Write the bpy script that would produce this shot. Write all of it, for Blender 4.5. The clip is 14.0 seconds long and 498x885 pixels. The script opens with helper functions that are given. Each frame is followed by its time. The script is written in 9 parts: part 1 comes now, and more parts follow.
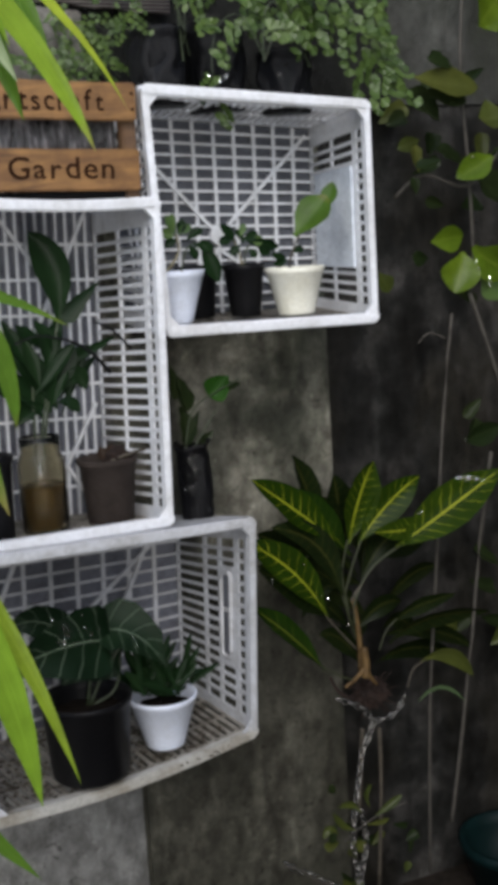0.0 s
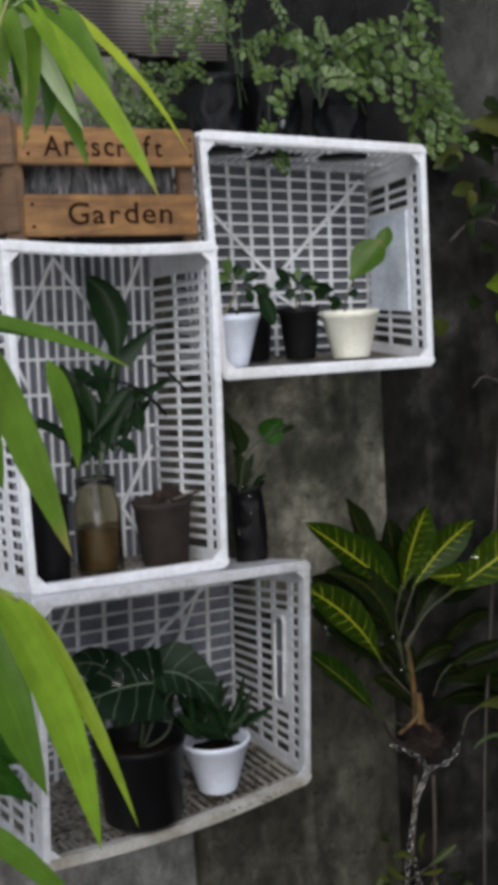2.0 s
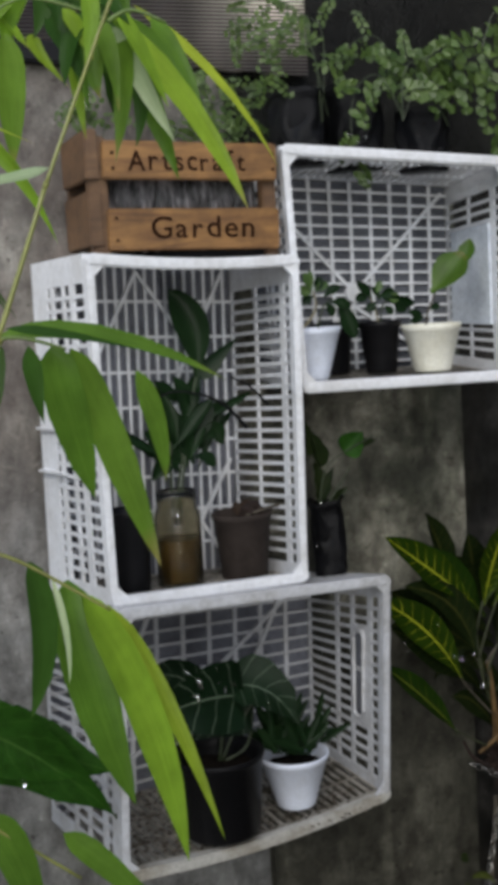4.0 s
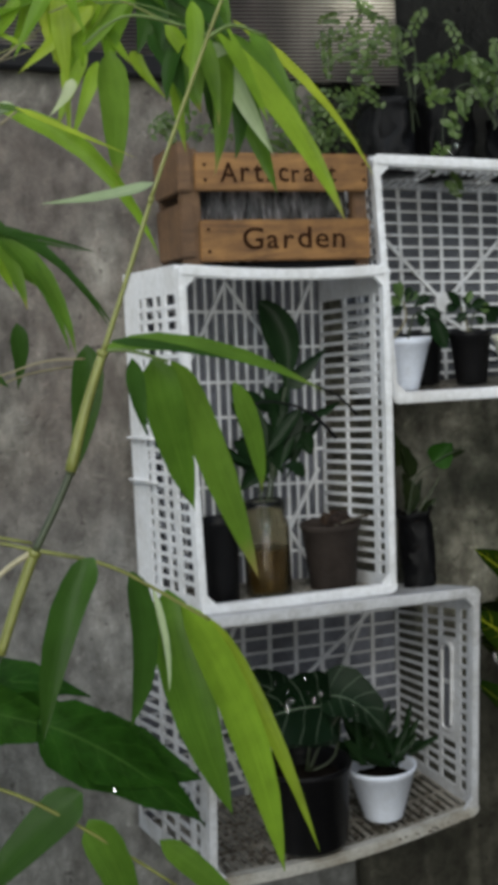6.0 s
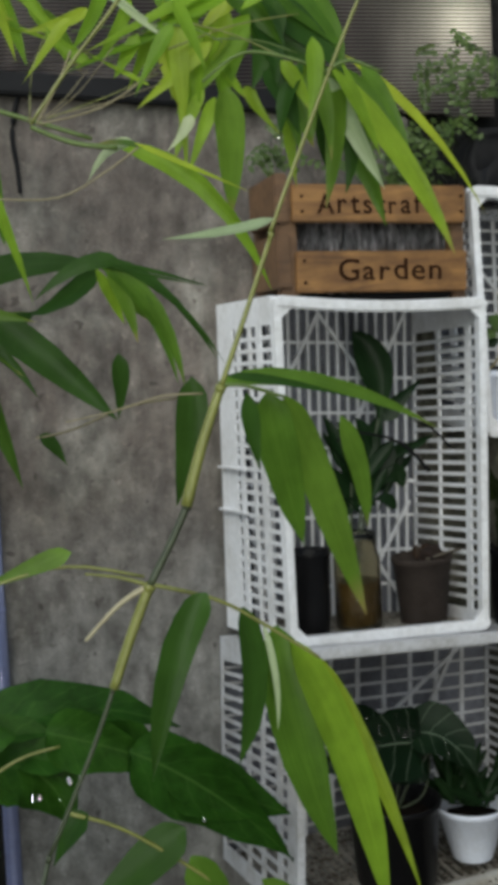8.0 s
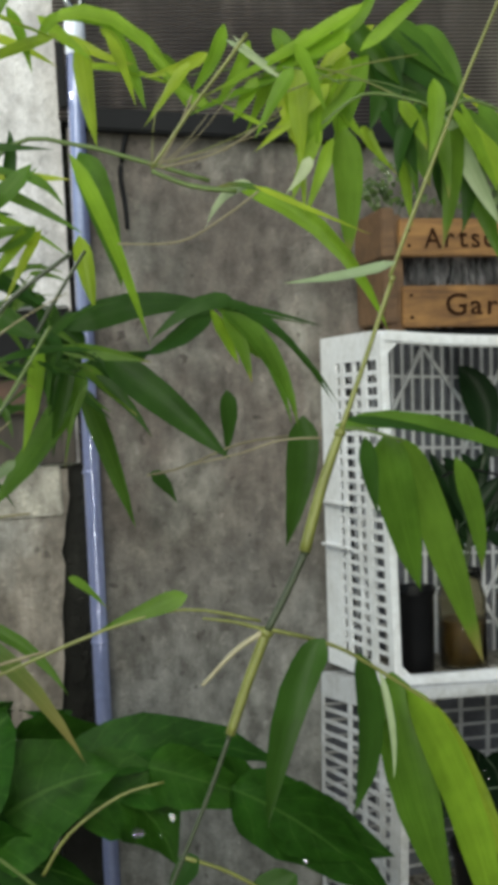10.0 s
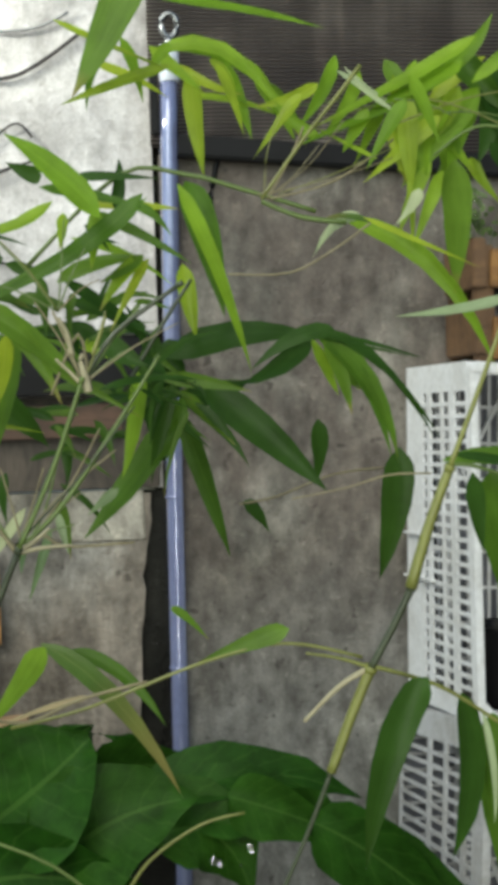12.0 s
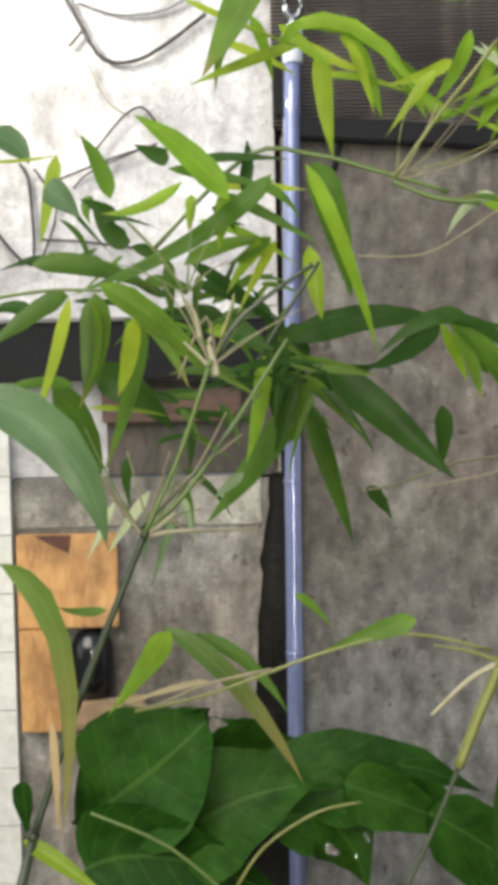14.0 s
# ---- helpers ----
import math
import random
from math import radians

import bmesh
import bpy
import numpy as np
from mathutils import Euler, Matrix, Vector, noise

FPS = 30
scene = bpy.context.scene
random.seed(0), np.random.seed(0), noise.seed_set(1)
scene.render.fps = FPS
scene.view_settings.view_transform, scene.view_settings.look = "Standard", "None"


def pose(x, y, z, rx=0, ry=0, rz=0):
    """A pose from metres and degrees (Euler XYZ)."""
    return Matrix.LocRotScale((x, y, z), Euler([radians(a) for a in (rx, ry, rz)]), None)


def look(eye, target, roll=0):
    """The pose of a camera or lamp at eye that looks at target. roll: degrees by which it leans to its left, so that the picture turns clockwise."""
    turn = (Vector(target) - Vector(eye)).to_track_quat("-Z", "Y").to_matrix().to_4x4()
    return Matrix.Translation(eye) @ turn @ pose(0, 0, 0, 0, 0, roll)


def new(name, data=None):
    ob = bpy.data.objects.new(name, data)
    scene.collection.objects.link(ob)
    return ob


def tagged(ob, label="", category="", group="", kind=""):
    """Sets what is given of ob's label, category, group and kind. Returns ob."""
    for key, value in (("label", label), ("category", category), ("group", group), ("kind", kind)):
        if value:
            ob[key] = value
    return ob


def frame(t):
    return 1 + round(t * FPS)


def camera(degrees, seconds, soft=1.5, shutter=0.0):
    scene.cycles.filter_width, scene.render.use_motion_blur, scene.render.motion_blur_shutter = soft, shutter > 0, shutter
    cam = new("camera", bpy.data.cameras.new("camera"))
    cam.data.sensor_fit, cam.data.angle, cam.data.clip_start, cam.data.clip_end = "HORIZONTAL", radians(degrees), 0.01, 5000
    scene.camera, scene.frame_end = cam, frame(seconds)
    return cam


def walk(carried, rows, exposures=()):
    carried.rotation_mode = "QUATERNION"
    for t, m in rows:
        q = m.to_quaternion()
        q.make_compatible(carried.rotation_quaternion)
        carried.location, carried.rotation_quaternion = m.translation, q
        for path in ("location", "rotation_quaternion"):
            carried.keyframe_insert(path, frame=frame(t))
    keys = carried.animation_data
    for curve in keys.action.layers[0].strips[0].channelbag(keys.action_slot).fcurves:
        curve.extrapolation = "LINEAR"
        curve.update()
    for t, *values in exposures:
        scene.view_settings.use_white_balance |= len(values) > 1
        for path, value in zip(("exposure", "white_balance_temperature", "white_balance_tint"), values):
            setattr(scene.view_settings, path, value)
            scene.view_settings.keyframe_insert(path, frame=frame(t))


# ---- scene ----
cam = camera(23.2, 14.0, soft=6.4)
PATH = [
    (0, (-0.402, -1.887, 1.56), (0.43, -0.102, 1.212), -3.4),
    (0.5, (-0.412, -1.88, 1.558), (0.386, -0.076, 1.227), -3.4),
    (1, (-0.422, -1.88, 1.559), (0.376, -0.07, 1.262), -3.2),
    (1.5, (-0.424, -1.883, 1.56), (0.36, -0.064, 1.284), -3.2),
    (2, (-0.414, -1.884, 1.561), (0.355, -0.058, 1.287), -3.4),
    (2.5, (-0.411, -1.882, 1.561), (0.33, -0.042, 1.304), -3.6),
    (3, (-0.422, -1.881, 1.56), (0.294, -0.028, 1.323), -3.5),
    (5.5, (-0.438, -1.866, 1.553), (0.134, 0.034, 1.304), -3.7),
    (6, (-0.448, -1.873, 1.561), (0.095, 0.039, 1.342), -3.6),
    (6.5, (-0.458, -1.877, 1.564), (0.077, 0.04, 1.364), -3.6),
    (7, (-0.468, -1.867, 1.568), (0.034, 0.061, 1.385), -3.2),
    (7.5, (-0.473, -1.863, 1.568), (-0.003, 0.072, 1.385), -3.1),
    (8, (-0.479, -1.858, 1.57), (-0.047, 0.087, 1.401), -3.1),
    (10.5, (-0.5, -1.844, 1.588), (-0.25, 0.138, 1.488), -2.9),
    (11, (-0.504, -1.84, 1.591), (-0.291, 0.147, 1.507), -2.8),
    (11.5, (-0.517, -1.835, 1.592), (-0.327, 0.154, 1.504), -2.4),
    (12, (-0.527, -1.835, 1.592), (-0.346, 0.156, 1.517), -1.8),
    (12.5, (-0.528, -1.837, 1.597), (-0.391, 0.157, 1.526), -1.8),
    (13, (-0.53, -1.836, 1.599), (-0.443, 0.161, 1.537), -1.5),
    (13.5, (-0.529, -1.826, 1.598), (-0.505, 0.172, 1.528), -1.8),
    (14, (-0.538, -1.819, 1.592), (-0.542, 0.178, 1.497), -1.3),
]
walk(cam, [(t, look(eye, target, roll)) for t, eye, target, roll in PATH], exposures=[(0, 0.87, 6500, 9), (3, 0.70, 6500, 9), (5.5, 0.55, 6650, 3), (8, 0.46, 6720, 1), (10.5, 0.71, 7050, -4), (12, 0.71, 7050, -4), (13, 0.90, 7150, 1), (14, 1.05, 7200, 5)])

# ---- light: a dim overcast evening, with a bright white lamp high on the neighbouring wall ----
world = bpy.data.worlds.new("evening_sky")
scene.world = world
world.use_nodes = True
wn = world.node_tree
sky = wn.nodes.new("ShaderNodeTexSky")
sky.sky_type = "NISHITA"
sky.sun_disc = False
sky.sun_elevation = radians(38)
sky.sun_rotation = radians(200)
wn.links.new(sky.outputs["Color"], wn.nodes["Background"].inputs["Color"])
wn.nodes["Background"].inputs["Strength"].default_value = 0.10
sun_data = bpy.data.lights.new("overcast_sun", "SUN")
sun_data.energy, sun_data.angle, sun_data.color = 1.3, radians(50), (1.0, 0.97, 0.93)
sun = new("overcast_sun", sun_data)
sun.matrix_world = look((-1.6, -3.0, 3.0), (0, 0, 0.6))
lamp_data = bpy.data.lights.new("wall_lamp_bulb", "POINT")
lamp_data.energy, lamp_data.shadow_soft_size, lamp_data.color = 10.0, 0.05, (1.0, 0.98, 0.96)
lamp = new("wall_lamp_bulb", lamp_data)
lamp.location = (-1.12, 0.14, 2.36)

porch_data = bpy.data.lights.new("porch_lamp", "POINT")
porch_data.energy, porch_data.shadow_soft_size, porch_data.color = 3.3, 0.03, (1.0, 0.98, 0.94)
porch = new("porch_lamp", porch_data)
porch.location = (0.46, 0.40, 2.14)

# assumed lamp out of view, added for the streak on the pipe and the glints on wet leaves
streak_data = bpy.data.lights.new("streak_light", "AREA")
streak_data.shape, streak_data.size, streak_data.size_y, streak_data.energy, streak_data.color = "RECTANGLE", 0.06, 2.10, 18.0, (1.0, 0.98, 0.95)
door = new("streak_light", streak_data)
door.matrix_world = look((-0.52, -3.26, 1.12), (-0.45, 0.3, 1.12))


# ---- materials ----
def nodes_of(name):
    m = bpy.data.materials.new(name)
    m.use_nodes = True
    return m, m.node_tree, m.node_tree.nodes["Principled BSDF"]


def add(nt, kind, **values):
    n = nt.nodes.new(kind)
    for key, v in values.items():
        n.inputs[key.replace("_", " ")].default_value = v
    return n


def wire(nt, a, out, b, inp):
    nt.links.new(a.outputs[out], b.inputs[inp])


def ramp(nt, src, out, stops):
    r = nt.nodes.new("ShaderNodeValToRGB")
    nt.links.new(src.outputs[out], r.inputs["Fac"])
    els = r.color_ramp.elements
    while len(els) < len(stops):
        els.new(0.5)
    for e, (p, c) in zip(els, stops):
        e.position, e.color = p, (*c, 1)
    return r


def bump(nt, bsdf, src, out, strength, distance):
    b = add(nt, "ShaderNodeBump", Strength=strength, Distance=distance)
    wire(nt, src, out, b, "Height")
    wire(nt, b, "Normal", bsdf, "Normal")
    return b


def mix(nt, fac, fac_out, a, b, mode="MIX"):
    m = nt.nodes.new("ShaderNodeMix")
    m.data_type, m.blend_type = "RGBA", mode
    if fac is None:
        m.inputs[0].default_value = fac_out
    else:
        nt.links.new(fac.outputs[fac_out], m.inputs[0])
    for k, s in ((6, a), (7, b)):
        if isinstance(s, tuple):
            m.inputs[k].default_value = (*s, 1)
        else:
            nt.links.new(s.outputs[2] if s.bl_idname == "ShaderNodeMix" else s.outputs[0], m.inputs[k])
    return m


def object_coords(nt, scale=(1, 1, 1)):
    c = nt.nodes.new("ShaderNodeTexCoord")
    mp = add(nt, "ShaderNodeMapping", Scale=scale)
    wire(nt, c, "Object", mp, "Vector")
    return mp


def concrete(name, light, mid, dark, streak=0.6, gloss=0.5, spots=0.45, shine=0.4, mottle=0.75, stain=None, stain_at=0.55, foot_tint=None, foot_top=1.3):
    """Weathered cement: cloudy patches, damp stains, drips down the face, lichen specks and grain."""
    m, nt, b = nodes_of(name)
    co = object_coords(nt)
    st = object_coords(nt, (11, 11, 3.2))
    blot = object_coords(nt, (1.25, 1.25, 0.8))
    st2 = object_coords(nt, (22, 22, 4.5))

    def tex(scale, detail, rough, dist, c):
        n = add(nt, "ShaderNodeTexNoise", Scale=scale, Detail=detail, Roughness=rough, Distortion=dist)
        wire(nt, c, "Vector", n, "Vector")
        return n

    big = tex(8.0, 6.0, 0.55, 0.15, co)
    cloud = tex(26.0, 6.0, 0.6, 0.1, blot)
    damp = tex(3.6, 6.0, 0.58, 0.2, blot)
    runs = tex(1.0, 6.0, 0.6, 0.1, st)
    pale = tex(1.0, 5.0, 0.55, 0.1, st2)
    fine = tex(170.0, 4.0, 0.7, 0.0, co)
    mott = tex(62.0, 6.0, 0.62, 0.0, co)
    slow = tex(2.6, 3.0, 0.5, 0.3, blot)
    c = ramp(nt, big, "Fac", [(0.36, dark), (0.50, mid), (0.66, light)])
    sl = ramp(nt, slow, "Fac", [(0.36, (0.62, 0.60, 0.58)), (0.52, (1, 1, 1)), (0.66, (1.28, 1.28, 1.28))])
    c = mix(nt, None, mottle, c, sl, "MULTIPLY")
    if stain:
        some = ramp(nt, damp, "Fac", [(stain_at - 0.09, (0, 0, 0)), (stain_at + 0.07, (0.85, 0.85, 0.85))])
        c = mix(nt, some, 0, c, stain)
    if foot_tint:
        # tint rising from the foot of the wall, with a ragged edge
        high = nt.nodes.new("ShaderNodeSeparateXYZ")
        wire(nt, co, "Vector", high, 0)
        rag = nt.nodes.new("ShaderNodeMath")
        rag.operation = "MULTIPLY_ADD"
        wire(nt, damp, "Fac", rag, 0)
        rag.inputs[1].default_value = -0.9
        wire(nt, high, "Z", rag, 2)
        edge = ramp(nt, rag, 0, [(foot_top - 0.83, (0.9, 0.9, 0.9)), (foot_top - 0.42, (0, 0, 0))])
        c = mix(nt, edge, 0, c, foot_tint)
    cl = ramp(nt, cloud, "Fac", [(0.34, (0.55, 0.53, 0.52)), (0.50, (1, 1, 1)), (0.66, (1.45, 1.45, 1.45))])
    c = mix(nt, None, mottle, c, cl, "MULTIPLY")
    run = ramp(nt, runs, "Fac", [(0.34, (0.45, 0.42, 0.40)), (0.50, (1, 1, 1)), (0.80, (1.2, 1.2, 1.2))])
    c = mix(nt, None, streak, c, run, "MULTIPLY")
    pits = tex(38.0, 3.0, 0.5, 0.4, co)
    pt = ramp(nt, pits, "Fac", [(0.27, (0.35, 0.33, 0.32)), (0.33, (1, 1, 1)), (0.64, (1, 1, 1)), (0.72, (1.5, 1.5, 1.5))])
    c = mix(nt, None, mottle, c, pt, "MULTIPLY")
    pr = ramp(nt, pale, "Fac", [(0.56, (0.96, 0.96, 0.96)), (0.70, (1.8, 1.8, 1.82))])
    c = mix(nt, None, streak, c, pr, "MULTIPLY")
    mo = ramp(nt, mott, "Fac", [(spots - 0.12, (0.42, 0.38, 0.36)), (spots - 0.01, (1, 1, 1)), (0.60, (1.05, 1.05, 1.05)), (0.69, (1.7, 1.7, 1.7))])
    c = mix(nt, None, mottle * 0.6, c, mo, "MULTIPLY")
    gr = ramp(nt, fine, "Fac", [(0.3, (0.72, 0.72, 0.72)), (0.7, (1.25, 1.25, 1.25))])
    c = mix(nt, None, 0.6, c, gr, "MULTIPLY")
    nt.links.new(c.outputs[2], b.inputs["Base Color"])
    wet = ramp(nt, damp, "Fac", [(0.4, (gloss,) * 3), (0.62, (gloss * 0.62,) * 3)])
    nt.links.new(wet.outputs[0], b.inputs["Roughness"])
    b.inputs["Specular IOR Level"].default_value = shine
    comb = nt.nodes.new("ShaderNodeMath")
    comb.operation = "ADD"
    wire(nt, mott, "Fac", comb, 0)
    wire(nt, fine, "Fac", comb, 1)
    bump(nt, b, comb, 0, 0.6, 0.006)
    return m


def plain(name, color, rough=0.5, metal=0.0, shine=0.5, dirt=(0.5, 0.5, 0.5), scale=14.0, amount=0.5, bumpy=0.0015, coat=0.0):
    """A surface of one colour with stains at two scales."""
    m, nt, b = nodes_of(name)
    co = object_coords(nt)
    n1 = add(nt, "ShaderNodeTexNoise", Scale=scale, Detail=7.0, Roughness=0.65)
    n2 = add(nt, "ShaderNodeTexNoise", Scale=scale * 9, Detail=4.0, Roughness=0.6)
    wire(nt, co, "Vector", n1, "Vector")
    wire(nt, co, "Vector", n2, "Vector")
    d = tuple(c * k for c, k in zip(color, dirt))
    r1 = ramp(nt, n1, "Fac", [(0.36, d), (0.56, color)])
    r2 = ramp(nt, n2, "Fac", [(0.3, (0.72, 0.72, 0.72)), (0.65, (1.08, 1.08, 1.08))])
    c = mix(nt, None, amount, mix(nt, None, amount, color, r1), r2, "MULTIPLY")
    nt.links.new(c.outputs[2], b.inputs["Base Color"])
    b.inputs["Roughness"].default_value = rough
    b.inputs["Metallic"].default_value = metal
    b.inputs["Coat Weight"].default_value = coat
    b.inputs["Specular IOR Level"].default_value = shine
    bump(nt, b, n2, "Fac", 0.35, bumpy)
    return m


def wood(name, light, dark, rough=0.55, upright=False):
    m, nt, b = nodes_of(name)
    co = object_coords(nt, (22, 22, 5) if upright else (3, 26, 26))
    co2 = object_coords(nt, (7, 7, 7))
    g = add(nt, "ShaderNodeTexNoise", Scale=2.4, Detail=9.0, Roughness=0.66, Distortion=0.8)
    s = add(nt, "ShaderNodeTexNoise", Scale=1.6, Detail=5.0, Roughness=0.6)
    wire(nt, co, "Vector", g, "Vector")
    wire(nt, co2, "Vector", s, "Vector")
    r = ramp(nt, g, "Fac", [(0.3, dark), (0.5, tuple((p + q) / 2 for p, q in zip(light, dark))), (0.68, light)])
    w = ramp(nt, s, "Fac", [(0.35, (0.45, 0.40, 0.36)), (0.6, (1.08, 1.05, 1.0))])
    c = mix(nt, None, 0.8, r, w, "MULTIPLY")
    nt.links.new(c.outputs[2], b.inputs["Base Color"])
    b.inputs["Roughness"].default_value = rough
    bump(nt, b, g, "Fac", 0.4, 0.002)
    return m


def leafy(name, color, rib, rough=0.32, shine=0.28, glow=0.35, veins=22.0, vein_amount=0.35, side_veins=False, patchy=0.6, broken=0.0, dry=False, island=False, slant=5.0, vein_width=0.10, rib_width=0.035, fade=False):
    """A living leaf: a midrib and fine veins along or out from it, blotches, a wet gloss, and light that passes through."""
    m, nt, b = nodes_of(name)
    uv = nt.nodes.new("ShaderNodeUVMap")
    uv.uv_map = "UVMap"
    sep = nt.nodes.new("ShaderNodeSeparateXYZ")
    wire(nt, uv, "UV", sep, 0)

    def math_node(op, a, b_):
        n = nt.nodes.new("ShaderNodeMath")
        n.operation = op
        for i, s in enumerate((a, b_)):
            if s is None:
                continue
            if isinstance(s, (int, float)):
                n.inputs[i].default_value = s
            else:
                nt.links.new(s, n.inputs[i])
        return n.outputs[0]

    across = math_node("ABSOLUTE", math_node("SUBTRACT", sep.outputs["Y"], 0.5), None)
    if side_veins:
        wob = add(nt, "ShaderNodeTexNoise", Scale=40.0, Detail=2.0)
        wire(nt, object_coords(nt), "Vector", wob, "Vector")
        slope = math_node("SUBTRACT", math_node("MULTIPLY", sep.outputs["X"], veins), math_node("MULTIPLY", across, slant))
        wave = math_node("ADD", slope, math_node("MULTIPLY", wob.outputs["Fac"], broken * 2.0))
    else:
        wave = math_node("MULTIPLY", across, veins * 2)
    saw = math_node("ABSOLUTE", math_node("SUBTRACT", math_node("FRACT", wave, None), 0.5), None)
    vein = math_node("LESS_THAN", saw, vein_width if side_veins else 0.25)
    midrib = math_node("LESS_THAN", across, rib_width)
    noise_c = object_coords(nt, (1, 1, 1))
    n1 = add(nt, "ShaderNodeTexNoise", Scale=26.0, Detail=6.0, Roughness=0.6)
    wire(nt, noise_c, "Vector", n1, "Vector")
    info = nt.nodes.new("ShaderNodeObjectInfo")
    blotch = ramp(nt, n1, "Fac", [(0.3, tuple(c * 0.6 for c in color)), (0.55, color), (0.75, tuple(min(1, c * 1.35) for c in color))])
    c0 = mix(nt, None, patchy, color, blotch)
    # paler towards the stalk, and faint lengthwise streaks
    along = ramp(nt, sep, "X", [(0.0, (1.3, 1.25, 1.3)), (0.35, (1, 1, 1)), (1.0, (0.85, 0.88, 0.8))])
    c0 = mix(nt, None, 0.7, c0, along, "MULTIPLY")
    stretch = add(nt, "ShaderNodeMapping", Scale=(2.5, 26, 1))
    wire(nt, uv, "UV", stretch, "Vector")
    lines = add(nt, "ShaderNodeTexNoise", Scale=1.0, Detail=3.0, Roughness=0.6)
    wire(nt, stretch, "Vector", lines, "Vector")
    lr = ramp(nt, lines, "Fac", [(0.35, (0.72, 0.75, 0.7)), (0.5, (1, 1, 1)), (0.68, (1.35, 1.28, 1.5))])
    c0 = mix(nt, None, 0.25 if side_veins else 0.45, c0, lr, "MULTIPLY")
    b.inputs["Specular IOR Level"].default_value = shine
    if island:
        # leaflets in one mesh, each with its own tone
        one = nt.nodes.new("ShaderNodeNewGeometry")
        tint = ramp(nt, one, "Random Per Island", [(0.0, (0.42, 0.48, 0.40)), (0.45, (0.85, 0.88, 0.82)), (0.8, (1.1, 1.08, 1.0)), (1.0, (1.4, 1.32, 1.2))])
    else:
        tint = ramp(nt, info, "Random", [(0.0, (0.62, 0.72, 0.65)), (0.5, (1, 1, 1)), (1.0, (1.35, 1.18, 1.2))])
    c1 = mix(nt, None, 0.8, c0, tint, "MULTIPLY")
    vm = nt.nodes.new("ShaderNodeMath")
    vm.operation = "MULTIPLY"
    nt.links.new(vein, vm.inputs[0])
    vm.inputs[1].default_value = vein_amount
    if fade:
        # the colour of the side veins dies out towards the edge
        nt.links.new(math_node("MULTIPLY", vein, math_node("SUBTRACT", 1.05, math_node("MULTIPLY", across, 1.9))), vm.inputs[0])
    if broken:
        patch = ramp(nt, n1, "Fac", [(0.42, (0.15, 0.15, 0.15)), (0.58, (vein_amount,) * 3)])
        nt.links.new(patch.outputs[0], vm.inputs[1])
    c2 = mix(nt, vm, 0, c1, rib)
    mm = nt.nodes.new("ShaderNodeMath")
    mm.operation = "MULTIPLY"
    nt.links.new(midrib, mm.inputs[0])
    mm.inputs[1].default_value = min(1.0, vein_amount * 1.8)
    c3 = mix(nt, mm, 0, c2, rib)
    if dry == 2:
        tip_r = ramp(nt, sep, "X", [(0.35, (0, 0, 0)), (0.98, (0.75, 0.75, 0.75))])
        c3 = mix(nt, tip_r, 0, c3, (0.30, 0.23, 0.085))
    elif dry:
        # the tips of some leaves have dried out
        tip_r = ramp(nt, sep, "X", [(0.84, (0, 0, 0)), (0.99, (0.7, 0.7, 0.7))])
        some = ramp(nt, info, "Random", [(0.45, (0, 0, 0)), (0.75, (1, 1, 1))])
        both = mix(nt, None, 1.0, tip_r, some, "MULTIPLY")
        c3 = mix(nt, both, 2, c3, (0.34, 0.24, 0.09))
    nt.links.new(c3.outputs[2], b.inputs["Base Color"])
    b.inputs["Roughness"].default_value = rough
    bump(nt, b, n1, "Fac", 0.25, 0.003)
    tr = nt.nodes.new("ShaderNodeBsdfTranslucent")
    nt.links.new(c3.outputs[2], tr.inputs["Color"])
    ms = nt.nodes.new("ShaderNodeMixShader")
    ms.inputs[0].default_value = glow
    wire(nt, b, 0, ms, 1)
    wire(nt, tr, 0, ms, 2)
    nt.links.new(ms.outputs[0], nt.nodes["Material Output"].inputs["Surface"])
    return m


# the foot tint makes this wall paler low down
CONCRETE = concrete("weathered_concrete", (0.250, 0.236, 0.212), (0.150, 0.141, 0.126), (0.070, 0.064, 0.057), 0.38, mottle=0.9, spots=0.42, stain=(0.105, 0.085, 0.074), stain_at=0.53, foot_tint=(0.195, 0.197, 0.192), foot_top=1.26)
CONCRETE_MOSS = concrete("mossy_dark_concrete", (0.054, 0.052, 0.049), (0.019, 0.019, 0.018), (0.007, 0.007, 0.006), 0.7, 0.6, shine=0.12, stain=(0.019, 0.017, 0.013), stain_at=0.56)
CONCRETE_PALE = concrete("pale_painted_concrete", (0.63, 0.615, 0.635), (0.535, 0.52, 0.54), (0.36, 0.35, 0.36), 0.3, mottle=0.4)
# algae, plus a dark foot tint for the weaker light low down
CONCRETE_GREEN = concrete("algae_and_shade_concrete", (0.30, 0.29, 0.24), (0.150, 0.146, 0.116), (0.045, 0.047, 0.034), 0.7, shine=0.25, mottle=0.95, stain=(0.036, 0.040, 0.028), stain_at=0.57, foot_tint=(0.043, 0.042, 0.032), foot_top=1.14)
# near black, so that recesses carry their shade in the colour
CREVICE = concrete("black_recess_shade", (0.014, 0.014, 0.012), (0.009, 0.009, 0.008), (0.004, 0.004, 0.0035), 0.4, 0.35, shine=0.15)
PAVING = concrete("pale_bounce_cement", (0.34, 0.33, 0.30), (0.26, 0.25, 0.23), (0.17, 0.16, 0.145), 0.2)
PEAT = plain("black_potting_soil", (0.013, 0.010, 0.008), 0.95, shine=0.05, dirt=(0.4, 0.4, 0.4), scale=60, amount=0.9, bumpy=0.012)
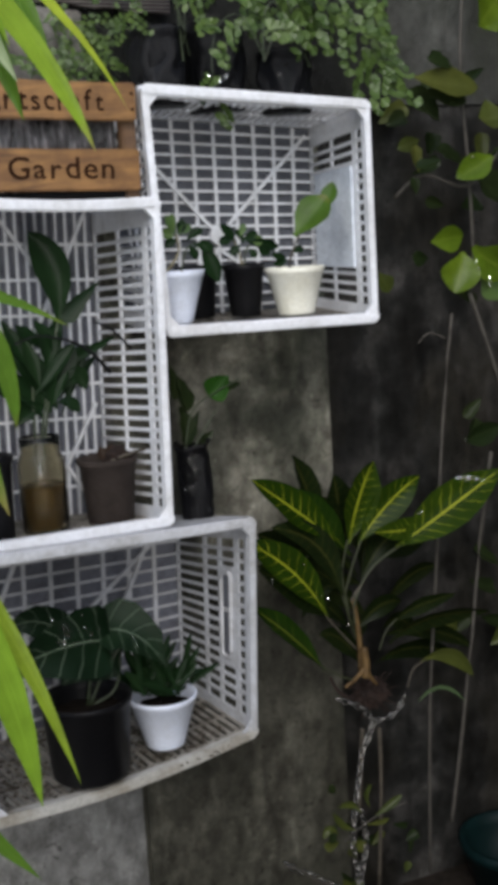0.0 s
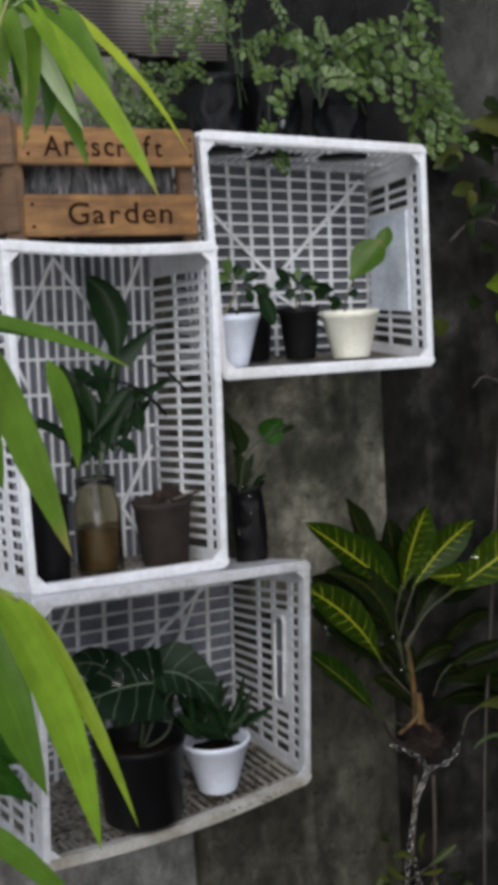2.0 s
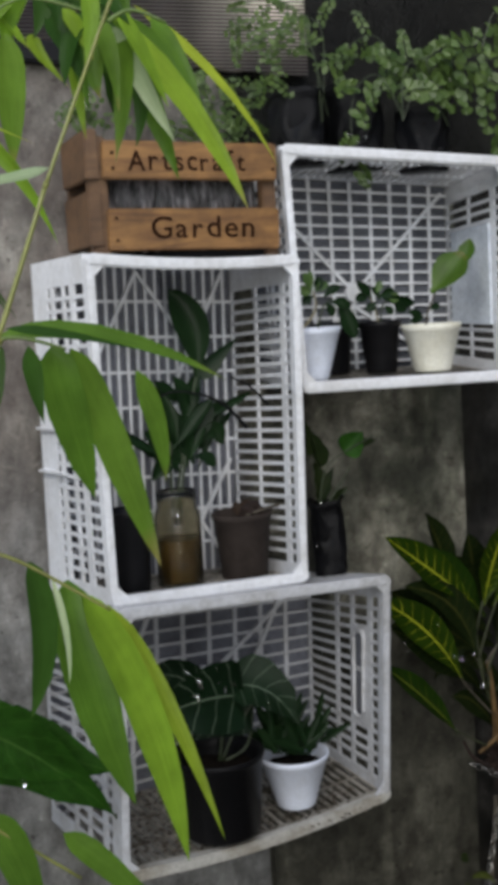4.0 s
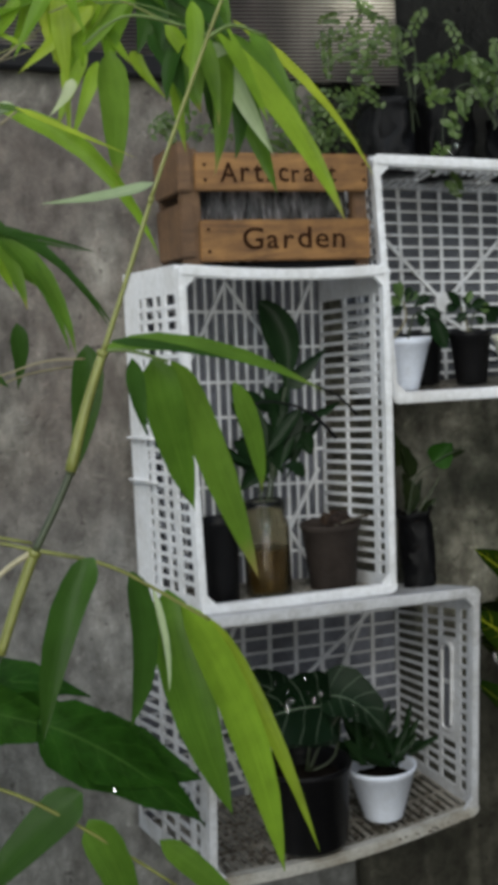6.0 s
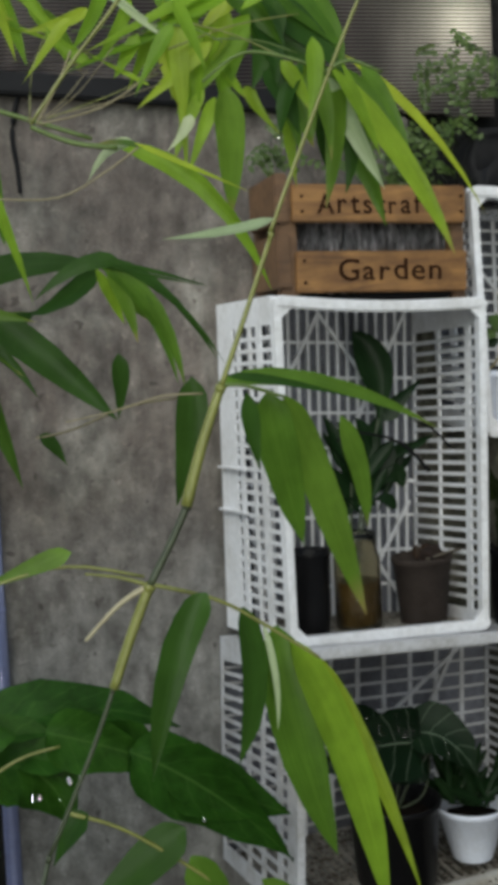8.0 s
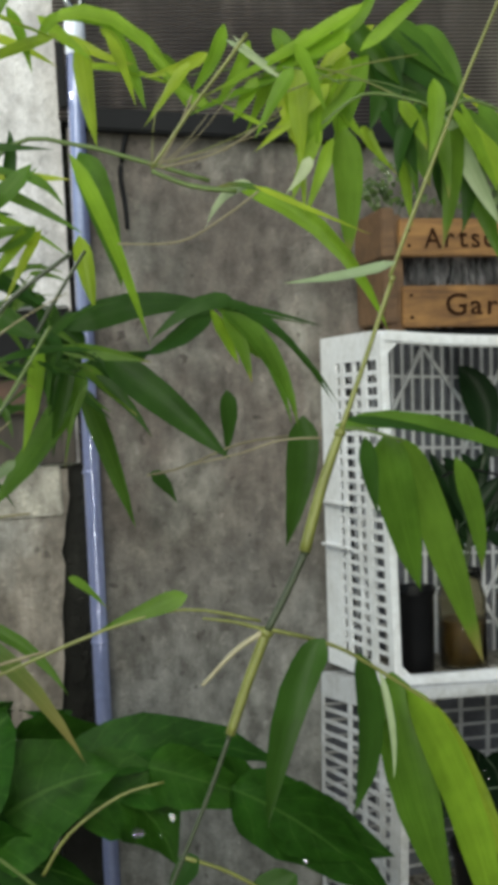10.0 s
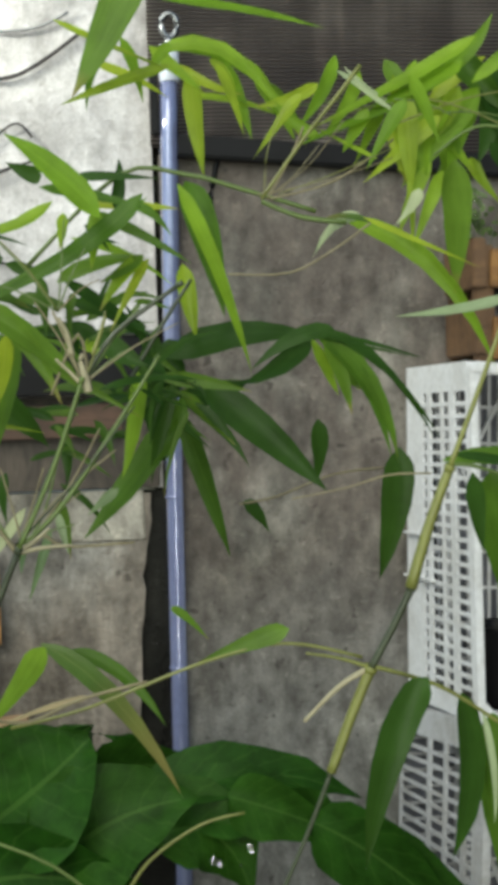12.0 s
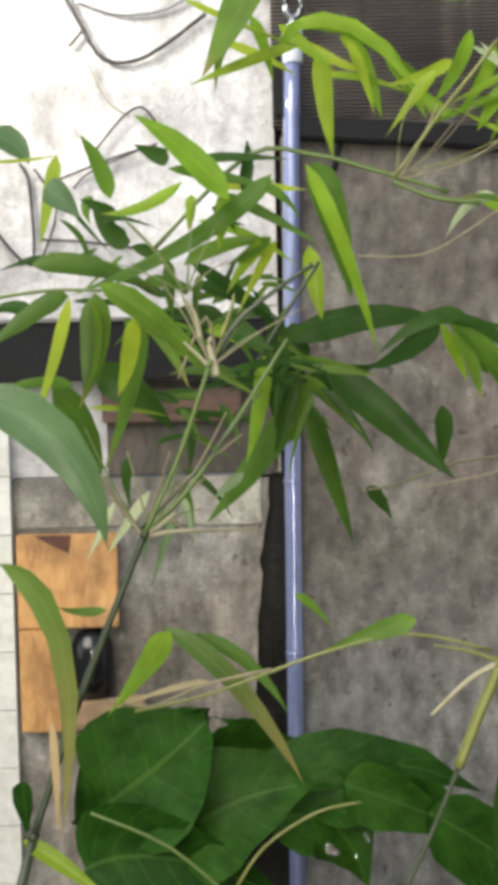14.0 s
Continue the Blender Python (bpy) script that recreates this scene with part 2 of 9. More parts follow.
EARTH = plain("dark_soil", (0.030, 0.024, 0.019), 0.9, shine=0.1, dirt=(0.4, 0.4, 0.4), scale=40, amount=0.9, bumpy=0.01)
PLASTIC = plain("white_crate_plastic", (0.78, 0.79, 0.83), 0.38, dirt=(0.66, 0.64, 0.60), scale=11, amount=0.5)
# worn, and also darkened for the weaker light on the lowest crate
PLASTIC_WORN = plain("worn_dimmed_plastic", (0.54, 0.55, 0.585), 0.45, dirt=(0.58, 0.55, 0.50), scale=14, amount=0.65)
PLASTIC_SOILED = plain("soil_stained_plastic", (0.46, 0.45, 0.42), 0.55, dirt=(0.55, 0.5, 0.42), scale=18, amount=0.8)
BACKING_PALE = plain("pale_gap_tone", (0.15, 0.155, 0.185), 0.6, dirt=(0.5, 0.5, 0.5), scale=12, amount=0.8, shine=0.2)
BACKING = plain("grey_gap_tone", (0.115, 0.12, 0.14), 0.6, dirt=(0.6, 0.6, 0.6), scale=12, amount=0.7, shine=0.2)
GRIME = plain("dirty_crate_plastic", (0.30, 0.28, 0.25), 0.7, dirt=(0.26, 0.23, 0.18), scale=26, amount=0.95, bumpy=0.004)
POT_WHITE = plain("white_pot_plastic", (0.74, 0.79, 0.92), 0.35, dirt=(0.8, 0.78, 0.74), scale=20, amount=0.35)
POT_CREAM = plain("cream_pot_plastic", (0.80, 0.785, 0.69), 0.38, dirt=(0.75, 0.72, 0.62), scale=20, amount=0.4)
POT_BLACK = plain("black_pot_plastic", (0.006, 0.006, 0.007), 0.4, shine=0.16, dirt=(1.5, 1.4, 1.3), scale=22, amount=0.5)
BAG_BLACK = plain("black_nursery_bag", (0.005, 0.005, 0.006), 0.3, shine=0.2, dirt=(2, 1.9, 1.8), scale=34, amount=0.5, bumpy=0.03)
POT_BROWN = plain("brown_clay", (0.040, 0.031, 0.027), 0.7, shine=0.2, dirt=(0.5, 0.48, 0.45), scale=25, amount=0.7, bumpy=0.003)
TEAL = plain("teal_plastic", (0.003, 0.013, 0.0135), 0.45, shine=0.2)
PIPE = plain("blue_grey_painted_pole", (0.21, 0.24, 0.43), 0.12, metal=0.25, shine=1.0, dirt=(0.75, 0.75, 0.75), scale=12, amount=0.4, bumpy=0.0003, coat=0.8)
CHROME = plain("dull_steel", (0.30, 0.31, 0.33), 0.3, metal=0.9, amount=0.5)
BLACK = plain("black_paint", (0.010, 0.010, 0.012), 0.55, shine=0.15)
WIRE = plain("dark_cable", (0.040, 0.034, 0.036), 0.5)
SIGN_WOOD = wood("orange_brown_board", (0.32, 0.168, 0.054), (0.12, 0.054, 0.019))
BOX_WOOD = wood("brown_box_wood", (0.19, 0.105, 0.05), (0.085, 0.045, 0.022))
PALE_WOOD = wood("orange_plywood", (0.62, 0.36, 0.15), (0.36, 0.17, 0.055), upright=True)
# brown board darkened for the dim light under the ledge
DARK_WOOD = wood("shaded_dark_board", (0.088, 0.070, 0.057), (0.026, 0.019, 0.015), upright=True)
BOX_PALE = wood("grey_brown_plank", (0.42, 0.30, 0.19), (0.24, 0.15, 0.09))
RED_WOOD = wood("red_brown_batten", (0.12, 0.060, 0.038), (0.055, 0.028, 0.018))
CHARCOAL = plain("burnt_lettering", (0.030, 0.013, 0.007), 0.9, shine=0.05)
SIDING = plain("white_siding_paint", (0.66, 0.66, 0.63), 0.5, dirt=(0.75, 0.74, 0.7), scale=6, amount=0.6)
LABEL = plain("pale_plastic_plate", (0.70, 0.75, 0.83), 0.3, dirt=(0.66, 0.68, 0.72), scale=16, amount=0.8)
TWINE = plain("dull_chain_steel", (0.34, 0.33, 0.31), 0.22, metal=0.85, amount=0.8, scale=60)
COIR = plain("brown_coir", (0.022, 0.010, 0.006), 0.95, dirt=(0.35, 0.3, 0.28), scale=60, amount=0.9, bumpy=0.02)
STEM = plain("green_cane", (0.12, 0.18, 0.045), 0.4, dirt=(0.6, 0.6, 0.5), scale=30)
STEM_PALE = plain("yellow_green_cane", (0.195, 0.210, 0.055), 0.4, dirt=(0.6, 0.6, 0.5), scale=30)
STEM_DARK = plain("dark_green_cane", (0.045, 0.06, 0.03), 0.45, scale=30)
TWIG = plain("dry_tan_twig", (0.25, 0.22, 0.13), 0.7, dirt=(0.5, 0.45, 0.4), scale=40)
WOODSTEM = plain("grey_brown_bark", (0.075, 0.062, 0.045), 0.7, dirt=(0.4, 0.4, 0.4), scale=50, amount=0.8)
PETIOLE = plain("dark_green_petiole", (0.030, 0.036, 0.014), 0.5, scale=40)
ROOTWOOD = plain("ochre_woody_root", (0.13, 0.075, 0.022), 0.7, dirt=(0.4, 0.35, 0.3), scale=50, amount=0.8)
VINESTEM = plain("grey_vine_bark", (0.065, 0.058, 0.048), 0.75, dirt=(0.5, 0.5, 0.5), scale=50, amount=0.8)
# one leaf in bright, mid and dark copies, with light put into the colour
BRIGHT = leafy("bright_bamboo_leaf", (0.250, 0.415, 0.038), (0.30, 0.49, 0.05), glow=0.52, veins=5, vein_amount=0.10, dry=True, rough=0.32, shine=0.18)
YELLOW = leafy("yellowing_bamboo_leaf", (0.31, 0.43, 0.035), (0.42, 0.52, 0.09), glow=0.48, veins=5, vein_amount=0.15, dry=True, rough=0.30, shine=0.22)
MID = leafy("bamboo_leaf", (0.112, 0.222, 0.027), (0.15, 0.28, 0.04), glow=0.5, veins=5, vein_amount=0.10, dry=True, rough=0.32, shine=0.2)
DARK = leafy("dark_bamboo_leaf", (0.034, 0.084, 0.014), (0.042, 0.100, 0.020), glow=0.3, veins=5, vein_amount=0.12, shine=0.12)
FADED = leafy("faded_bamboo_leaf", (0.10, 0.185, 0.035), (0.19, 0.25, 0.08), glow=0.4, veins=5, vein_amount=0.25, dry=2)
FROST = leafy("grey_green_bamboo_leaf", (0.135, 0.215, 0.095), (0.15, 0.28, 0.14), glow=0.35, veins=5, vein_amount=0.15)
PALE = leafy("pale_bamboo_leaf", (0.38, 0.47, 0.27), (0.50, 0.56, 0.36), glow=0.35, veins=5, vein_amount=0.2)
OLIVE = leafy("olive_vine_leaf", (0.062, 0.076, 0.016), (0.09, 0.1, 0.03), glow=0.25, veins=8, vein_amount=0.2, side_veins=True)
# lit and dim vine leaves: the difference in light is in their colour
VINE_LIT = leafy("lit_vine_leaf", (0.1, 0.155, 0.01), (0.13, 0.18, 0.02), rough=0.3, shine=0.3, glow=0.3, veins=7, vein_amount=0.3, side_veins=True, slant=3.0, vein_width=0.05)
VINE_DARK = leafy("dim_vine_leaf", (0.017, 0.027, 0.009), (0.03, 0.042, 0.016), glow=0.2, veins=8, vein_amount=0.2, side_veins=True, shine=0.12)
ARUM = leafy("arum_leaf", (0.022, 0.074, 0.009), (0.066, 0.150, 0.028), rough=0.42, shine=0.08, glow=0.2, veins=7, vein_amount=0.28, side_veins=True, broken=0.2, slant=3.0, vein_width=0.045, patchy=1.0, rib_width=0.02)
# croton copies: upper leaves coloured as lit, inner and lower ones as shaded
CROTON_LIT = leafy("lit_croton_leaf", (0.021, 0.043, 0.004), (0.33, 0.36, 0.025), rough=0.26, shine=0.1, glow=0.3, veins=11, vein_amount=0.9, side_veins=True, broken=0.25, slant=2.4, vein_width=0.05, rib_width=0.025, fade=True)
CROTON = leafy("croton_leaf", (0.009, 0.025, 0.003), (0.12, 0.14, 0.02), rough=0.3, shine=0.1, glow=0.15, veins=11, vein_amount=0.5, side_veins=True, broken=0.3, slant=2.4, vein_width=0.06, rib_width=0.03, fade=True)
CROTON_SHADED = leafy("shaded_croton_leaf", (0.008, 0.014, 0.004), (0.055, 0.055, 0.014), rough=0.35, shine=0.07, glow=0.12, veins=11, vein_amount=0.35, side_veins=True, broken=0.5, slant=2.4, vein_width=0.06, rib_width=0.03)
VELVET = leafy("velvet_arum_leaf", (0.0055, 0.015, 0.006), (0.085, 0.115, 0.078), rough=0.5, shine=0.12, glow=0.05, veins=5.5, vein_amount=0.55, side_veins=True, slant=2.0, vein_width=0.035, rib_width=0.014)
SMALL = leafy("pot_plant_leaf", (0.010, 0.026, 0.009), (0.016, 0.035, 0.013), glow=0.18, veins=6, vein_amount=0.2, side_veins=True, shine=0.12)
SMALL_PALE = leafy("pale_pot_plant_leaf", (0.085, 0.15, 0.045), (0.13, 0.20, 0.08), glow=0.3, veins=6, vein_amount=0.25, side_veins=True)
DEADLEAF = leafy("withered_leaf", (0.035, 0.022, 0.015), (0.06, 0.04, 0.03), glow=0.1, veins=6, vein_amount=0.2)
# lighter leaf copy, coloured as if light came through from behind
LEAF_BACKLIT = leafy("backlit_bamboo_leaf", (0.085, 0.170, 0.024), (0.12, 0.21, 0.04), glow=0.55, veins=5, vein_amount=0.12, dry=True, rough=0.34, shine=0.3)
SHEATH = plain("pale_cane_sheath", (0.36, 0.33, 0.22), 0.7, dirt=(0.6, 0.55, 0.5), scale=60)
DRIED = leafy("dried_straw_leaf", (0.38, 0.29, 0.15), (0.46, 0.37, 0.22), glow=0.3, veins=5, vein_amount=0.3)
FERN = leafy("maidenhair_leaflet", (0.100, 0.160, 0.042), (0.16, 0.23, 0.08), rough=0.35, shine=0.5, glow=0.4, vein_amount=0.1, island=True)


def amber_glass():
    m, nt, b = nodes_of("amber_jar_glass")
    b.inputs["Base Color"].default_value = (0.84, 0.79, 0.62, 1)
    b.inputs["Roughness"].default_value = 0.06
    b.inputs["Transmission Weight"].default_value = 1.0
    b.inputs["IOR"].default_value = 1.35
    n = add(nt, "ShaderNodeTexNoise", Scale=60.0, Detail=4.0)
    bump(nt, b, n, "Fac", 0.2, 0.002)
    return m


def polycarbonate():
    m, nt, b = nodes_of("ribbed_polycarbonate")
    co = object_coords(nt)
    w = nt.nodes.new("ShaderNodeTexWave")
    w.bands_direction, w.inputs["Scale"].default_value, w.inputs["Distortion"].default_value = "Z", 46.0, 0.3
    wire(nt, co, "Vector", w, "Vector")
    st = object_coords(nt, (30, 30, 1.6))
    n = add(nt, "ShaderNodeTexNoise", Scale=1.0, Detail=6.0, Roughness=0.65)
    wire(nt, st, "Vector", n, "Vector")
    patch = add(nt, "ShaderNodeTexNoise", Scale=5.0, Detail=4.0)
    wire(nt, co, "Vector", patch, "Vector")
    r = ramp(nt, patch, "Fac", [(0.35, (0.036, 0.027, 0.026)), (0.5, (0.070, 0.058, 0.053)), (0.68, (0.13, 0.115, 0.105))])
    s = ramp(nt, n, "Fac", [(0.32, (0.5, 0.46, 0.44)), (0.58, (1.15, 1.1, 1.08)), (0.76, (3.0, 2.9, 2.8))])
    l = ramp(nt, w, "Fac", [(0.2, (0.55, 0.55, 0.55)), (0.7, (1.2, 1.2, 1.2))])
    c = mix(nt, None, 0.7, mix(nt, None, 0.8, r, s, "MULTIPLY"), l, "MULTIPLY")
    nt.links.new(c.outputs[2], b.inputs["Base Color"])
    b.inputs["Roughness"].default_value = 0.25
    bump(nt, b, w, "Fac", 0.6, 0.004)
    tr = nt.nodes.new("ShaderNodeBsdfTranslucent")
    nt.links.new(ramp(nt, w, "Fac", [(0.30, (0.06, 0.055, 0.05)), (0.80, (0.92, 0.90, 0.84))]).outputs[0], tr.inputs["Color"])
    ms = nt.nodes.new("ShaderNodeMixShader")
    ms.inputs[0].default_value = 0.34
    wire(nt, b, 0, ms, 1)
    wire(nt, tr, 0, ms, 2)
    nt.links.new(ms.outputs[0], nt.nodes["Material Output"].inputs["Surface"])
    return m


JAR_GLASS = amber_glass()
POLYCARB = polycarbonate()


# ---- building helpers ----
def part(name, bm, material, parent=None, label="", smooth=False):
    me = bpy.data.meshes.new(name)
    bmesh.ops.recalc_face_normals(bm, faces=bm.faces)
    bm.to_mesh(me)
    bm.free()
    if smooth:
        me.polygons.foreach_set("use_smooth", [True] * len(me.polygons))
    me.materials.append(material)
    ob = new(name, me)
    if parent:
        ob.parent = parent
    if label:
        ob["label"] = label
    return ob


def thing(name, label, category, group="", kind=""):
    return tagged(new(name), label, category, group, kind)


def structure(name, bm, material, label, category):
    return tagged(part(name, bm, material), label, category, kind="structure")


def box(bm, x0, x1, y0, y1, z0, z1, warp=None, bevel=0.0):
    vs = [bm.verts.new(Vector((x, y, z))) for x in (x0, x1) for y in (y0, y1) for z in (z0, z1)]
    fs = [bm.faces.new([vs[i] for i in q]) for q in ((0, 1, 3, 2), (4, 6, 7, 5), (0, 4, 5, 1), (2, 3, 7, 6), (0, 2, 6, 4), (1, 5, 7, 3))]
    if bevel:
        es = {e for f in fs for e in f.edges}
        got = bmesh.ops.bevel(bm, geom=list(es), offset=bevel, segments=2, affect="EDGES")
        vs = list({v for f in got["faces"] for v in f.verts} | {v for v in vs if v.is_valid})
    if warp:
        for v in vs:
            v.co = warp(v.co)
    return vs


def lathe(profile, seg=32, wobble=0.0, at=(0, 0, 0), cap=True):
    """A turned body from (radius, height) pairs."""
    bm = bmesh.new()
    rings = []
    for r, z in profile:
        ring = []
        for i in range(seg):
            a = 2 * math.pi * i / seg
            k = r * (1 + wobble * noise.noise(Vector((math.cos(a) * 2 + at[0] * 9, math.sin(a) * 2, z * 18))))
            ring.append(bm.verts.new((at[0] + k * math.cos(a), at[1] + k * math.sin(a), at[2] + z)))
        rings.append(ring)
    for a, b in zip(rings, rings[1:]):
        for i in range(seg):
            bm.faces.new((a[i], a[(i + 1) % seg], b[(i + 1) % seg], b[i]))
    if cap:
        bm.faces.new(rings[0])
        bm.faces.new(rings[-1])
    return bm


def tube(bm, pts, r0, r1, seg=8, smooth_steps=4):
    """A tapered rod through points, rounded between them."""
    pts = [Vector(p) for p in pts]
    line = []
    n = len(pts)
    for i in range(n - 1):
        p0, p1, p2, p3 = pts[max(i - 1, 0)], pts[i], pts[i + 1], pts[min(i + 2, n - 1)]
        for k in range(smooth_steps):
            t = k / smooth_steps
            line.append(0.5 * (2 * p1 + (p2 - p0) * t + (2 * p0 - 5 * p1 + 4 * p2 - p3) * t * t + (3 * p1 - p0 - 3 * p2 + p3) * t ** 3))
    line.append(pts[-1])
    rings = []
    for i, p in enumerate(line):
        d = (line[min(i + 1, len(line) - 1)] - line[max(i - 1, 0)]).normalized()
        u = d.orthogonal().normalized() if abs(d.z) > 0.99 else d.cross(Vector((0, 0, 1))).normalized()
        v = d.cross(u)
        r = r0 + (r1 - r0) * i / (len(line) - 1)
        rings.append([bm.verts.new(p + r * (math.cos(a) * u + math.sin(a) * v)) for a in (2 * math.pi * k / seg for k in range(seg))])
    for a, b in zip(rings, rings[1:]):
        for i in range(seg):
            bm.faces.new((a[i], a[(i + 1) % seg], b[(i + 1) % seg], b[i]))
    bm.faces.new(rings[0])
    bm.faces.new(rings[-1])


def rod(parent, name, pts, r0, r1, material, label=""):
    bm = bmesh.new()
    tube(bm, pts, r0, r1)
    if name == "culm":
        # the swollen joint at the end of a cane
        p, q = Vector(pts[-1]), Vector(pts[-2])
        d = (p - q).normalized() * 0.004
        tube(bm, [p - d, p - d * 0.3, p + d * 0.3], r1 * 1.1, r1 * 1.35, smooth_steps=1)
    return part(name, bm, material, parent, label, smooth=True)


LEAF_SHAPES = {
    "lance": [(0, 0.06), (0.035, 0.28), (0.08, 0.58), (0.15, 0.87), (0.26, 1.0), (0.41, 0.93), (0.59, 0.71), (0.76, 0.43), (0.90, 0.17), (1, 0.0)],
    "strap": [(0, 0.06), (0.035, 0.28), (0.08, 0.58), (0.15, 0.87), (0.27, 1.0), (0.46, 0.94), (0.65, 0.74), (0.81, 0.46), (0.92, 0.20), (1, 0.0)],
    "blade": [(0, 0.08), (0.03, 0.36), (0.07, 0.68), (0.13, 0.88), (0.24, 0.97), (0.40, 1.0), (0.58, 0.92), (0.75, 0.68), (0.89, 0.34), (1, 0.0)],
    "oval": [(0, 0.12), (0.10, 0.25), (0.22, 0.52), (0.36, 0.82), (0.50, 0.98), (0.63, 1.0), (0.76, 0.86), (0.87, 0.60), (0.95, 0.32), (1, 0.0)],
    "paddle": [(0, 0.05), (0.08, 0.14), (0.20, 0.46), (0.34, 0.80), (0.48, 0.98), (0.60, 1.0), (0.73, 0.86), (0.85, 0.58), (0.94, 0.28), (1, 0.0)],
    "heart": [(0, 0.06), (0.015, 0.36), (0.05, 0.66), (0.12, 0.90), (0.23, 1.0), (0.37, 0.97), (0.54, 0.82), (0.72, 0.56), (0.88, 0.25), (1, 0.0)],
}
leaf_count = 0


def leaf_into(bm, base, mid, tip, width, kind, turn=0.0, face=(-0.15, -1.0, 0.35)):
    base, mid, tip = Vector(base), Vector(mid), Vector(tip)
    ctrl = 2 * mid - (base + tip) / 2
    uv = bm.loops.layers.uv.get("UVMap") or bm.loops.layers.uv.new("UVMap")
    rows = []
    shape = LEAF_SHAPES[kind]
    face = Vector(face).normalized()
    fold = 0.09 if kind in ("lance", "strap", "blade") else 0.20
    ph = base.x * 70 + tip.z * 50
    for s, w in shape:
        p = (1 - s) ** 2 * base + 2 * s * (1 - s) * ctrl + s * s * tip
        d = (2 * (1 - s) * (ctrl - base) + 2 * s * (tip - ctrl)).normalized()
        side = d.cross(face).normalized()
        side = Matrix.Rotation(turn + 0.2 * math.sin(ph + 2.2 * s), 3, d) @ side
        up = side.cross(d)
        row = []
        for k in (-1, -0.55, 0, 0.55, 1):
            ruffle = (0.07 if kind == "heart" else 0.03) * width * math.sin(ph + s * 17 + k * 2)
            row.append((bm.verts.new(p + side * (k * w * width / 2) + up * (abs(k) * fold * w * width + ruffle * abs(k))), (s, 0.5 + k * 0.5)))
        rows.append(row)
    for a, b in zip(rows, rows[1:]):
        for i in range(4):
            q = (a[i], a[i + 1], b[i + 1], b[i])
            f = bm.faces.new([v for v, _ in q])
            for lp, (_, t) in zip(f.loops, q):
                lp[uv].uv = t


def leaf(parent, base, mid, tip, width, material, kind="lance", turn=0.0, name="leaf"):
    global leaf_count
    leaf_count += 1
    bm = bmesh.new()
    jig = 0.35 * math.sin(leaf_count * 12.9898)
    leaf_into(bm, base, mid, tip, width, kind, turn + jig)
    return part(name, bm, material, parent, smooth=True)


# ---- the setting ----
bm = bmesh.new()
bmesh.ops.create_grid(bm, x_segments=60, y_segments=60, size=60)
for v in bm.verts:
    v.co.z = 0.012 * noise.noise(v.co * 1.3) if v.co.length < 8 else 0
structure("ground", bm, EARTH, "bare damp dark garden soil", "ground")
# paving out of view, added as a reflector for the lower wall
bm = bmesh.new()
box(bm, -4.0, 1.57, -3.25, -0.78, -0.05, 0.015)
bounce_paving = structure("bounce_paving", bm, PAVING, "pale cement slabs out of view, added to bounce light up", "paving")
for i in range(9):
    for k in range(4):
        bm = bmesh.new()
        box(bm, -4.0 + i * 0.62, -4.0 + i * 0.62 + 0.61, -3.25 + k * 0.62, -3.25 + k * 0.62 + 0.61, 0.016, 0.035 + 0.003 * math.sin(i * 5 + k * 3), bevel=0.004)
        part("slab", bm, PAVING, bounce_paving)

def eaves(x):
    """Height of the sloping foot of the plastic sheet along the wall."""
    return 2.05 - 0.075 * (x + 0.45)


bm = bmesh.new()
for v in box(bm, -0.475, 0.335, 0.30, 0.46, -0.1, 2.0, bevel=0.004):
    if v.co.z > 1.9:
        v.co.z = v.co.z - 2.0 + eaves(v.co.x) - 0.028
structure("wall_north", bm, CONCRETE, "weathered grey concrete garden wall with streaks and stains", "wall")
bm = bmesh.new()
box(bm, 0.336, 0.81, 0.299, 0.46, -0.1, 1.80, bevel=0.006)
structure("wall_east_panel", bm, CONCRETE_GREEN, "concrete wall panel with green algae and damp, its foot darkened as shade", "wall")
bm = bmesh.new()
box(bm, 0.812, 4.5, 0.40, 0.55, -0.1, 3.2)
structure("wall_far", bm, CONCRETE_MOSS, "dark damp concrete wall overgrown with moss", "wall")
bm = bmesh.new()
box(bm, 1.00, 4.5, 0.392, 0.40, 1.80, 3.2)
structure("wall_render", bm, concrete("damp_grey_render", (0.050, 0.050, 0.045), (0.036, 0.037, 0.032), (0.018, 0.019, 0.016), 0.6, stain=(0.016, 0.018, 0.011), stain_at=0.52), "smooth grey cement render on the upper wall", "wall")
bm = bmesh.new()
box(bm, -0.56, -0.472, 0.36, 0.50, -0.1, 1.43)
box(bm, -0.50, -0.46, 0.37, 0.48, 1.432, 2.6)
structure("crevice", bm, CREVICE, "wet joint between two concrete walls, coloured black for its shade", "wall joint")
bm = bmesh.new()
rows = []
for i in range(62):
    z = -0.1 + 1.525 * i / 61
    x = -0.532 + 0.075 * (z - 1.15) + 0.012 * noise.noise(Vector((0, 0, z * 9))) + 0.006 * noise.noise(Vector((3, 0, z * 31)))
    rows.append([bm.verts.new(p) for p in ((-1.35, 0.35, z), (x, 0.35, z), (x + 0.004, 0.5, z), (-1.35, 0.5, z))])
for a, b in zip(rows, rows[1:]):
    for i in range(4):
        bm.faces.new((a[i], a[(i + 1) % 4], b[(i + 1) % 4], b[i]))
bm.faces.new(rows[0])
bm.faces.new(rows[-1])
structure("wall_west_lower", bm, concrete("lower_block_wall", (0.36, 0.35, 0.33), (0.25, 0.24, 0.225), (0.13, 0.125, 0.115), 0.6, stain=(0.17, 0.145, 0.122), stain_at=0.52), "grey concrete block wall below the ledge", "wall")
bm = bmesh.new()
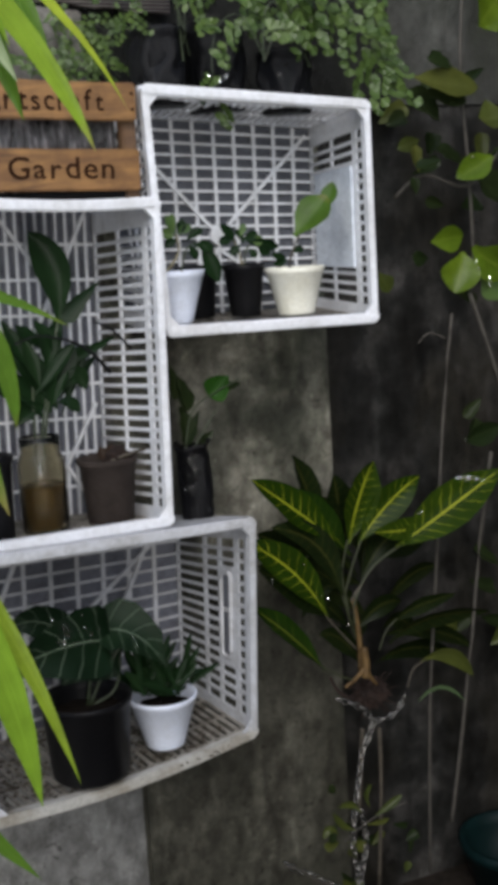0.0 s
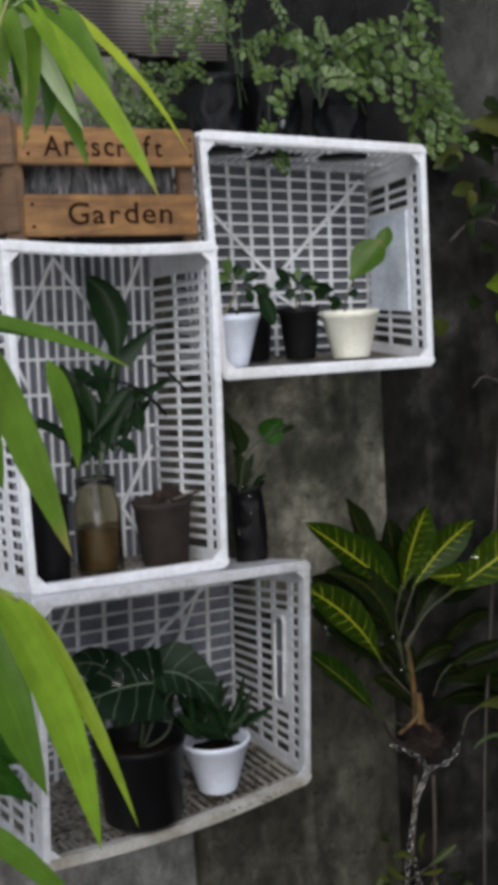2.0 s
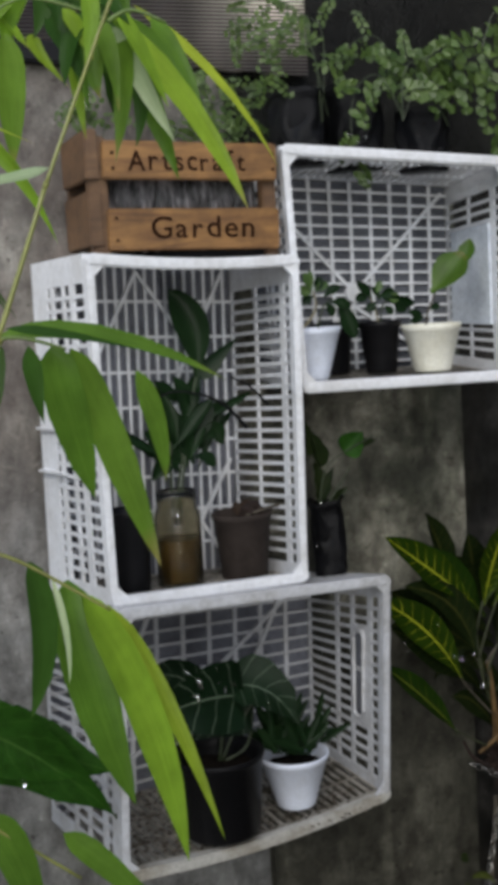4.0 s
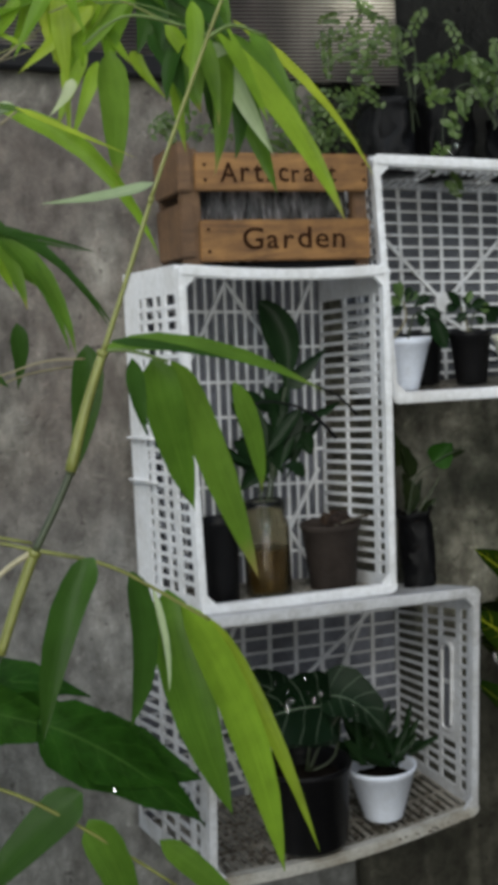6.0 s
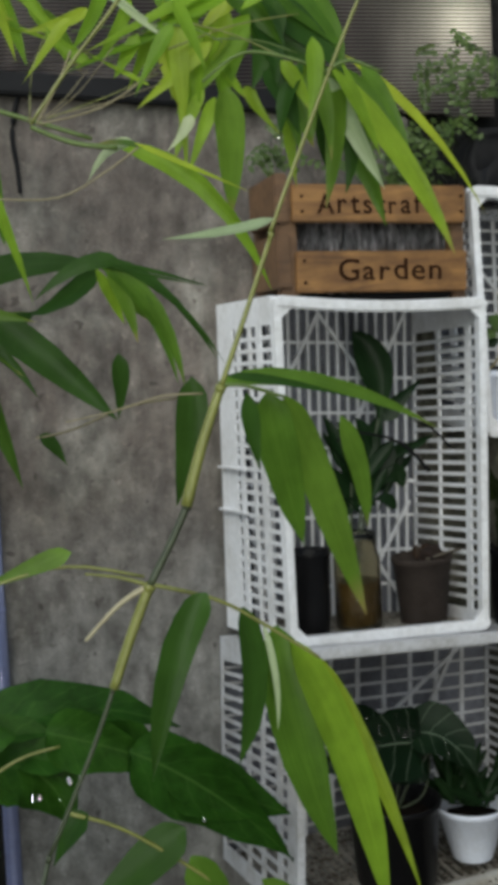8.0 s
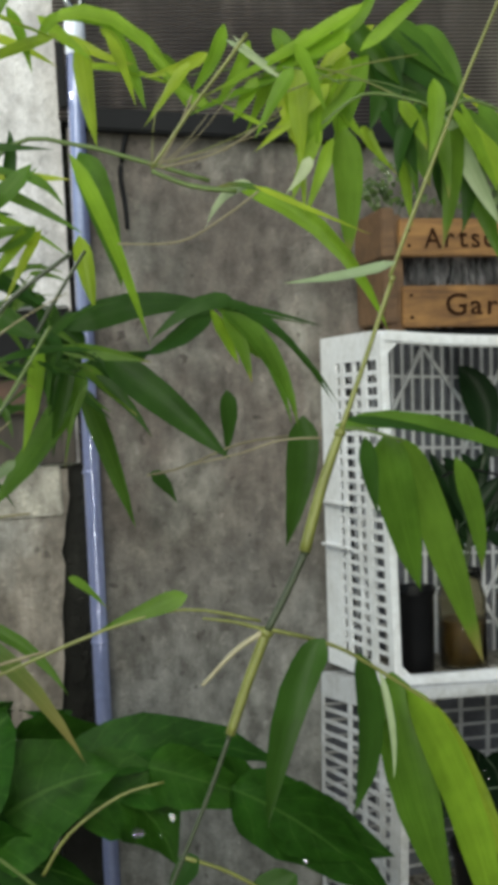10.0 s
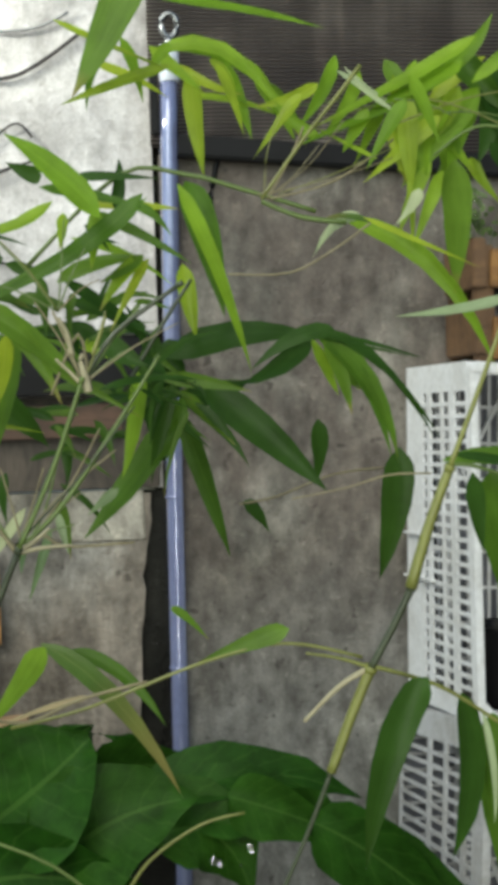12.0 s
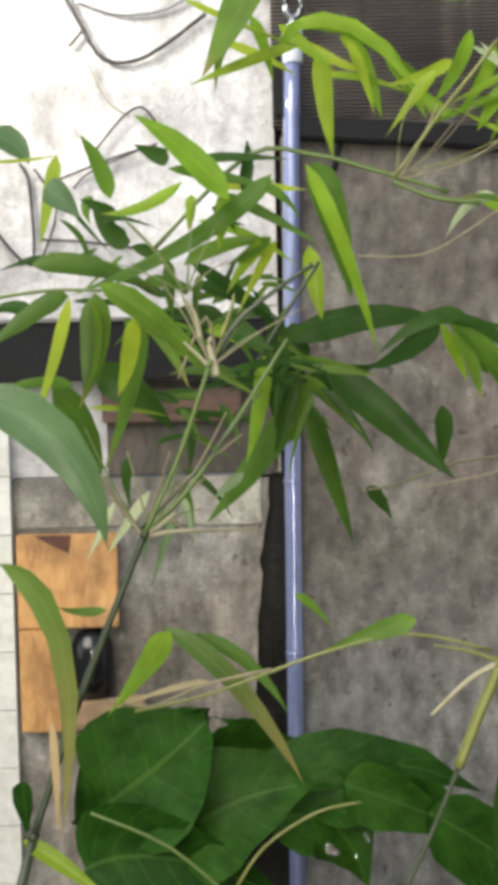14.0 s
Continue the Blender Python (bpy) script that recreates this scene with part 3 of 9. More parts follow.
box(bm, -0.967, -0.521, 0.3445, 0.352, 1.342, 1.433, bevel=0.003)
for v in bm.verts:
    v.co += 0.0025 * noise.noise_vector(v.co * 25)
structure("wall_course", bm, concrete("pale_mortar_course", (0.36, 0.34, 0.30), (0.25, 0.235, 0.205), (0.13, 0.12, 0.105), 0.5), "pale mortared top course of the block wall", "wall")
bm = bmesh.new()
box(bm, -3.0, -0.486, 0.352, 0.5, 1.435, 3.2)
structure("wall_west_upper", bm, CONCRETE_PALE, "pale concrete wall brightly lit by a lamp", "wall")
bm = bmesh.new()
for v in box(bm, -0.445, 0.17, 0.275, 0.40, -0.038, 0.0, bevel=0.004):
    v.co.z += eaves(v.co.x)
structure("beam", bm, BLACK, "black painted beam on top of the wall", "beam")
bm = bmesh.new()
for v in box(bm, -0.488, 0.52, 0.33, 0.345, 2.0, 3.0):
    if v.co.z < 2.5:
        v.co.z = eaves(v.co.x) - 0.012
structure("roof_sheet", bm, POLYCARB, "brownish ribbed polycarbonate sheet above the wall", "plastic sheet")
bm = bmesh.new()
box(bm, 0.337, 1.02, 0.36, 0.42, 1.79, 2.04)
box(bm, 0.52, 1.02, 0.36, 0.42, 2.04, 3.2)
structure("wall_gap", bm, CREVICE, "wall behind the fern, coloured black for its shade", "wall")
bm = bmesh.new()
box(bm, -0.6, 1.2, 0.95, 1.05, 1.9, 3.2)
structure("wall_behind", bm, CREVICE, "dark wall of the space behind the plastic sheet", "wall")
bm = bmesh.new()
box(bm, -3.0, -0.969, 0.340, 0.349, 0.60, 1.545)
siding = structure("siding", bm, SIDING, "white painted horizontal siding boards", "siding")
for i in range(9):
    z = 0.60 + i * 0.105
    bm = bmesh.new()
    box(bm, -2.998, -0.968, 0.326, 0.3395, z, z + 0.1035, bevel=0.001)
    part("siding_board", bm, SIDING, siding)


# unseen wall, added to keep low sky light off the lower crates
bm = bmesh.new()
box(bm, -6.0, 1.85, -3.45, -3.3, -0.1, 2.2)
structure("shade_wall_south", bm, concrete("unseen_wall_cement", (0.42, 0.41, 0.39), (0.36, 0.35, 0.33), (0.28, 0.27, 0.25), 0.4), "plain cement wall out of view, added to block low sky light", "wall")
# double door, never in view, added to give the streak lamp a source
door_leaves = structure("unseen_door", lathe([(0.010, 0), (0.012, 0.002), (0.012, 0.02), (0.004, 0.024)], 16, at=(-0.60, -3.262, 1.05)), CHROME, "brown double door out of view, added behind the streak lamp", "door")
for x0, x1 in ((-1.37, -0.556), (-0.484, 0.33)):
    bm = bmesh.new()
    box(bm, x0, x1, -3.298, -3.268, 0.04, 2.15, bevel=0.003)
    part("door_leaf", bm, BOX_WOOD, door_leaves)
for x0, x1, z0, z1 in ((-1.44, -1.372, 0.036, 2.152), (0.332, 0.40, 0.036, 2.152), (-1.44, 0.40, 2.154, 2.2)):
    bm = bmesh.new()
    box(bm, x0, x1, -3.299, -3.262, z0, z1, bevel=0.003)
    part("door_frame", bm, BOX_PALE, door_leaves)
# unseen wall, added to hold back sky light from the right
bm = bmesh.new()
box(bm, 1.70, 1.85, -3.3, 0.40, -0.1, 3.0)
structure("shade_wall_side", bm, CONCRETE_MOSS, "dark wall out of view, added to block light from the right", "wall")

# ---- plastic crates ----
def lattice(bm, bars_u, bars_v, solid, place, thick):
    """One moulded grid: every cell on a bar is filled, every other is an opening."""
    us = sorted({round(u, 6) for b in bars_u for u in b} | {round(u, 6) for q in solid for u in q[:2]})
    vs = sorted({round(v, 6) for b in bars_v for v in b} | {round(v, 6) for q in solid for v in q[2:]})

    def full(i, j):
        if not (0 <= i < len(us) - 1 and 0 <= j < len(vs) - 1):
            return False
        u, v = (us[i] + us[i + 1]) / 2, (vs[j] + vs[j + 1]) / 2
        return any(a < u < b for a, b in bars_u) or any(a < v < b for a, b in bars_v) or any(a < u < b and c < v < d for a, b, c, d in solid)

    made = {}

    def vert(i, j, w):
        if (i, j, w) not in made:
            made[i, j, w] = bm.verts.new(place(us[i], vs[j], w * thick))
        return made[i, j, w]

    for i in range(len(us) - 1):
        for j in range(len(vs) - 1):
            if not full(i, j):
                continue
            ring = [(i, j), (i + 1, j), (i + 1, j + 1), (i, j + 1)]
            bm.faces.new([vert(*c, 0) for c in ring])
            bm.faces.new([vert(*c, 1) for c in reversed(ring)])
            for k, (di, dj) in enumerate(((0, -1), (1, 0), (0, 1), (-1, 0))):
                if not full(i + di, j + dj):
                    a, b = ring[k], ring[(k + 1) % 4]
                    bm.faces.new((vert(*a, 1), vert(*b, 1), vert(*b, 0), vert(*a, 0)))


def crate(label, front, back, cols, rows, side_rows, handle=False, plate=False, sag=0.0, top_sag=0.0, plastic=None, floor_rail=None, backing=None):
    """front and back: four corners each, top left, top right, bottom right, bottom left."""
    f, k = [Vector(p) for p in front], [Vector(p) for p in back]
    ww, hh, dd = (f[1] - f[0]).length, (f[0] - f[3]).length, (k[0] - f[0]).length
    root = thing("plastic_crate", label, "crate", "crates on the wall")

    def warp(p):
        a, c, b = p.x / ww, p.y / dd, p.z / hh
        near = (f[3] * (1 - a) + f[2] * a) * (1 - b) + (f[0] * (1 - a) + f[1] * a) * b
        far = (k[3] * (1 - a) + k[2] * a) * (1 - b) + (k[0] * (1 - a) + k[1] * a) * b
        q = near * (1 - c) + far * c
        q.z -= (sag * (1 - b) + top_sag * b) * math.sin(math.pi * min(1, max(0, a))) * (1 - c)
        return q

    plastic = plastic or PLASTIC
    t = 0.0035
    # front rim, with a gusset in each corner
    for z0, z1 in ((hh - 0.019, hh), (0, 0.019)):
        bm = bmesh.new()
        ends = [0, 0.0008, 0.003, 0.0065, 0.012]
        cuts = ends + [ww * i / 8 for i in range(1, 8)] + [ww - q for q in reversed(ends)]
        for a, b in zip(cuts, cuts[1:]):
            box(bm, a, b, 0.0, 0.024, z0, z1)
        bmesh.ops.remove_doubles(bm, verts=bm.verts, dist=1e-5)
        inner = [fc for fc in bm.faces if abs(fc.normal.x) > 0.9 and 0.001 < fc.calc_center_median().x < ww - 0.001]
        bmesh.ops.delete(bm, geom=inner, context="FACES")
        bmesh.ops.bevel(bm, geom=[e for e in bm.edges if abs((e.verts[0].co - e.verts[1].co).normalized().x) > 0.9 and len(e.link_faces) == 2 and abs(e.link_faces[0].normal.dot(e.link_faces[1].normal)) < 0.5], offset=0.003, segments=2, affect="EDGES")
        for v in bm.verts:
            # the outer corners are rounded off
            q = 0.012 - min(v.co.x, ww - v.co.x)
            if q > 0:
                drop = 0.012 - math.sqrt(max(0, 0.012 ** 2 - q * q))
                v.co.z += -drop * (v.co.z - z0) / 0.019 if z0 else drop * (z1 - v.co.z) / 0.019
            v.co = warp(v.co)
        part("rim_rail", bm, (floor_rail or plastic) if not z0 else plastic, root)
    for x0, x1 in ((0, 0.012), (ww - 0.012, ww)):
        bm = bmesh.new()
        box(bm, x0, x1, 0.0012, 0.0236, 0.012, hh - 0.012, warp, 0.0025)
        part("rim_stile", bm, plastic, root)
    for x in (0, ww):
        for z in (0, hh):
            bm = bmesh.new()
            sx, sz = (1 if x == 0 else -1), (1 if z == 0 else -1)
            tri = [(x + 0.010 * sx, z + 0.017 * sz), (x + 0.030 * sx, z + 0.017 * sz), (x + 0.010 * sx, z + 0.038 * sz)]
            vs = [[bm.verts.new(warp(Vector((a, y, b)))) for a, b in tri] for y in (0.004, 0.012)]
            bm.faces.new(vs[0])
            bm.faces.new(vs[1])
            for i in range(3):
                bm.faces.new((vs[0][i], vs[0][(i + 1) % 3], vs[1][(i + 1) % 3], vs[1][i]))
            part("gusset", bm, plastic, root)
    # base grid with crossing braces and a round boss
    bm = bmesh.new()
    hw, hv = min(0.0036, 0.14 * ww / cols), 0.0028
    bu = [(max(0, ww * i / cols - hw), min(ww, ww * i / cols + hw)) for i in range(cols + 1)]
    bv = [(max(0, hh * i / rows - hv), min(hh, hh * i / rows + hv)) for i in range(rows + 1)]
    lattice(bm, bu, bv, [], lambda u, v, w: warp(Vector((u, dd - 0.005 + w, v))), 0.005)
    part("base_grid", bm, plastic, root)
    # added sheet, toned like the dimly lit wall seen through the grid
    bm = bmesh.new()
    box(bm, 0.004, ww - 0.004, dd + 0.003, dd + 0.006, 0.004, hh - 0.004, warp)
    part("gap_tone_sheet", bm, backing or BACKING, root, "added grey sheet toned like the wall behind the grid")

    def brace(x0, z0, x1, z1, wd=0.0036):
        bm = bmesh.new()
        n = Vector((z0 - z1, x1 - x0)).normalized() * wd
        vs = []
        for y in (dd - 0.010, dd - 0.003):
            for x, z, s in ((x0, z0, 1), (x1, z1, 1), (x1, z1, -1), (x0, z0, -1)):
                vs.append(bm.verts.new(warp(Vector((x + n.x * s, y, z + n.y * s)))))
        for q in ((0, 1, 2, 3), (7, 6, 5, 4), (0, 4, 5, 1), (1, 5, 6, 2), (2, 6, 7, 3), (3, 7, 4, 0)):
            bm.faces.new([vs[i] for i in q])
        part("brace", bm, plastic, root)

    if ww > hh * 0.9:
        mz = hh * 0.42
        for s in (0.04, 0.96):
            brace(ww * s, hh * 0.95, ww * 0.5, mz)
            brace(ww * s, hh * 0.02, ww * 0.5, mz - 0.03)
        if handle:
            for s in (0.25, 0.75):
                brace(ww * s, hh * 0.5, ww * (s + 0.13), hh * 0.9)
                brace(ww * s, hh * 0.5, ww * (s + 0.13), hh * 0.1)
    else:
        for x0, z0, x1, z1 in ((0.50, 0.98, 0.18, 0.58), (0.50, 0.98, 0.80, 0.72), (0.94, 0.98, 0.62, 0.55), (0.06, 0.98, 0.34, 0.58),
                               (0.96, 0.38, 0.79, 0.18), (0.79, 0.18, 0.95, 0.02), (0.04, 0.38, 0.21, 0.18), (0.21, 0.18, 0.05, 0.02)):
            brace(ww * x0, hh * z0, ww * x1, hh * z1, 0.0030)
    if ww > hh * 0.9:
        bm = bmesh.new()
        ring = [[bm.verts.new(warp(Vector((ww / 2 + 0.02 * math.cos(a), y, hh * 0.42 + 0.02 * math.sin(a))))) for a in (2 * math.pi * i / 20 for i in range(20))] for y in (dd - 0.012, dd - 0.002)]
        bm.faces.new(ring[0])
        bm.faces.new(ring[1])
        for i in range(20):
            bm.faces.new((ring[0][i], ring[0][(i + 1) % 20], ring[1][(i + 1) % 20], ring[1][i]))
        part("boss", bm, plastic, root)
    # side panels: wide slots towards the base, a row of small square holes behind the rim
    slats = [(0.0, 0.032), (hh - 0.046, hh)] + [(z - 0.0034, z + 0.0034) for z in (0.032 + (hh - 0.078) * i / side_rows for i in range(1, side_rows))]
    for x in (0, ww - t):
        if handle:
            bars = [(0.020, 0.046), (0.070, 0.088), (0.145, 0.158), (0.210, 0.223), (dd - 0.010, dd)]
        elif x == 0 and hh > ww:
            # the outer face has a broad blank margin towards the base
            bars = [(0.018, 0.026), (dd * 0.25, dd * 0.33), (dd * 0.42, dd * 0.46), (dd * 0.61, dd * 0.67), (dd * 0.73, dd)]
        else:
            half = (0.076 + dd - 0.010) / 2
            bars = [(0.020, 0.031), (0.058, 0.076), (half - 0.004, half + 0.004), (dd - 0.010, dd)]
        bm = bmesh.new()
        solid = [(0.088, 0.146, hh * 0.29, hh * 0.76)] if handle and x else []
        lattice(bm, bars, slats, solid, lambda u, v, w: warp(Vector((x + w, u, v))), t)
        side = part("side_panel", bm, plastic, root)
        if x == 0 and hh > ww:
            for z in (0.37, 0.50):
                bm = bmesh.new()
                box(bm, -0.010, -0.0005, dd * 0.55, dd * 0.97, hh * z, hh * z + 0.004, warp)
                part("rib", bm, plastic, side)
        if solid:
            # a rounded grip rim round the hand hole, with one bar across it
            u0, u1, v0, v1, r = 0.099, 0.139, hh * 0.32, hh * 0.73, 0.014
            loop = [(u + r * math.cos(a), v + r * math.sin(a)) for u, v, q in ((u1 - r, v1 - r, 0), (u0 + r, v1 - r, 1), (u0 + r, v0 + r, 2), (u1 - r, v0 + r, 3)) for a in (math.pi / 2 * (q + i / 4) for i in range(5))]
            bm = bmesh.new()
            tube(bm, [warp(Vector((x - 0.002, u, v))) for u, v in loop + loop[:1]], 0.0042, 0.0042, 6, 1)
            part("handle", bm, plastic, side, smooth=True)
            bm = bmesh.new()
            box(bm, x - 0.003, x - 0.001, u0, u1, hh * 0.54, hh * 0.56, warp)
            part("handle_bar", bm, plastic, side)
            # solid grey plate whose colour stands for the shade in the hole
            bm = bmesh.new()
            face = [bm.verts.new(warp(Vector((x - 0.0012, u, v)))) for u, v in loop]
            rear = [bm.verts.new(warp(Vector((x - 0.0004, u, v)))) for u, v in loop]
            bm.faces.new(face)
            bm.faces.new(rear)
            for i in range(len(face)):
                bm.faces.new((face[i], face[(i + 1) % len(face)], rear[(i + 1) % len(face)], rear[i]))
            part("hand_hole", bm, BACKING, side, "grey plate coloured as the shade in a hand hole")
    n = max(6, round(ww / 0.016))
    for z, m in ((hh - t, plastic), (0.006, GRIME)):
        bm = bmesh.new()
        cross = [(0.004 + (ww - 0.008) * i / n - 0.0036, 0.004 + (ww - 0.008) * i / n + 0.0036) for i in range(n + 1)]
        lattice(bm, cross, [(0.020, 0.05), (dd * 0.36, dd * 0.36 + 0.008), (dd * 0.66, dd * 0.66 + 0.008), (dd - 0.02, dd)], [], lambda u, v, w: warp(Vector((u, v, z + w))), t)
        part("floor_panel" if z < 0.1 else "top_panel", bm, m, root)
    if plate:
        bm = bmesh.new()
        box(bm, ww - 0.012, ww - 0.006, 0.07, 0.225, hh * 0.25, hh * 0.73, warp)
        part("plate", bm, LABEL, root, "pale scuffed plastic plate")
    return root


crate("white plastic crate standing upright on another crate",
      [(-0.013, 0, 1.638), (0.345, 0, 1.620), (0.329, 0, 1.066), (-0.012, 0, 1.068)],
      [(-0.050, 0.285, 1.634), (0.318, 0.275, 1.610), (0.300, 0.275, 1.036), (-0.062, 0.285, 1.050)], 20, 9, 25, top_sag=0.008, backing=BACKING_PALE)
crate("white plastic crate fixed to the wall, holding three pots",
      [(0.332, 0.02, 1.802), (0.764, 0.02, 1.772), (0.765, 0.02, 1.375), (0.347, 0.02, 1.385)],
      [(0.356, 0.280, 1.778), (0.782, 0.280, 1.747), (0.772, 0.280, 1.388), (0.362, 0.280, 1.397)], 10, 17, 17, plate=True)
crate("white plastic crate with a sagging floor, holding two pots",
      [(-0.018, -0.06, 1.084), (0.478, -0.012, 1.062), (0.462, 0.0, 0.650), (-0.047, -0.085, 0.646)],
      [(-0.078, 0.28, 1.035), (0.440, 0.275, 1.015), (0.428, 0.275, 0.662), (-0.095, 0.28, 0.618)], 10, 14, 16, handle=True, sag=0.016, plastic=PLASTIC_WORN, floor_rail=PLASTIC_SOILED, backing=BACKING_PALE)


# ---- the wooden planter box with its lettered boards ----
def crumpled_film():
    m, nt, b = nodes_of("crumpled_film_sheen")
    n = add(nt, "ShaderNodeTexNoise", Scale=1.0, Detail=5.0, Roughness=0.6)
    wire(nt, object_coords(nt, (90, 90, 22)), "Vector", n, "Vector")
    # pale upright streaks in the colour stand for highlights on the folds
    r = ramp(nt, n, "Fac", [(0.38, (0.012, 0.011, 0.012)), (0.52, (0.045, 0.041, 0.044)), (0.70, (0.22, 0.20, 0.21))])
    wire(nt, r, "Color", b, "Base Color")
    b.inputs["Roughness"].default_value = 0.25
    bump(nt, b, n, "Fac", 0.9, 0.012)
    return m


LINER = crumpled_film()
planter = thing("planter_box", "wooden planter box with two lettered boards, on a crate", "planter box")


def board(parent, name, x0, x1, y0, y1, z0, z1, material, label="", tilt=0.0, pivot=None):
    bm = bmesh.new()
    box(bm, x0, x1, y0, y1, z0, z1, bevel=0.0025)
    if tilt:
        bmesh.ops.rotate(bm, verts=bm.verts, cent=pivot or (x0, y0, z0), matrix=Matrix.Rotation(tilt, 3, "Y"))
    return part(name, bm, material, parent, label)


board(planter, "front_board", 0.030, 0.323, 0.026, 0.040, 1.752, 1.812, SIGN_WOOD, "orange-brown board with burnt lettering", 0.035)
board(planter, "front_board", 0.032, 0.322, 0.026, 0.040, 1.640, 1.706, SIGN_WOOD, "brown board with the word Garden", 0.030)
board(planter, "side_board", 0.004, 0.026, 0.034, 0.215, 1.752, 1.83, BOX_WOOD)
board(planter, "side_board", 0.004, 0.026, 0.034, 0.215, 1.648, 1.735, BOX_WOOD)
board(planter, "corner_post", 0.010, 0.040, 0.042, 0.070, 1.63, 1.82, BOX_WOOD)
board(planter, "corner_post", 0.302, 0.326, 0.042, 0.070, 1.612, 1.805, BOX_WOOD)
board(planter, "bottom_rail", 0.010, 0.325, 0.05, 0.20, 1.622, 1.634, BLACK)
board(planter, "back_board", 0.010, 0.325, 0.20, 0.215, 1.64, 1.81, BOX_WOOD)
bm = bmesh.new()
box(bm, 0.045, 0.300, 0.062, 0.195, 1.636, 1.79, bevel=0.01)
for v in bm.verts:
    v.co += 0.006 * noise.noise_vector(v.co * 30)
part("liner", bm, LINER, planter, "wrinkled black plastic liner")
for x, z in ((0.046, 1.768), (0.046, 1.792), (0.316, 1.760), (0.316, 1.785), (0.046, 1.655), (0.046, 1.690)):
    bm = lathe([(0.0028, 0), (0.0028, 0.0014)], 10)
    bmesh.ops.rotate(bm, verts=bm.verts, matrix=Matrix.Rotation(radians(90), 3, "X"))
    bmesh.ops.translate(bm, verts=bm.verts, vec=(x, 0.0258, z))
    part("nail", bm, CHARCOAL, planter)


def lettering(parent, text, x0, x1, y, z, size, tilt):
    """Letters burnt in by hand, each a little larger, smaller or out of line."""
    rng = random.Random(len(text))
    verts, faces, at = [], [], 0.0
    for ch in text:
        cu = bpy.data.curves.new("letter", "FONT")
        cu.body, cu.size, cu.extrude, cu.offset = ch, size * rng.uniform(0.92, 1.08), 0.0006, 0.0004
        ob = bpy.data.objects.new("letter", cu)
        scene.collection.objects.link(ob)
        me = bpy.data.meshes.new_from_object(ob.evaluated_get(bpy.context.evaluated_depsgraph_get()))
        bpy.data.objects.remove(ob)
        bpy.data.curves.remove(cu)
        left = min(v.co.x for v in me.vertices)
        wide = max(v.co.x for v in me.vertices) - left
        lean, lift, first = rng.uniform(-0.05, 0.09), rng.uniform(-0.0012, 0.0012), len(verts)
        for v in me.vertices:
            wob = 0.0005 * math.sin(v.co.y * 190 + at * 300)
            verts.append(Vector((at + v.co.x - left + v.co.y * lean + wob, -v.co.z, v.co.y + lift + 0.0005 * math.sin(v.co.x * 210))))
        faces += [[first + k for k in f.vertices] for f in me.polygons]
        bpy.data.meshes.remove(me)
        at += wide + size * 0.15
    k = (x1 - x0) / (at - size * 0.15)
    for p in verts:
        p.x *= k
        p.rotate(Euler((0, tilt, 0)))
        p += Vector((x0, y, z))
    me = bpy.data.meshes.new("lettering")
    me.from_pydata(verts, [], faces)
    me.materials.append(CHARCOAL)
    ob = new("lettering", me)
    ob.parent = parent
    return tagged(ob, "dark burnt hand lettering")


lettering(planter, "Artscraft", 0.0705, 0.2675, 0.0252, 1.765, 0.045, 0.035)
lettering(planter, "Garden", 0.101, 0.277, 0.0252, 1.657, 0.047, 0.030)


# ---- pots ----
def pot(name, label, x, y, z, r_top, r_bot, h, material, group="", lip=0.006, seg=36, wobble=0.0, filled=True):
    root = thing(name, label, "potted plant", group)
    root.location = (x, y, z)
    w = 0.0025
    walls = []
    if wobble:
        # a soft bag: more rings, so that it can crumple
        walls = [(r_bot + (r_top - r_bot) * q / 10, 0.004 + (h - 0.02) * q / 10) for q in range(1, 10)]
    bm = lathe([(r_bot * 0.96, 0), (r_bot, 0.004), *walls, (r_top - 0.0022, h - 0.013), (r_top - 0.0006, h - 0.012), (r_top + lip * 0.4, h - 0.002), (r_top + lip * 0.2, h),
                (r_top - w, h - 0.001), (r_top - w - 0.003, h - 0.016), (r_bot - w, 0.008)], seg, wobble)
    if wobble:
        for v in bm.verts:
            v.co += 0.010 * noise.noise_vector(v.co * 34 + Vector((x * 40, 0, 0))) * min(1, v.co.z / 0.02)
    part("pot", bm, material, root, smooth=True)
    if filled:
        rs = r_bot + (r_top - r_bot) * 0.74 - 0.005
        bm = lathe([(r_bot * 0.85, 0.01), (rs, h * 0.76), (rs * 0.5, h * 0.80), (0.002, h * 0.81)], 24)
        for v in bm.verts:
            if v.co.z > h * 0.7:
                v.co.z += 0.004 * noise.noise(v.co * 120)
        part("soil", bm, PEAT, root)
    return root


def local(parent, p):
    return Vector(p) - parent.location


def leaf_on(root, base, mid, tip, width, material, kind="oval", turn=0.0):
    """A leaf given in world metres on a thing that has its own place."""
    ob = leaf(root, local(root, base), local(root, mid), local(root, tip), width, material, kind, turn)
    return ob


def rod_on(root, name, pts, r0, r1, material):
    return rod(root, name, [local(root, p) for p in pts], r0, r1, material)


white_pot_up = pot("potted_plant", "small leafy plant in a white plastic pot inside a crate", 0.400, 0.085, 1.402, 0.045, 0.022, 0.092, POT_WHITE, "pots in the crates")
black_pot_up = pot("potted_plant", "small leafy plant in a black plastic pot inside a crate", 0.548, 0.13, 1.402, 0.0385, 0.028, 0.094, POT_BLACK, "pots in the crates")
pot("potted_plant", "empty black plastic pot behind a white pot in a crate", 0.484, 0.20, 1.402, 0.040, 0.030, 0.094, POT_BLACK, "pots in the crates")
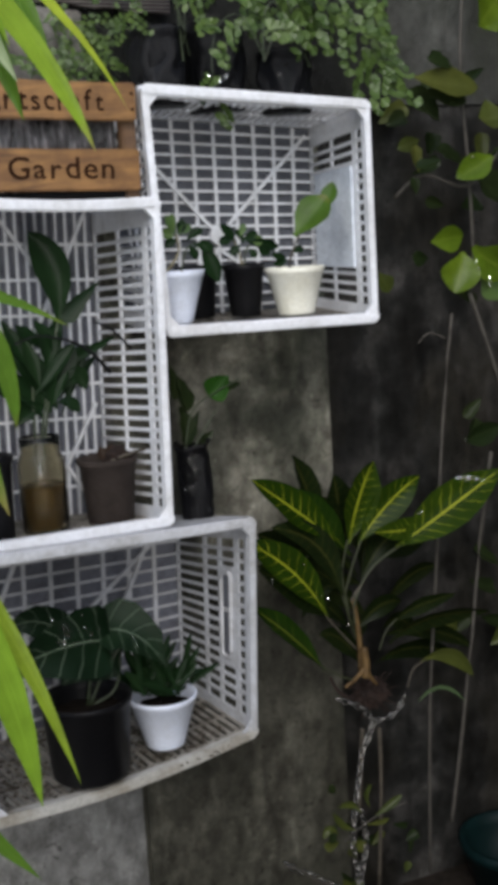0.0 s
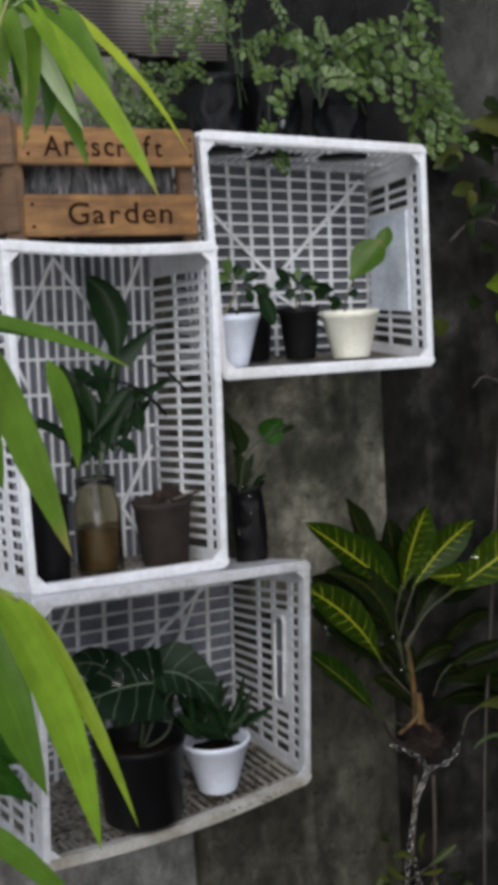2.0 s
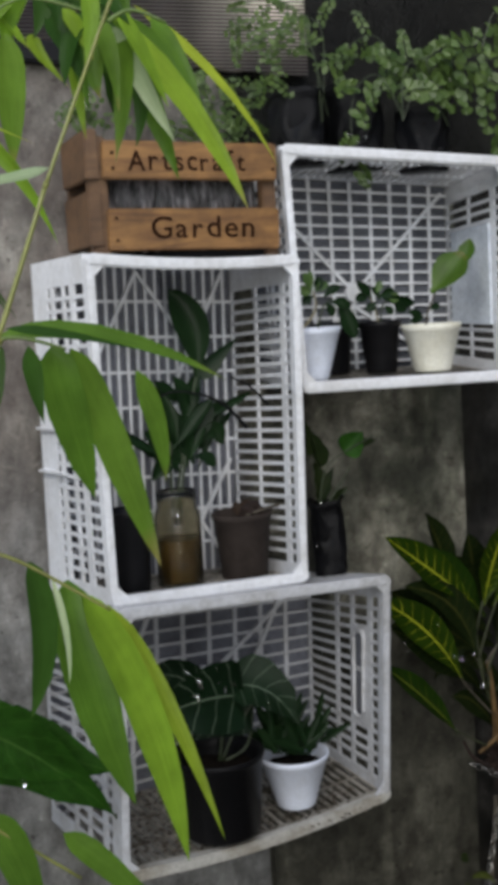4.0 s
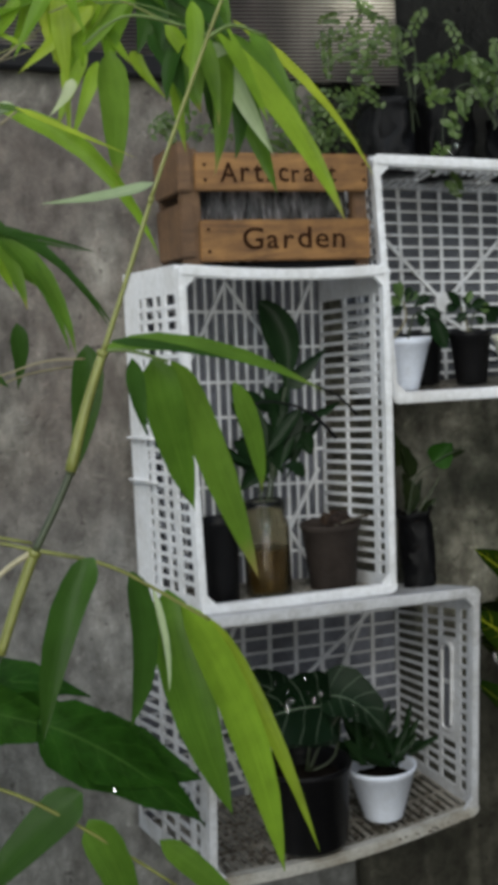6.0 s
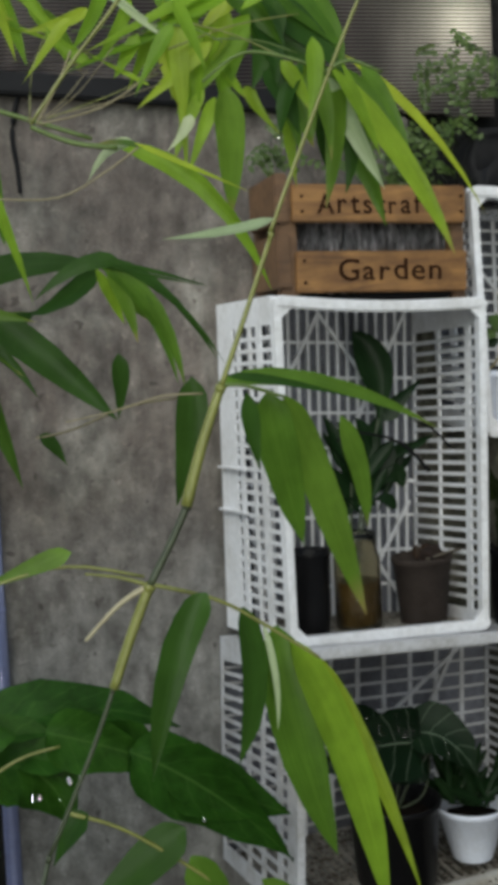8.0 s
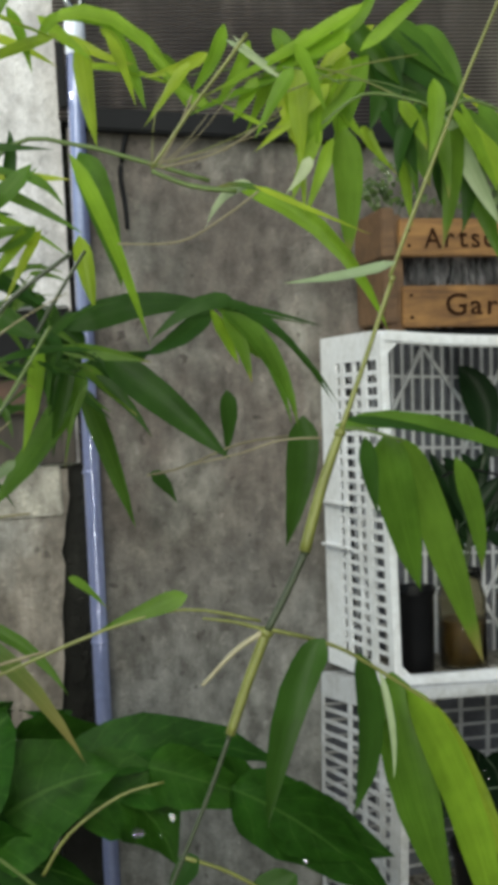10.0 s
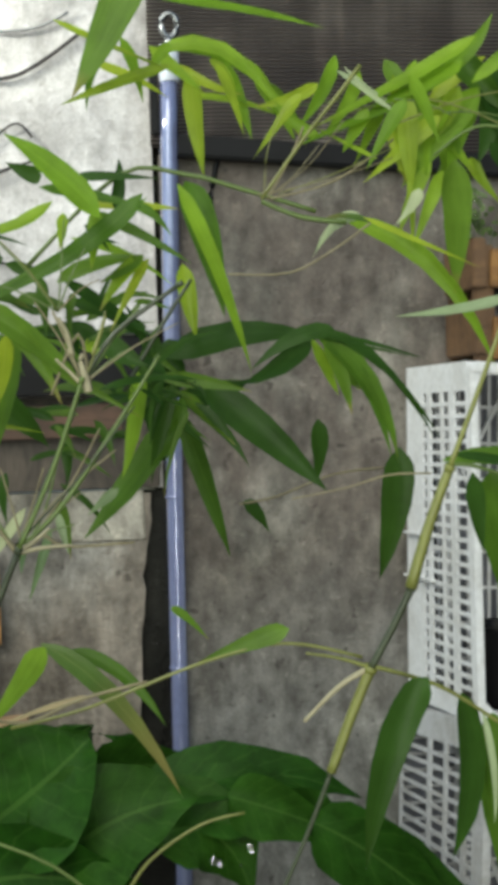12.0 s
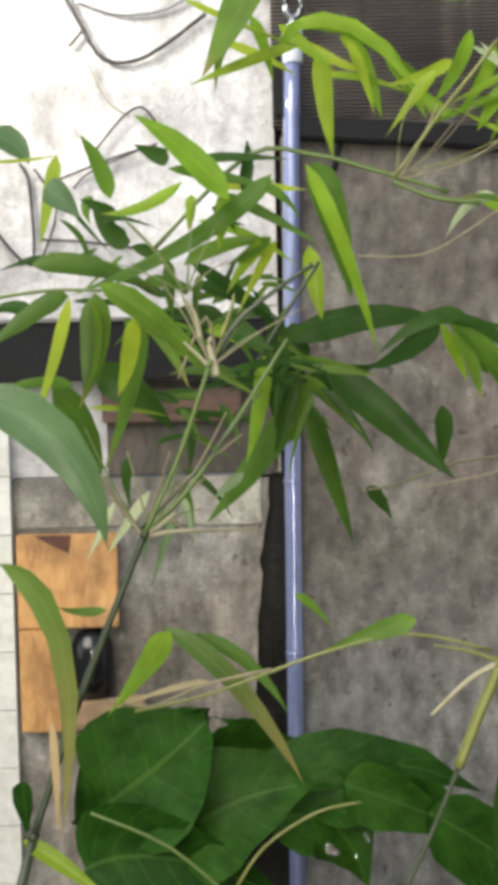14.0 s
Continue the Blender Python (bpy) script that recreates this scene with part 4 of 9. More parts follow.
cream_pot = pot("potted_plant", "single broad leaf growing from a cream plastic pot", 0.629, 0.085, 1.400, 0.053, 0.034, 0.086, POT_CREAM, "pots in the crates")
black_pot_mid = pot("potted_plant", "black plastic pot behind the stile of a crate", 0.040, 0.07, 1.080, 0.036, 0.030, 0.150, POT_BLACK, "pots in the crates")
brown_pot = pot("potted_plant", "brown clay pot with a dry clump in a crate", 0.244, 0.085, 1.080, 0.049, 0.038, 0.112, POT_BROWN, "pots in the crates")
nursery_bag = pot("potted_plant", "climbing plant in a wet black nursery bag on a crate", 0.426, 0.13, 1.040, 0.030, 0.029, 0.140, BAG_BLACK, "pots in the crates", wobble=0.10)
big_black_pot = pot("potted_plant", "velvety dark arum in a large black pot", 0.146, 0.0, 0.664, 0.077, 0.066, 0.138, POT_BLACK, "pots in the crates", lip=0.006)
white_pot_low = pot("potted_plant", "small dark rosette in a white plastic pot", 0.296, 0.035, 0.666, 0.060, 0.035, 0.094, POT_WHITE, "pots in the crates")
jar_plant = thing("jar_plant", "leafy cutting in a brown-stained glass jar of water", "plant in jar", "pots in the crates")
jar_plant.location = (0.124, 0.075, 1.080)
jar_plant.scale = (1.10, 1.0, 1.07)
bm = lathe([(0.026, 0), (0.034, 0.003), (0.037, 0.012), (0.037, 0.118), (0.033, 0.130), (0.030, 0.136), (0.032, 0.144), (0.032, 0.160),
            (0.029, 0.160), (0.028, 0.134), (0.0345, 0.116), (0.0345, 0.012), (0.024, 0.006)], 36)
part("jar", bm, JAR_GLASS, jar_plant, "amber-stained glass jar", smooth=True)
bm = lathe([(0.024, 0.008), (0.0340, 0.014), (0.0340, 0.082), (0.002, 0.083)], 28)
part("water", bm, plain("murky_brown_water", (0.105, 0.072, 0.032), 0.15, scale=30, amount=0.8), jar_plant, "murky brown water with roots")

# ---- pipe, cables and joinery on the western wall ----
pipe = thing("drain_pipe", "blue-grey painted pipe running up the concrete wall", "pipe")
rod(pipe, "tube", [(-0.478, 0.283, 0.0), (-0.471, 0.283, 1.0), (-0.4645, 0.283, 1.6), (-0.454, 0.283, 2.150)], 0.0155, 0.0155, PIPE)
bm = lathe([(0.0160, 0), (0.0178, 0.002), (0.0178, 0.046), (0.0165, 0.062), (0.0150, 0.064)], 24, at=(-0.4525, 0.283, 2.138))
part("collar", bm, POT_WHITE, pipe, "white plastic collar", smooth=True)
for z in (1.12, 1.42):
    bm = lathe([(0.0159, 0), (0.0164, 0.001), (0.0164, 0.004), (0.0159, 0.005)], 24, at=(-0.4705 + (z - 1.1) * 0.007, 0.283, z))
    part("joint", bm, PIPE, pipe, smooth=True)
bm = bmesh.new()
loop = [(-0.450 + 0.014 * math.cos(a), 0.283, 2.236 + 0.020 * math.sin(a)) for a in (2 * math.pi * i / 16 for i in range(17))]
tube(bm, loop, 0.0055, 0.0055, smooth_steps=1)
part("hook", bm, CHROME, pipe, "bent grey metal eye", smooth=True)
rod(pipe, "hook_shank", [(-0.453, 0.283, 2.170), (-0.451, 0.283, 2.216)], 0.010, 0.008, CHROME)
board(pipe, "bracket", -0.487, -0.473, 0.28, 0.30, 2.05, 2.16, BLACK)

# rod that stands in for a black crack in the wall
cable = thing("wall_crack", "thin black rod standing in for a crack in the concrete wall", "cable")
cables = thing("lamp_cables", "dark cables looped on the bright wall", "cable")
batten = thing("batten", "red-brown wooden batten under a dark ledge", "wooden batten")
board(batten, "plank", -0.800, -0.555, 0.315, 0.339, 1.530, 1.588, RED_WOOD)
board(batten, "backing", -0.795, -0.492, 0.340, 0.3515, 1.436, 1.602, DARK_WOOD)
ledge = thing("ledge", "black ledge with a grey top edge across the wall", "ledge")
board(ledge, "beam", -1.40, -0.492, 0.29, 0.368, 1.605, 1.705, BLACK)
board(ledge, "top_edge", -1.40, -0.490, 0.282, 0.368, 1.707, 1.714, plain("grey_tin", (0.16, 0.16, 0.16), 0.4, metal=0.5))
bracket = thing("wooden_bracket", "pale orange wooden board with a cut-out on the wall", "wooden board")
board(bracket, "top_board", -0.958, -0.780, 0.312, 0.332, 1.168, 1.335, PALE_WOOD)
bm = bmesh.new()
chip = [[bm.verts.new((x, y, z)) for x, z in ((-0.925, 1.334), (-0.861, 1.334), (-0.866, 1.303), (-0.893, 1.316))] for y in (0.3095, 0.3118)]
bm.faces.new(chip[0])
bm.faces.new(chip[1])
for i in range(4):
    bm.faces.new((chip[0][i], chip[0][(i + 1) % 4], chip[1][(i + 1) % 4], chip[1][i]))
part("patch", bm, wood("dark_red_veneer", (0.16, 0.045, 0.025), (0.07, 0.02, 0.012)), bracket, "dark red torn veneer")
board(bracket, "upright", -0.958, -0.876, 0.312, 0.332, 0.982, 1.166, PALE_WOOD)
board(bracket, "foot", -0.874, -0.735, 0.310, 0.334, 0.984, 1.034, BOX_PALE, tilt=-0.06)
knob = thing("dark_bottle", "dark shiny bottle lying in the cut-out", "bottle")
bm = lathe([(0.030, -0.06), (0.036, -0.03), (0.036, 0.03), (0.026, 0.05), (0.012, 0.058)], 28, at=(-0.832, 0.34, 1.105))
part("bottle", bm, plain("dark_glass", (0.012, 0.012, 0.014), 0.08, shine=0.6, amount=0.3), knob, smooth=True)

# ---- bags with ferns on top of the crate ----
bags = []
for x, y, r, h in ((0.42, 0.16, 0.050, 0.13), (0.545, 0.19, 0.055, 0.15), (0.665, 0.15, 0.048, 0.11)):
    bags.append(pot("fern_bag", "black plastic nursery bag with fern on a crate", x, y, 1.782 - (x - 0.34) * 0.066, r, r * 0.95, h, BAG_BLACK, "fern bags", wobble=0.16))


leaflet_sets = {}


def frond(root, name, pts, count, size, spread, seed):
    """An arching wiry stalk with side sprays, each set with two rows of little fan-shaped leaflets."""
    rng = random.Random(seed)
    pts = [Vector(p) - root.location for p in pts]
    bm = bmesh.new()
    tube(bm, pts, 0.0012, 0.0006, 5, 5)
    part("frond_stalk", bm, STEM_DARK, root)
    if root.name not in leaflet_sets:
        leaflet_sets[root.name] = (root, bmesh.new())
    bm = leaflet_sets[root.name][1]
    uv = bm.loops.layers.uv.get("UVMap") or bm.loops.layers.uv.new("UVMap")
    per = 9
    sprays = max(3, int(count * 1.15 / per))
    for i in range(sprays):
        s = (0.12 + 0.88 * (i + rng.random()) / sprays) * (len(pts) - 1)
        k = min(int(s), len(pts) - 2)
        p = pts[k].lerp(pts[k + 1], s - k)
        d = (pts[k + 1] - pts[k]).normalized()
        way = (d * 0.75 + Vector((-d.z, rng.gauss(-0.2, 0.45), d.x)) * (1 if i % 2 else -1) + Vector((0, 0, -0.45))).normalized()
        long = spread * rng.uniform(1.3, 2.6) * (1.15 - 0.6 * i / sprays) + size * 1.5
        flat = Vector((rng.gauss(0, 0.3), -1, rng.gauss(0.4, 0.3))).normalized()
        out = way.cross(flat).normalized()
        for q in range(per):
            side = 0 if q == per - 1 else (1 if q % 2 else -1)
            r = (0.003 + size * 0.85) * rng.uniform(0.66, 0.98) * (1.0 - 0.25 * q / per)
            hub_at = p + way * long * (q + 0.6) / per + Vector((0, 0, -0.25 * long * (q / per) ** 2))
            u = (out * side + way * (0.55 if side else 1.0) + flat * rng.gauss(0, 0.25)).normalized()
            nrm = (flat + Vector((rng.gauss(0, 0.25), 0, rng.gauss(0, 0.25)))).normalized()
            v = nrm.cross(u).normalized()
            hub = bm.verts.new(hub_at + u * r * 0.15)
            ring = []
            for w, (a, rr) in enumerate(((-0.95, 0.95), (-0.6, 1.12), (-0.25, 1.1), (0, 1.18), (0.25, 1.1), (0.6, 1.12), (0.95, 0.95))):
                ring.append(bm.verts.new(hub_at + r * 1.25 * rr * (math.cos(a) * u + math.sin(a) * v) + nrm * r * 0.10 * math.cos(w * 2)))
            for a, b in zip(ring, ring[1:]):
                f = bm.faces.new((hub, a, b))
                for lp, t in zip(f.loops, ((0, 0.5), (1, 0.2), (1, 0.8))):
                    lp[uv].uv = t


def chain(parent, pts, link, material):
    """Small wire links, each turned a quarter against the last."""
    pts = [Vector(p) for p in pts]
    bm = bmesh.new()
    turn, left = 0, 0.0
    for a, b in zip(pts, pts[1:]):
        d = (b - a).normalized()
        u = d.cross(Vector((0, 1, 0))).normalized()
        v = d.cross(u)
        at = left
        while at < (b - a).length:
            c = a + d * at
            w = u if turn % 2 else (v * 0.8 + u * 0.5)
            tube(bm, [c + d * link * 0.60 * math.cos(q) + w * link * 0.34 * math.sin(q) for q in (2 * math.pi * i / 8 for i in range(9))], link * 0.11, link * 0.11, 5, 1)
            turn += 1
            at += link * 1.02
        left = at - (b - a).length
    return part("chain", bm, material, parent, "thin dull steel chain", smooth=True)


def fibres(parent, at, radius, count, seed):
    """A matted ball of roots with loose ends."""
    rng = random.Random(seed)
    bm = bmesh.new()
    bmesh.ops.create_icosphere(bm, subdivisions=4, radius=radius)
    for v in bm.verts:
        n = v.co.normalized()
        v.co = n * radius * (0.8 + 0.35 * noise.noise(n * 2.1) + 0.28 * noise.noise(n * 6.0) + 0.16 * noise.noise(n * 15))
        v.co = Vector((v.co.x * 1.15, v.co.y, v.co.z * 0.85)) + Vector(at)
    ball = part("root_ball", bm, COIR, parent, "dark brown matted root ball")
    bm = bmesh.new()
    for _ in range(count):
        n = Vector((rng.gauss(0, 1), rng.gauss(-0.4, 0.6), rng.gauss(0.1, 0.8))).normalized()
        a = Vector(at) + n * radius * 0.7
        b = a + (n + Vector((rng.gauss(0, 0.5), 0, rng.gauss(-0.2, 0.5)))) * radius * rng.uniform(0.3, 0.9)
        tube(bm, [a, (a + b) / 2 + Vector((rng.gauss(0, 0.004), 0, rng.gauss(0, 0.004))), b], 0.0012, 0.0005, 4, 2)
    part("root_mat", bm, COIR, ball)


# ---- hanging root ball, chain and bucket under the croton ----
croton = thing("croton", "croton with dark leaves and yellow veins, on a root ball", "croton plant")
arum = thing("arum_plant", "broad glossy dark green arum leaves by the wall", "arum plant")
bamboo_a = thing("bamboo_cane", "bamboo cane with long green leaves, wet with rain", "bamboo", "bamboo canes")
bamboo_b = thing("bamboo_cane", "slender bamboo cane with fans of narrow leaves", "bamboo", "bamboo canes")
vine = thing("wall_vine", "climbing vine with sparse leaves on a dark wall", "vine")
bucket = thing("bucket", "dark teal plastic bucket standing on the ground", "bucket")


def crumbs(name, label, x0, x1, y0, y1, z, count, size, seed, materials):
    """Loose dirt and chips lying on a crate's floor."""
    rng = random.Random(seed)
    bm = bmesh.new()
    for _ in range(count):
        c = Vector((rng.uniform(x0, x1), rng.uniform(y0, y1), 0))
        c.z = z(c.x, c.y)
        r = size * rng.uniform(0.4, 1.3)
        got = bmesh.ops.create_icosphere(bm, subdivisions=1, radius=r)
        rot = Euler((rng.random() * 6, rng.random() * 6, rng.random() * 6)).to_matrix()
        for v in got["verts"]:
            v.co = rot @ Vector((v.co.x * rng.uniform(0.7, 1.6), v.co.y, v.co.z * 0.7))
            v.co = c + Vector((v.co.x, v.co.y, abs(v.co.z) * 0.6))
    return tagged(part(name, bm, materials), label, "dirt", kind="stuff")


CRUMB_PALE = plain("pale_grit", (0.34, 0.31, 0.27), 0.9, dirt=(0.3, 0.28, 0.25), scale=70, amount=0.95)
CRUMB_DARK = plain("dark_grit", (0.075, 0.06, 0.045), 0.9, dirt=(0.4, 0.4, 0.4), scale=70, amount=0.95)
crumbs("grit", "pale grit and flakes scattered on the crate floor", 0.01, 0.31, 0.02, 0.24, lambda x, y: 1.076 - 0.11 * y, 150, 0.0045, 5, CRUMB_PALE)
crumbs("soil_crumbs", "dark soil crumbs scattered on the sagging crate floor", -0.02, 0.42, -0.03, 0.24, lambda x, y: 0.657 - 0.012 * math.sin(math.pi * min(1, max(0, (x + 0.05) / 0.5))) * (1 - max(0, y) / 0.28), 600, 0.0048, 6, CRUMB_DARK)

RAIN = bpy.data.materials.new("rain_water")
RAIN.use_nodes = True
RAIN.node_tree.nodes["Principled BSDF"].inputs["Transmission Weight"].default_value = 1.0
RAIN.node_tree.nodes["Principled BSDF"].inputs["Roughness"].default_value = 0.02
RAIN.node_tree.nodes["Principled BSDF"].inputs["IOR"].default_value = 1.42
rain = bmesh.new()


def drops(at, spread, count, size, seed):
    """Flat raindrops by leaves and wet bags, like little lenses turned to glint from the added lamp at the camera."""
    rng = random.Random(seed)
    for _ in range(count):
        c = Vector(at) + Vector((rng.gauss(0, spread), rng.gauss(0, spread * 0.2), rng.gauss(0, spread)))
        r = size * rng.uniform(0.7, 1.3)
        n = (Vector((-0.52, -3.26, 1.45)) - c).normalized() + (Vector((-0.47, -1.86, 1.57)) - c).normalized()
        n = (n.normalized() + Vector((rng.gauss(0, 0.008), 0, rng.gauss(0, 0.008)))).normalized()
        u = n.orthogonal().normalized()
        v = n.cross(u)
        back = rain.verts.new(c - n * r * 0.08)
        top = rain.verts.new(c + n * r * 0.022)
        rings = [[rain.verts.new(c + n * r * 0.022 * (1 - q * q) + r * q * (math.cos(a) * u + math.sin(a) * v)) for a in (math.pi / 5 * i for i in range(10))] for q in (0.25, 0.5, 0.75, 1.0)]
        for i in range(10):
            k = (i + 1) % 10
            rain.faces.new((top, rings[0][i], rings[0][k]))
            rain.faces.new((rings[-1][k], rings[-1][i], back))
            for a, b in zip(rings, rings[1:]):
                rain.faces.new((a[i], b[i], b[k], a[k]))


# leaves and branches of the tall cane beside the crates
rod(bamboo_a, "culm", [(-0.450, -0.950, 1.186), (-0.414, -0.950, 1.261), (-0.393, -0.950, 1.311)], 0.0017, 0.0017, STEM_DARK)
rod(bamboo_a, "culm", [(-0.870, -0.95, 0.0), (-0.620, -0.95, 0.653), (-0.450, -0.95, 1.186)], 0.006, 0.002, STEM_DARK)
rod(bamboo_a, "culm", [(-0.393, -0.950, 1.311), (-0.377, -0.950, 1.351), (-0.361, -0.950, 1.387)], 0.0039, 0.0043, STEM_PALE)
rod(bamboo_a, "culm", [(-0.361, -0.950, 1.387), (-0.343, -0.950, 1.418), (-0.328, -0.950, 1.447)], 0.0030, 0.0030, STEM_DARK)
rod(bamboo_a, "culm", [(-0.329, -0.950, 1.446), (-0.314, -0.950, 1.492), (-0.297, -0.950, 1.535)], 0.0048, 0.0035, STEM_PALE)
rod(bamboo_a, "culm", [(-0.297, -0.950, 1.535), (-0.278, -0.950, 1.581), (-0.251, -0.950, 1.649)], 0.0022, 0.0017, STEM_PALE)
rod(bamboo_a, "culm", [(-0.245, -0.920, 1.652), (-0.225, -0.920, 1.698), (-0.192, -0.920, 1.772), (-0.168, -0.920, 1.823), (-0.135, -0.920, 1.889)], 0.0016, 0.0013, STEM_PALE)
rod(bamboo_a, "branch", [(-0.356, -0.900, 1.379), (-0.317, -0.900, 1.367), (-0.288, -0.900, 1.354), (-0.249, -0.900, 1.327), (-0.216, -0.900, 1.303)], 0.0018, 0.0014, STEM_PALE)
rod(bamboo_a, "branch", [(-0.361, -0.950, 1.388), (-0.384, -0.950, 1.396), (-0.409, -0.950, 1.401)], 0.0017, 0.0009, STEM_PALE)
rod(bamboo_a, "branch", [(-0.363, -0.950, 1.387), (-0.385, -0.950, 1.375), (-0.412, -0.950, 1.350)], 0.0026, 0.0014, SHEATH)
rod(bamboo_a, "branch", [(-0.311, -0.950, 1.531), (-0.343, -0.950, 1.531), (-0.374, -0.950, 1.523), (-0.416, -0.950, 1.516)], 0.0008, 0.0005, TWIG)
rod(bamboo_a, "branch", [(-0.292, -0.920, 1.535), (-0.272, -0.920, 1.534), (-0.240, -0.920, 1.523)], 0.0018, 0.0013, STEM)
rod(bamboo_a, "branch", [(-0.156, -0.800, 1.803), (-0.134, -0.800, 1.813), (-0.103, -0.800, 1.803)], 0.0020, 0.0015, STEM)
rod(bamboo_a, "branch", [(-0.170, -0.850, 1.792), (-0.204, -0.850, 1.804), (-0.243, -0.850, 1.808), (-0.278, -0.850, 1.785)], 0.0019, 0.0010, STEM)
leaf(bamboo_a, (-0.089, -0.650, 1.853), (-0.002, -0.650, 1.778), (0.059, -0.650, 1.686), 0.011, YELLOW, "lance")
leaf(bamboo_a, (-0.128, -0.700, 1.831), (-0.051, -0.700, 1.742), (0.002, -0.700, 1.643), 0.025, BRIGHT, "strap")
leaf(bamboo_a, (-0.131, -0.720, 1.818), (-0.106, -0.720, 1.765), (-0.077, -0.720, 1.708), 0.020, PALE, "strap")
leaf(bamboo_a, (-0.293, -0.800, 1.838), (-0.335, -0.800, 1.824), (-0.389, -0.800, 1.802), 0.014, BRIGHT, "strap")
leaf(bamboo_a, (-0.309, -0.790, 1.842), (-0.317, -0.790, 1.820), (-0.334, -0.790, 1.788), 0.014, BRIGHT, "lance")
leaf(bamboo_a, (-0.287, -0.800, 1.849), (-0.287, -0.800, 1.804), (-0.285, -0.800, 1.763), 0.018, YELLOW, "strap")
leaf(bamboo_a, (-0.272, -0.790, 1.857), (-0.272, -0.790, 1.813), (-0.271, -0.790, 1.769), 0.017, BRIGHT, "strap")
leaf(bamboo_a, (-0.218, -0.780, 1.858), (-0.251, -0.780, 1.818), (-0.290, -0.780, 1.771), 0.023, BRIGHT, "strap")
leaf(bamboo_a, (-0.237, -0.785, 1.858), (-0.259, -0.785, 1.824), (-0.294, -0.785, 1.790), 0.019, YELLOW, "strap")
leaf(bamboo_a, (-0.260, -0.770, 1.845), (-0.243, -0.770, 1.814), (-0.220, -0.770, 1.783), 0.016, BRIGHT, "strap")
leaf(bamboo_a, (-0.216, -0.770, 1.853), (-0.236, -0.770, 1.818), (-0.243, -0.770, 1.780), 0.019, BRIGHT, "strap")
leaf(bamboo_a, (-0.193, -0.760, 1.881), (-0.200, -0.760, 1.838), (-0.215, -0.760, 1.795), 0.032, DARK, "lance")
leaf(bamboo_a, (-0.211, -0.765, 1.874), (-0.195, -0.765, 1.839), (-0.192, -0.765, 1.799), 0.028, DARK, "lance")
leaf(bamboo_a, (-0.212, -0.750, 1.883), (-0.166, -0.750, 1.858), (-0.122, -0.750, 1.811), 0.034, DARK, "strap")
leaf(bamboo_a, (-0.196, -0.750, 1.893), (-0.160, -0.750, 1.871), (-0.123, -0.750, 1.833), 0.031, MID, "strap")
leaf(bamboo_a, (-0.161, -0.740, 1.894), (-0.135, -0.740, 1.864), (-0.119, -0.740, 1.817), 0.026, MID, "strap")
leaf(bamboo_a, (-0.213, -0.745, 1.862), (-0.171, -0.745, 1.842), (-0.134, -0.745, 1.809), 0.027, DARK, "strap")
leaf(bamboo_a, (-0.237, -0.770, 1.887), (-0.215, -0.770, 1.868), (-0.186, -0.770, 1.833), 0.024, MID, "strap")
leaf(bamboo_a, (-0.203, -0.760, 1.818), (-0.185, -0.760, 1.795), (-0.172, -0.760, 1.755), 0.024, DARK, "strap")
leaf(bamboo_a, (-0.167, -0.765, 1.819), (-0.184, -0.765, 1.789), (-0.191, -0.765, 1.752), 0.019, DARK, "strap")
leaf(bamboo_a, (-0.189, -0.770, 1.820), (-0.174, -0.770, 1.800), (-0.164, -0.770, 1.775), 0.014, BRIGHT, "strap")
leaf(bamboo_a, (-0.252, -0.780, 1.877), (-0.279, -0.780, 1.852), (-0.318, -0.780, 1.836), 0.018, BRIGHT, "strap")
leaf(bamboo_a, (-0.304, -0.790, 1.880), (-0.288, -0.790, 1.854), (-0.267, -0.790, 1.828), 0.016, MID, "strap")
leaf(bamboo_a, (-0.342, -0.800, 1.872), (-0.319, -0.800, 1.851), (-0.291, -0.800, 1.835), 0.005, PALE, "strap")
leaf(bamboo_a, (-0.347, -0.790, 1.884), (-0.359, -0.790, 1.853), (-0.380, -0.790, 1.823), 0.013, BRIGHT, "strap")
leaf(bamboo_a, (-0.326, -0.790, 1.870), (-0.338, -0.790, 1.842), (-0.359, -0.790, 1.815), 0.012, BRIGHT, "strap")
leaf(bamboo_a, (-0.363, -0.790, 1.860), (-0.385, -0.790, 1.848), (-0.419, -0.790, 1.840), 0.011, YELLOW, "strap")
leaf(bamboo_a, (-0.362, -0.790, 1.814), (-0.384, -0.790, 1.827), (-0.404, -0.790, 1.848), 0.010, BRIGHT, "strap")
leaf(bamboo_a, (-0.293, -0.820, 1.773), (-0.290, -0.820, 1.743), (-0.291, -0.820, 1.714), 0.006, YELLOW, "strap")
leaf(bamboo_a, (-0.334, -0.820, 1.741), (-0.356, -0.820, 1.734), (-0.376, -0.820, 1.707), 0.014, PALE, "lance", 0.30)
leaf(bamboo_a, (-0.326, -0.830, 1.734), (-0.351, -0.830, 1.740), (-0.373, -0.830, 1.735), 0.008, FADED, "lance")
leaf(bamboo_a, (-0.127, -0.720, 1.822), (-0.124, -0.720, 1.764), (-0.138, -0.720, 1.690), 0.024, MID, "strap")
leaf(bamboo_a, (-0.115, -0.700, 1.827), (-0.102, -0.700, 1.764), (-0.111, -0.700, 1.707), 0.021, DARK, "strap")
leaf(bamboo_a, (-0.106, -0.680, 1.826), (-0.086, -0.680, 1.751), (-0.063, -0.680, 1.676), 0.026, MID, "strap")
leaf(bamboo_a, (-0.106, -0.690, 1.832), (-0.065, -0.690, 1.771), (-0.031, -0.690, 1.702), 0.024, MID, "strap")
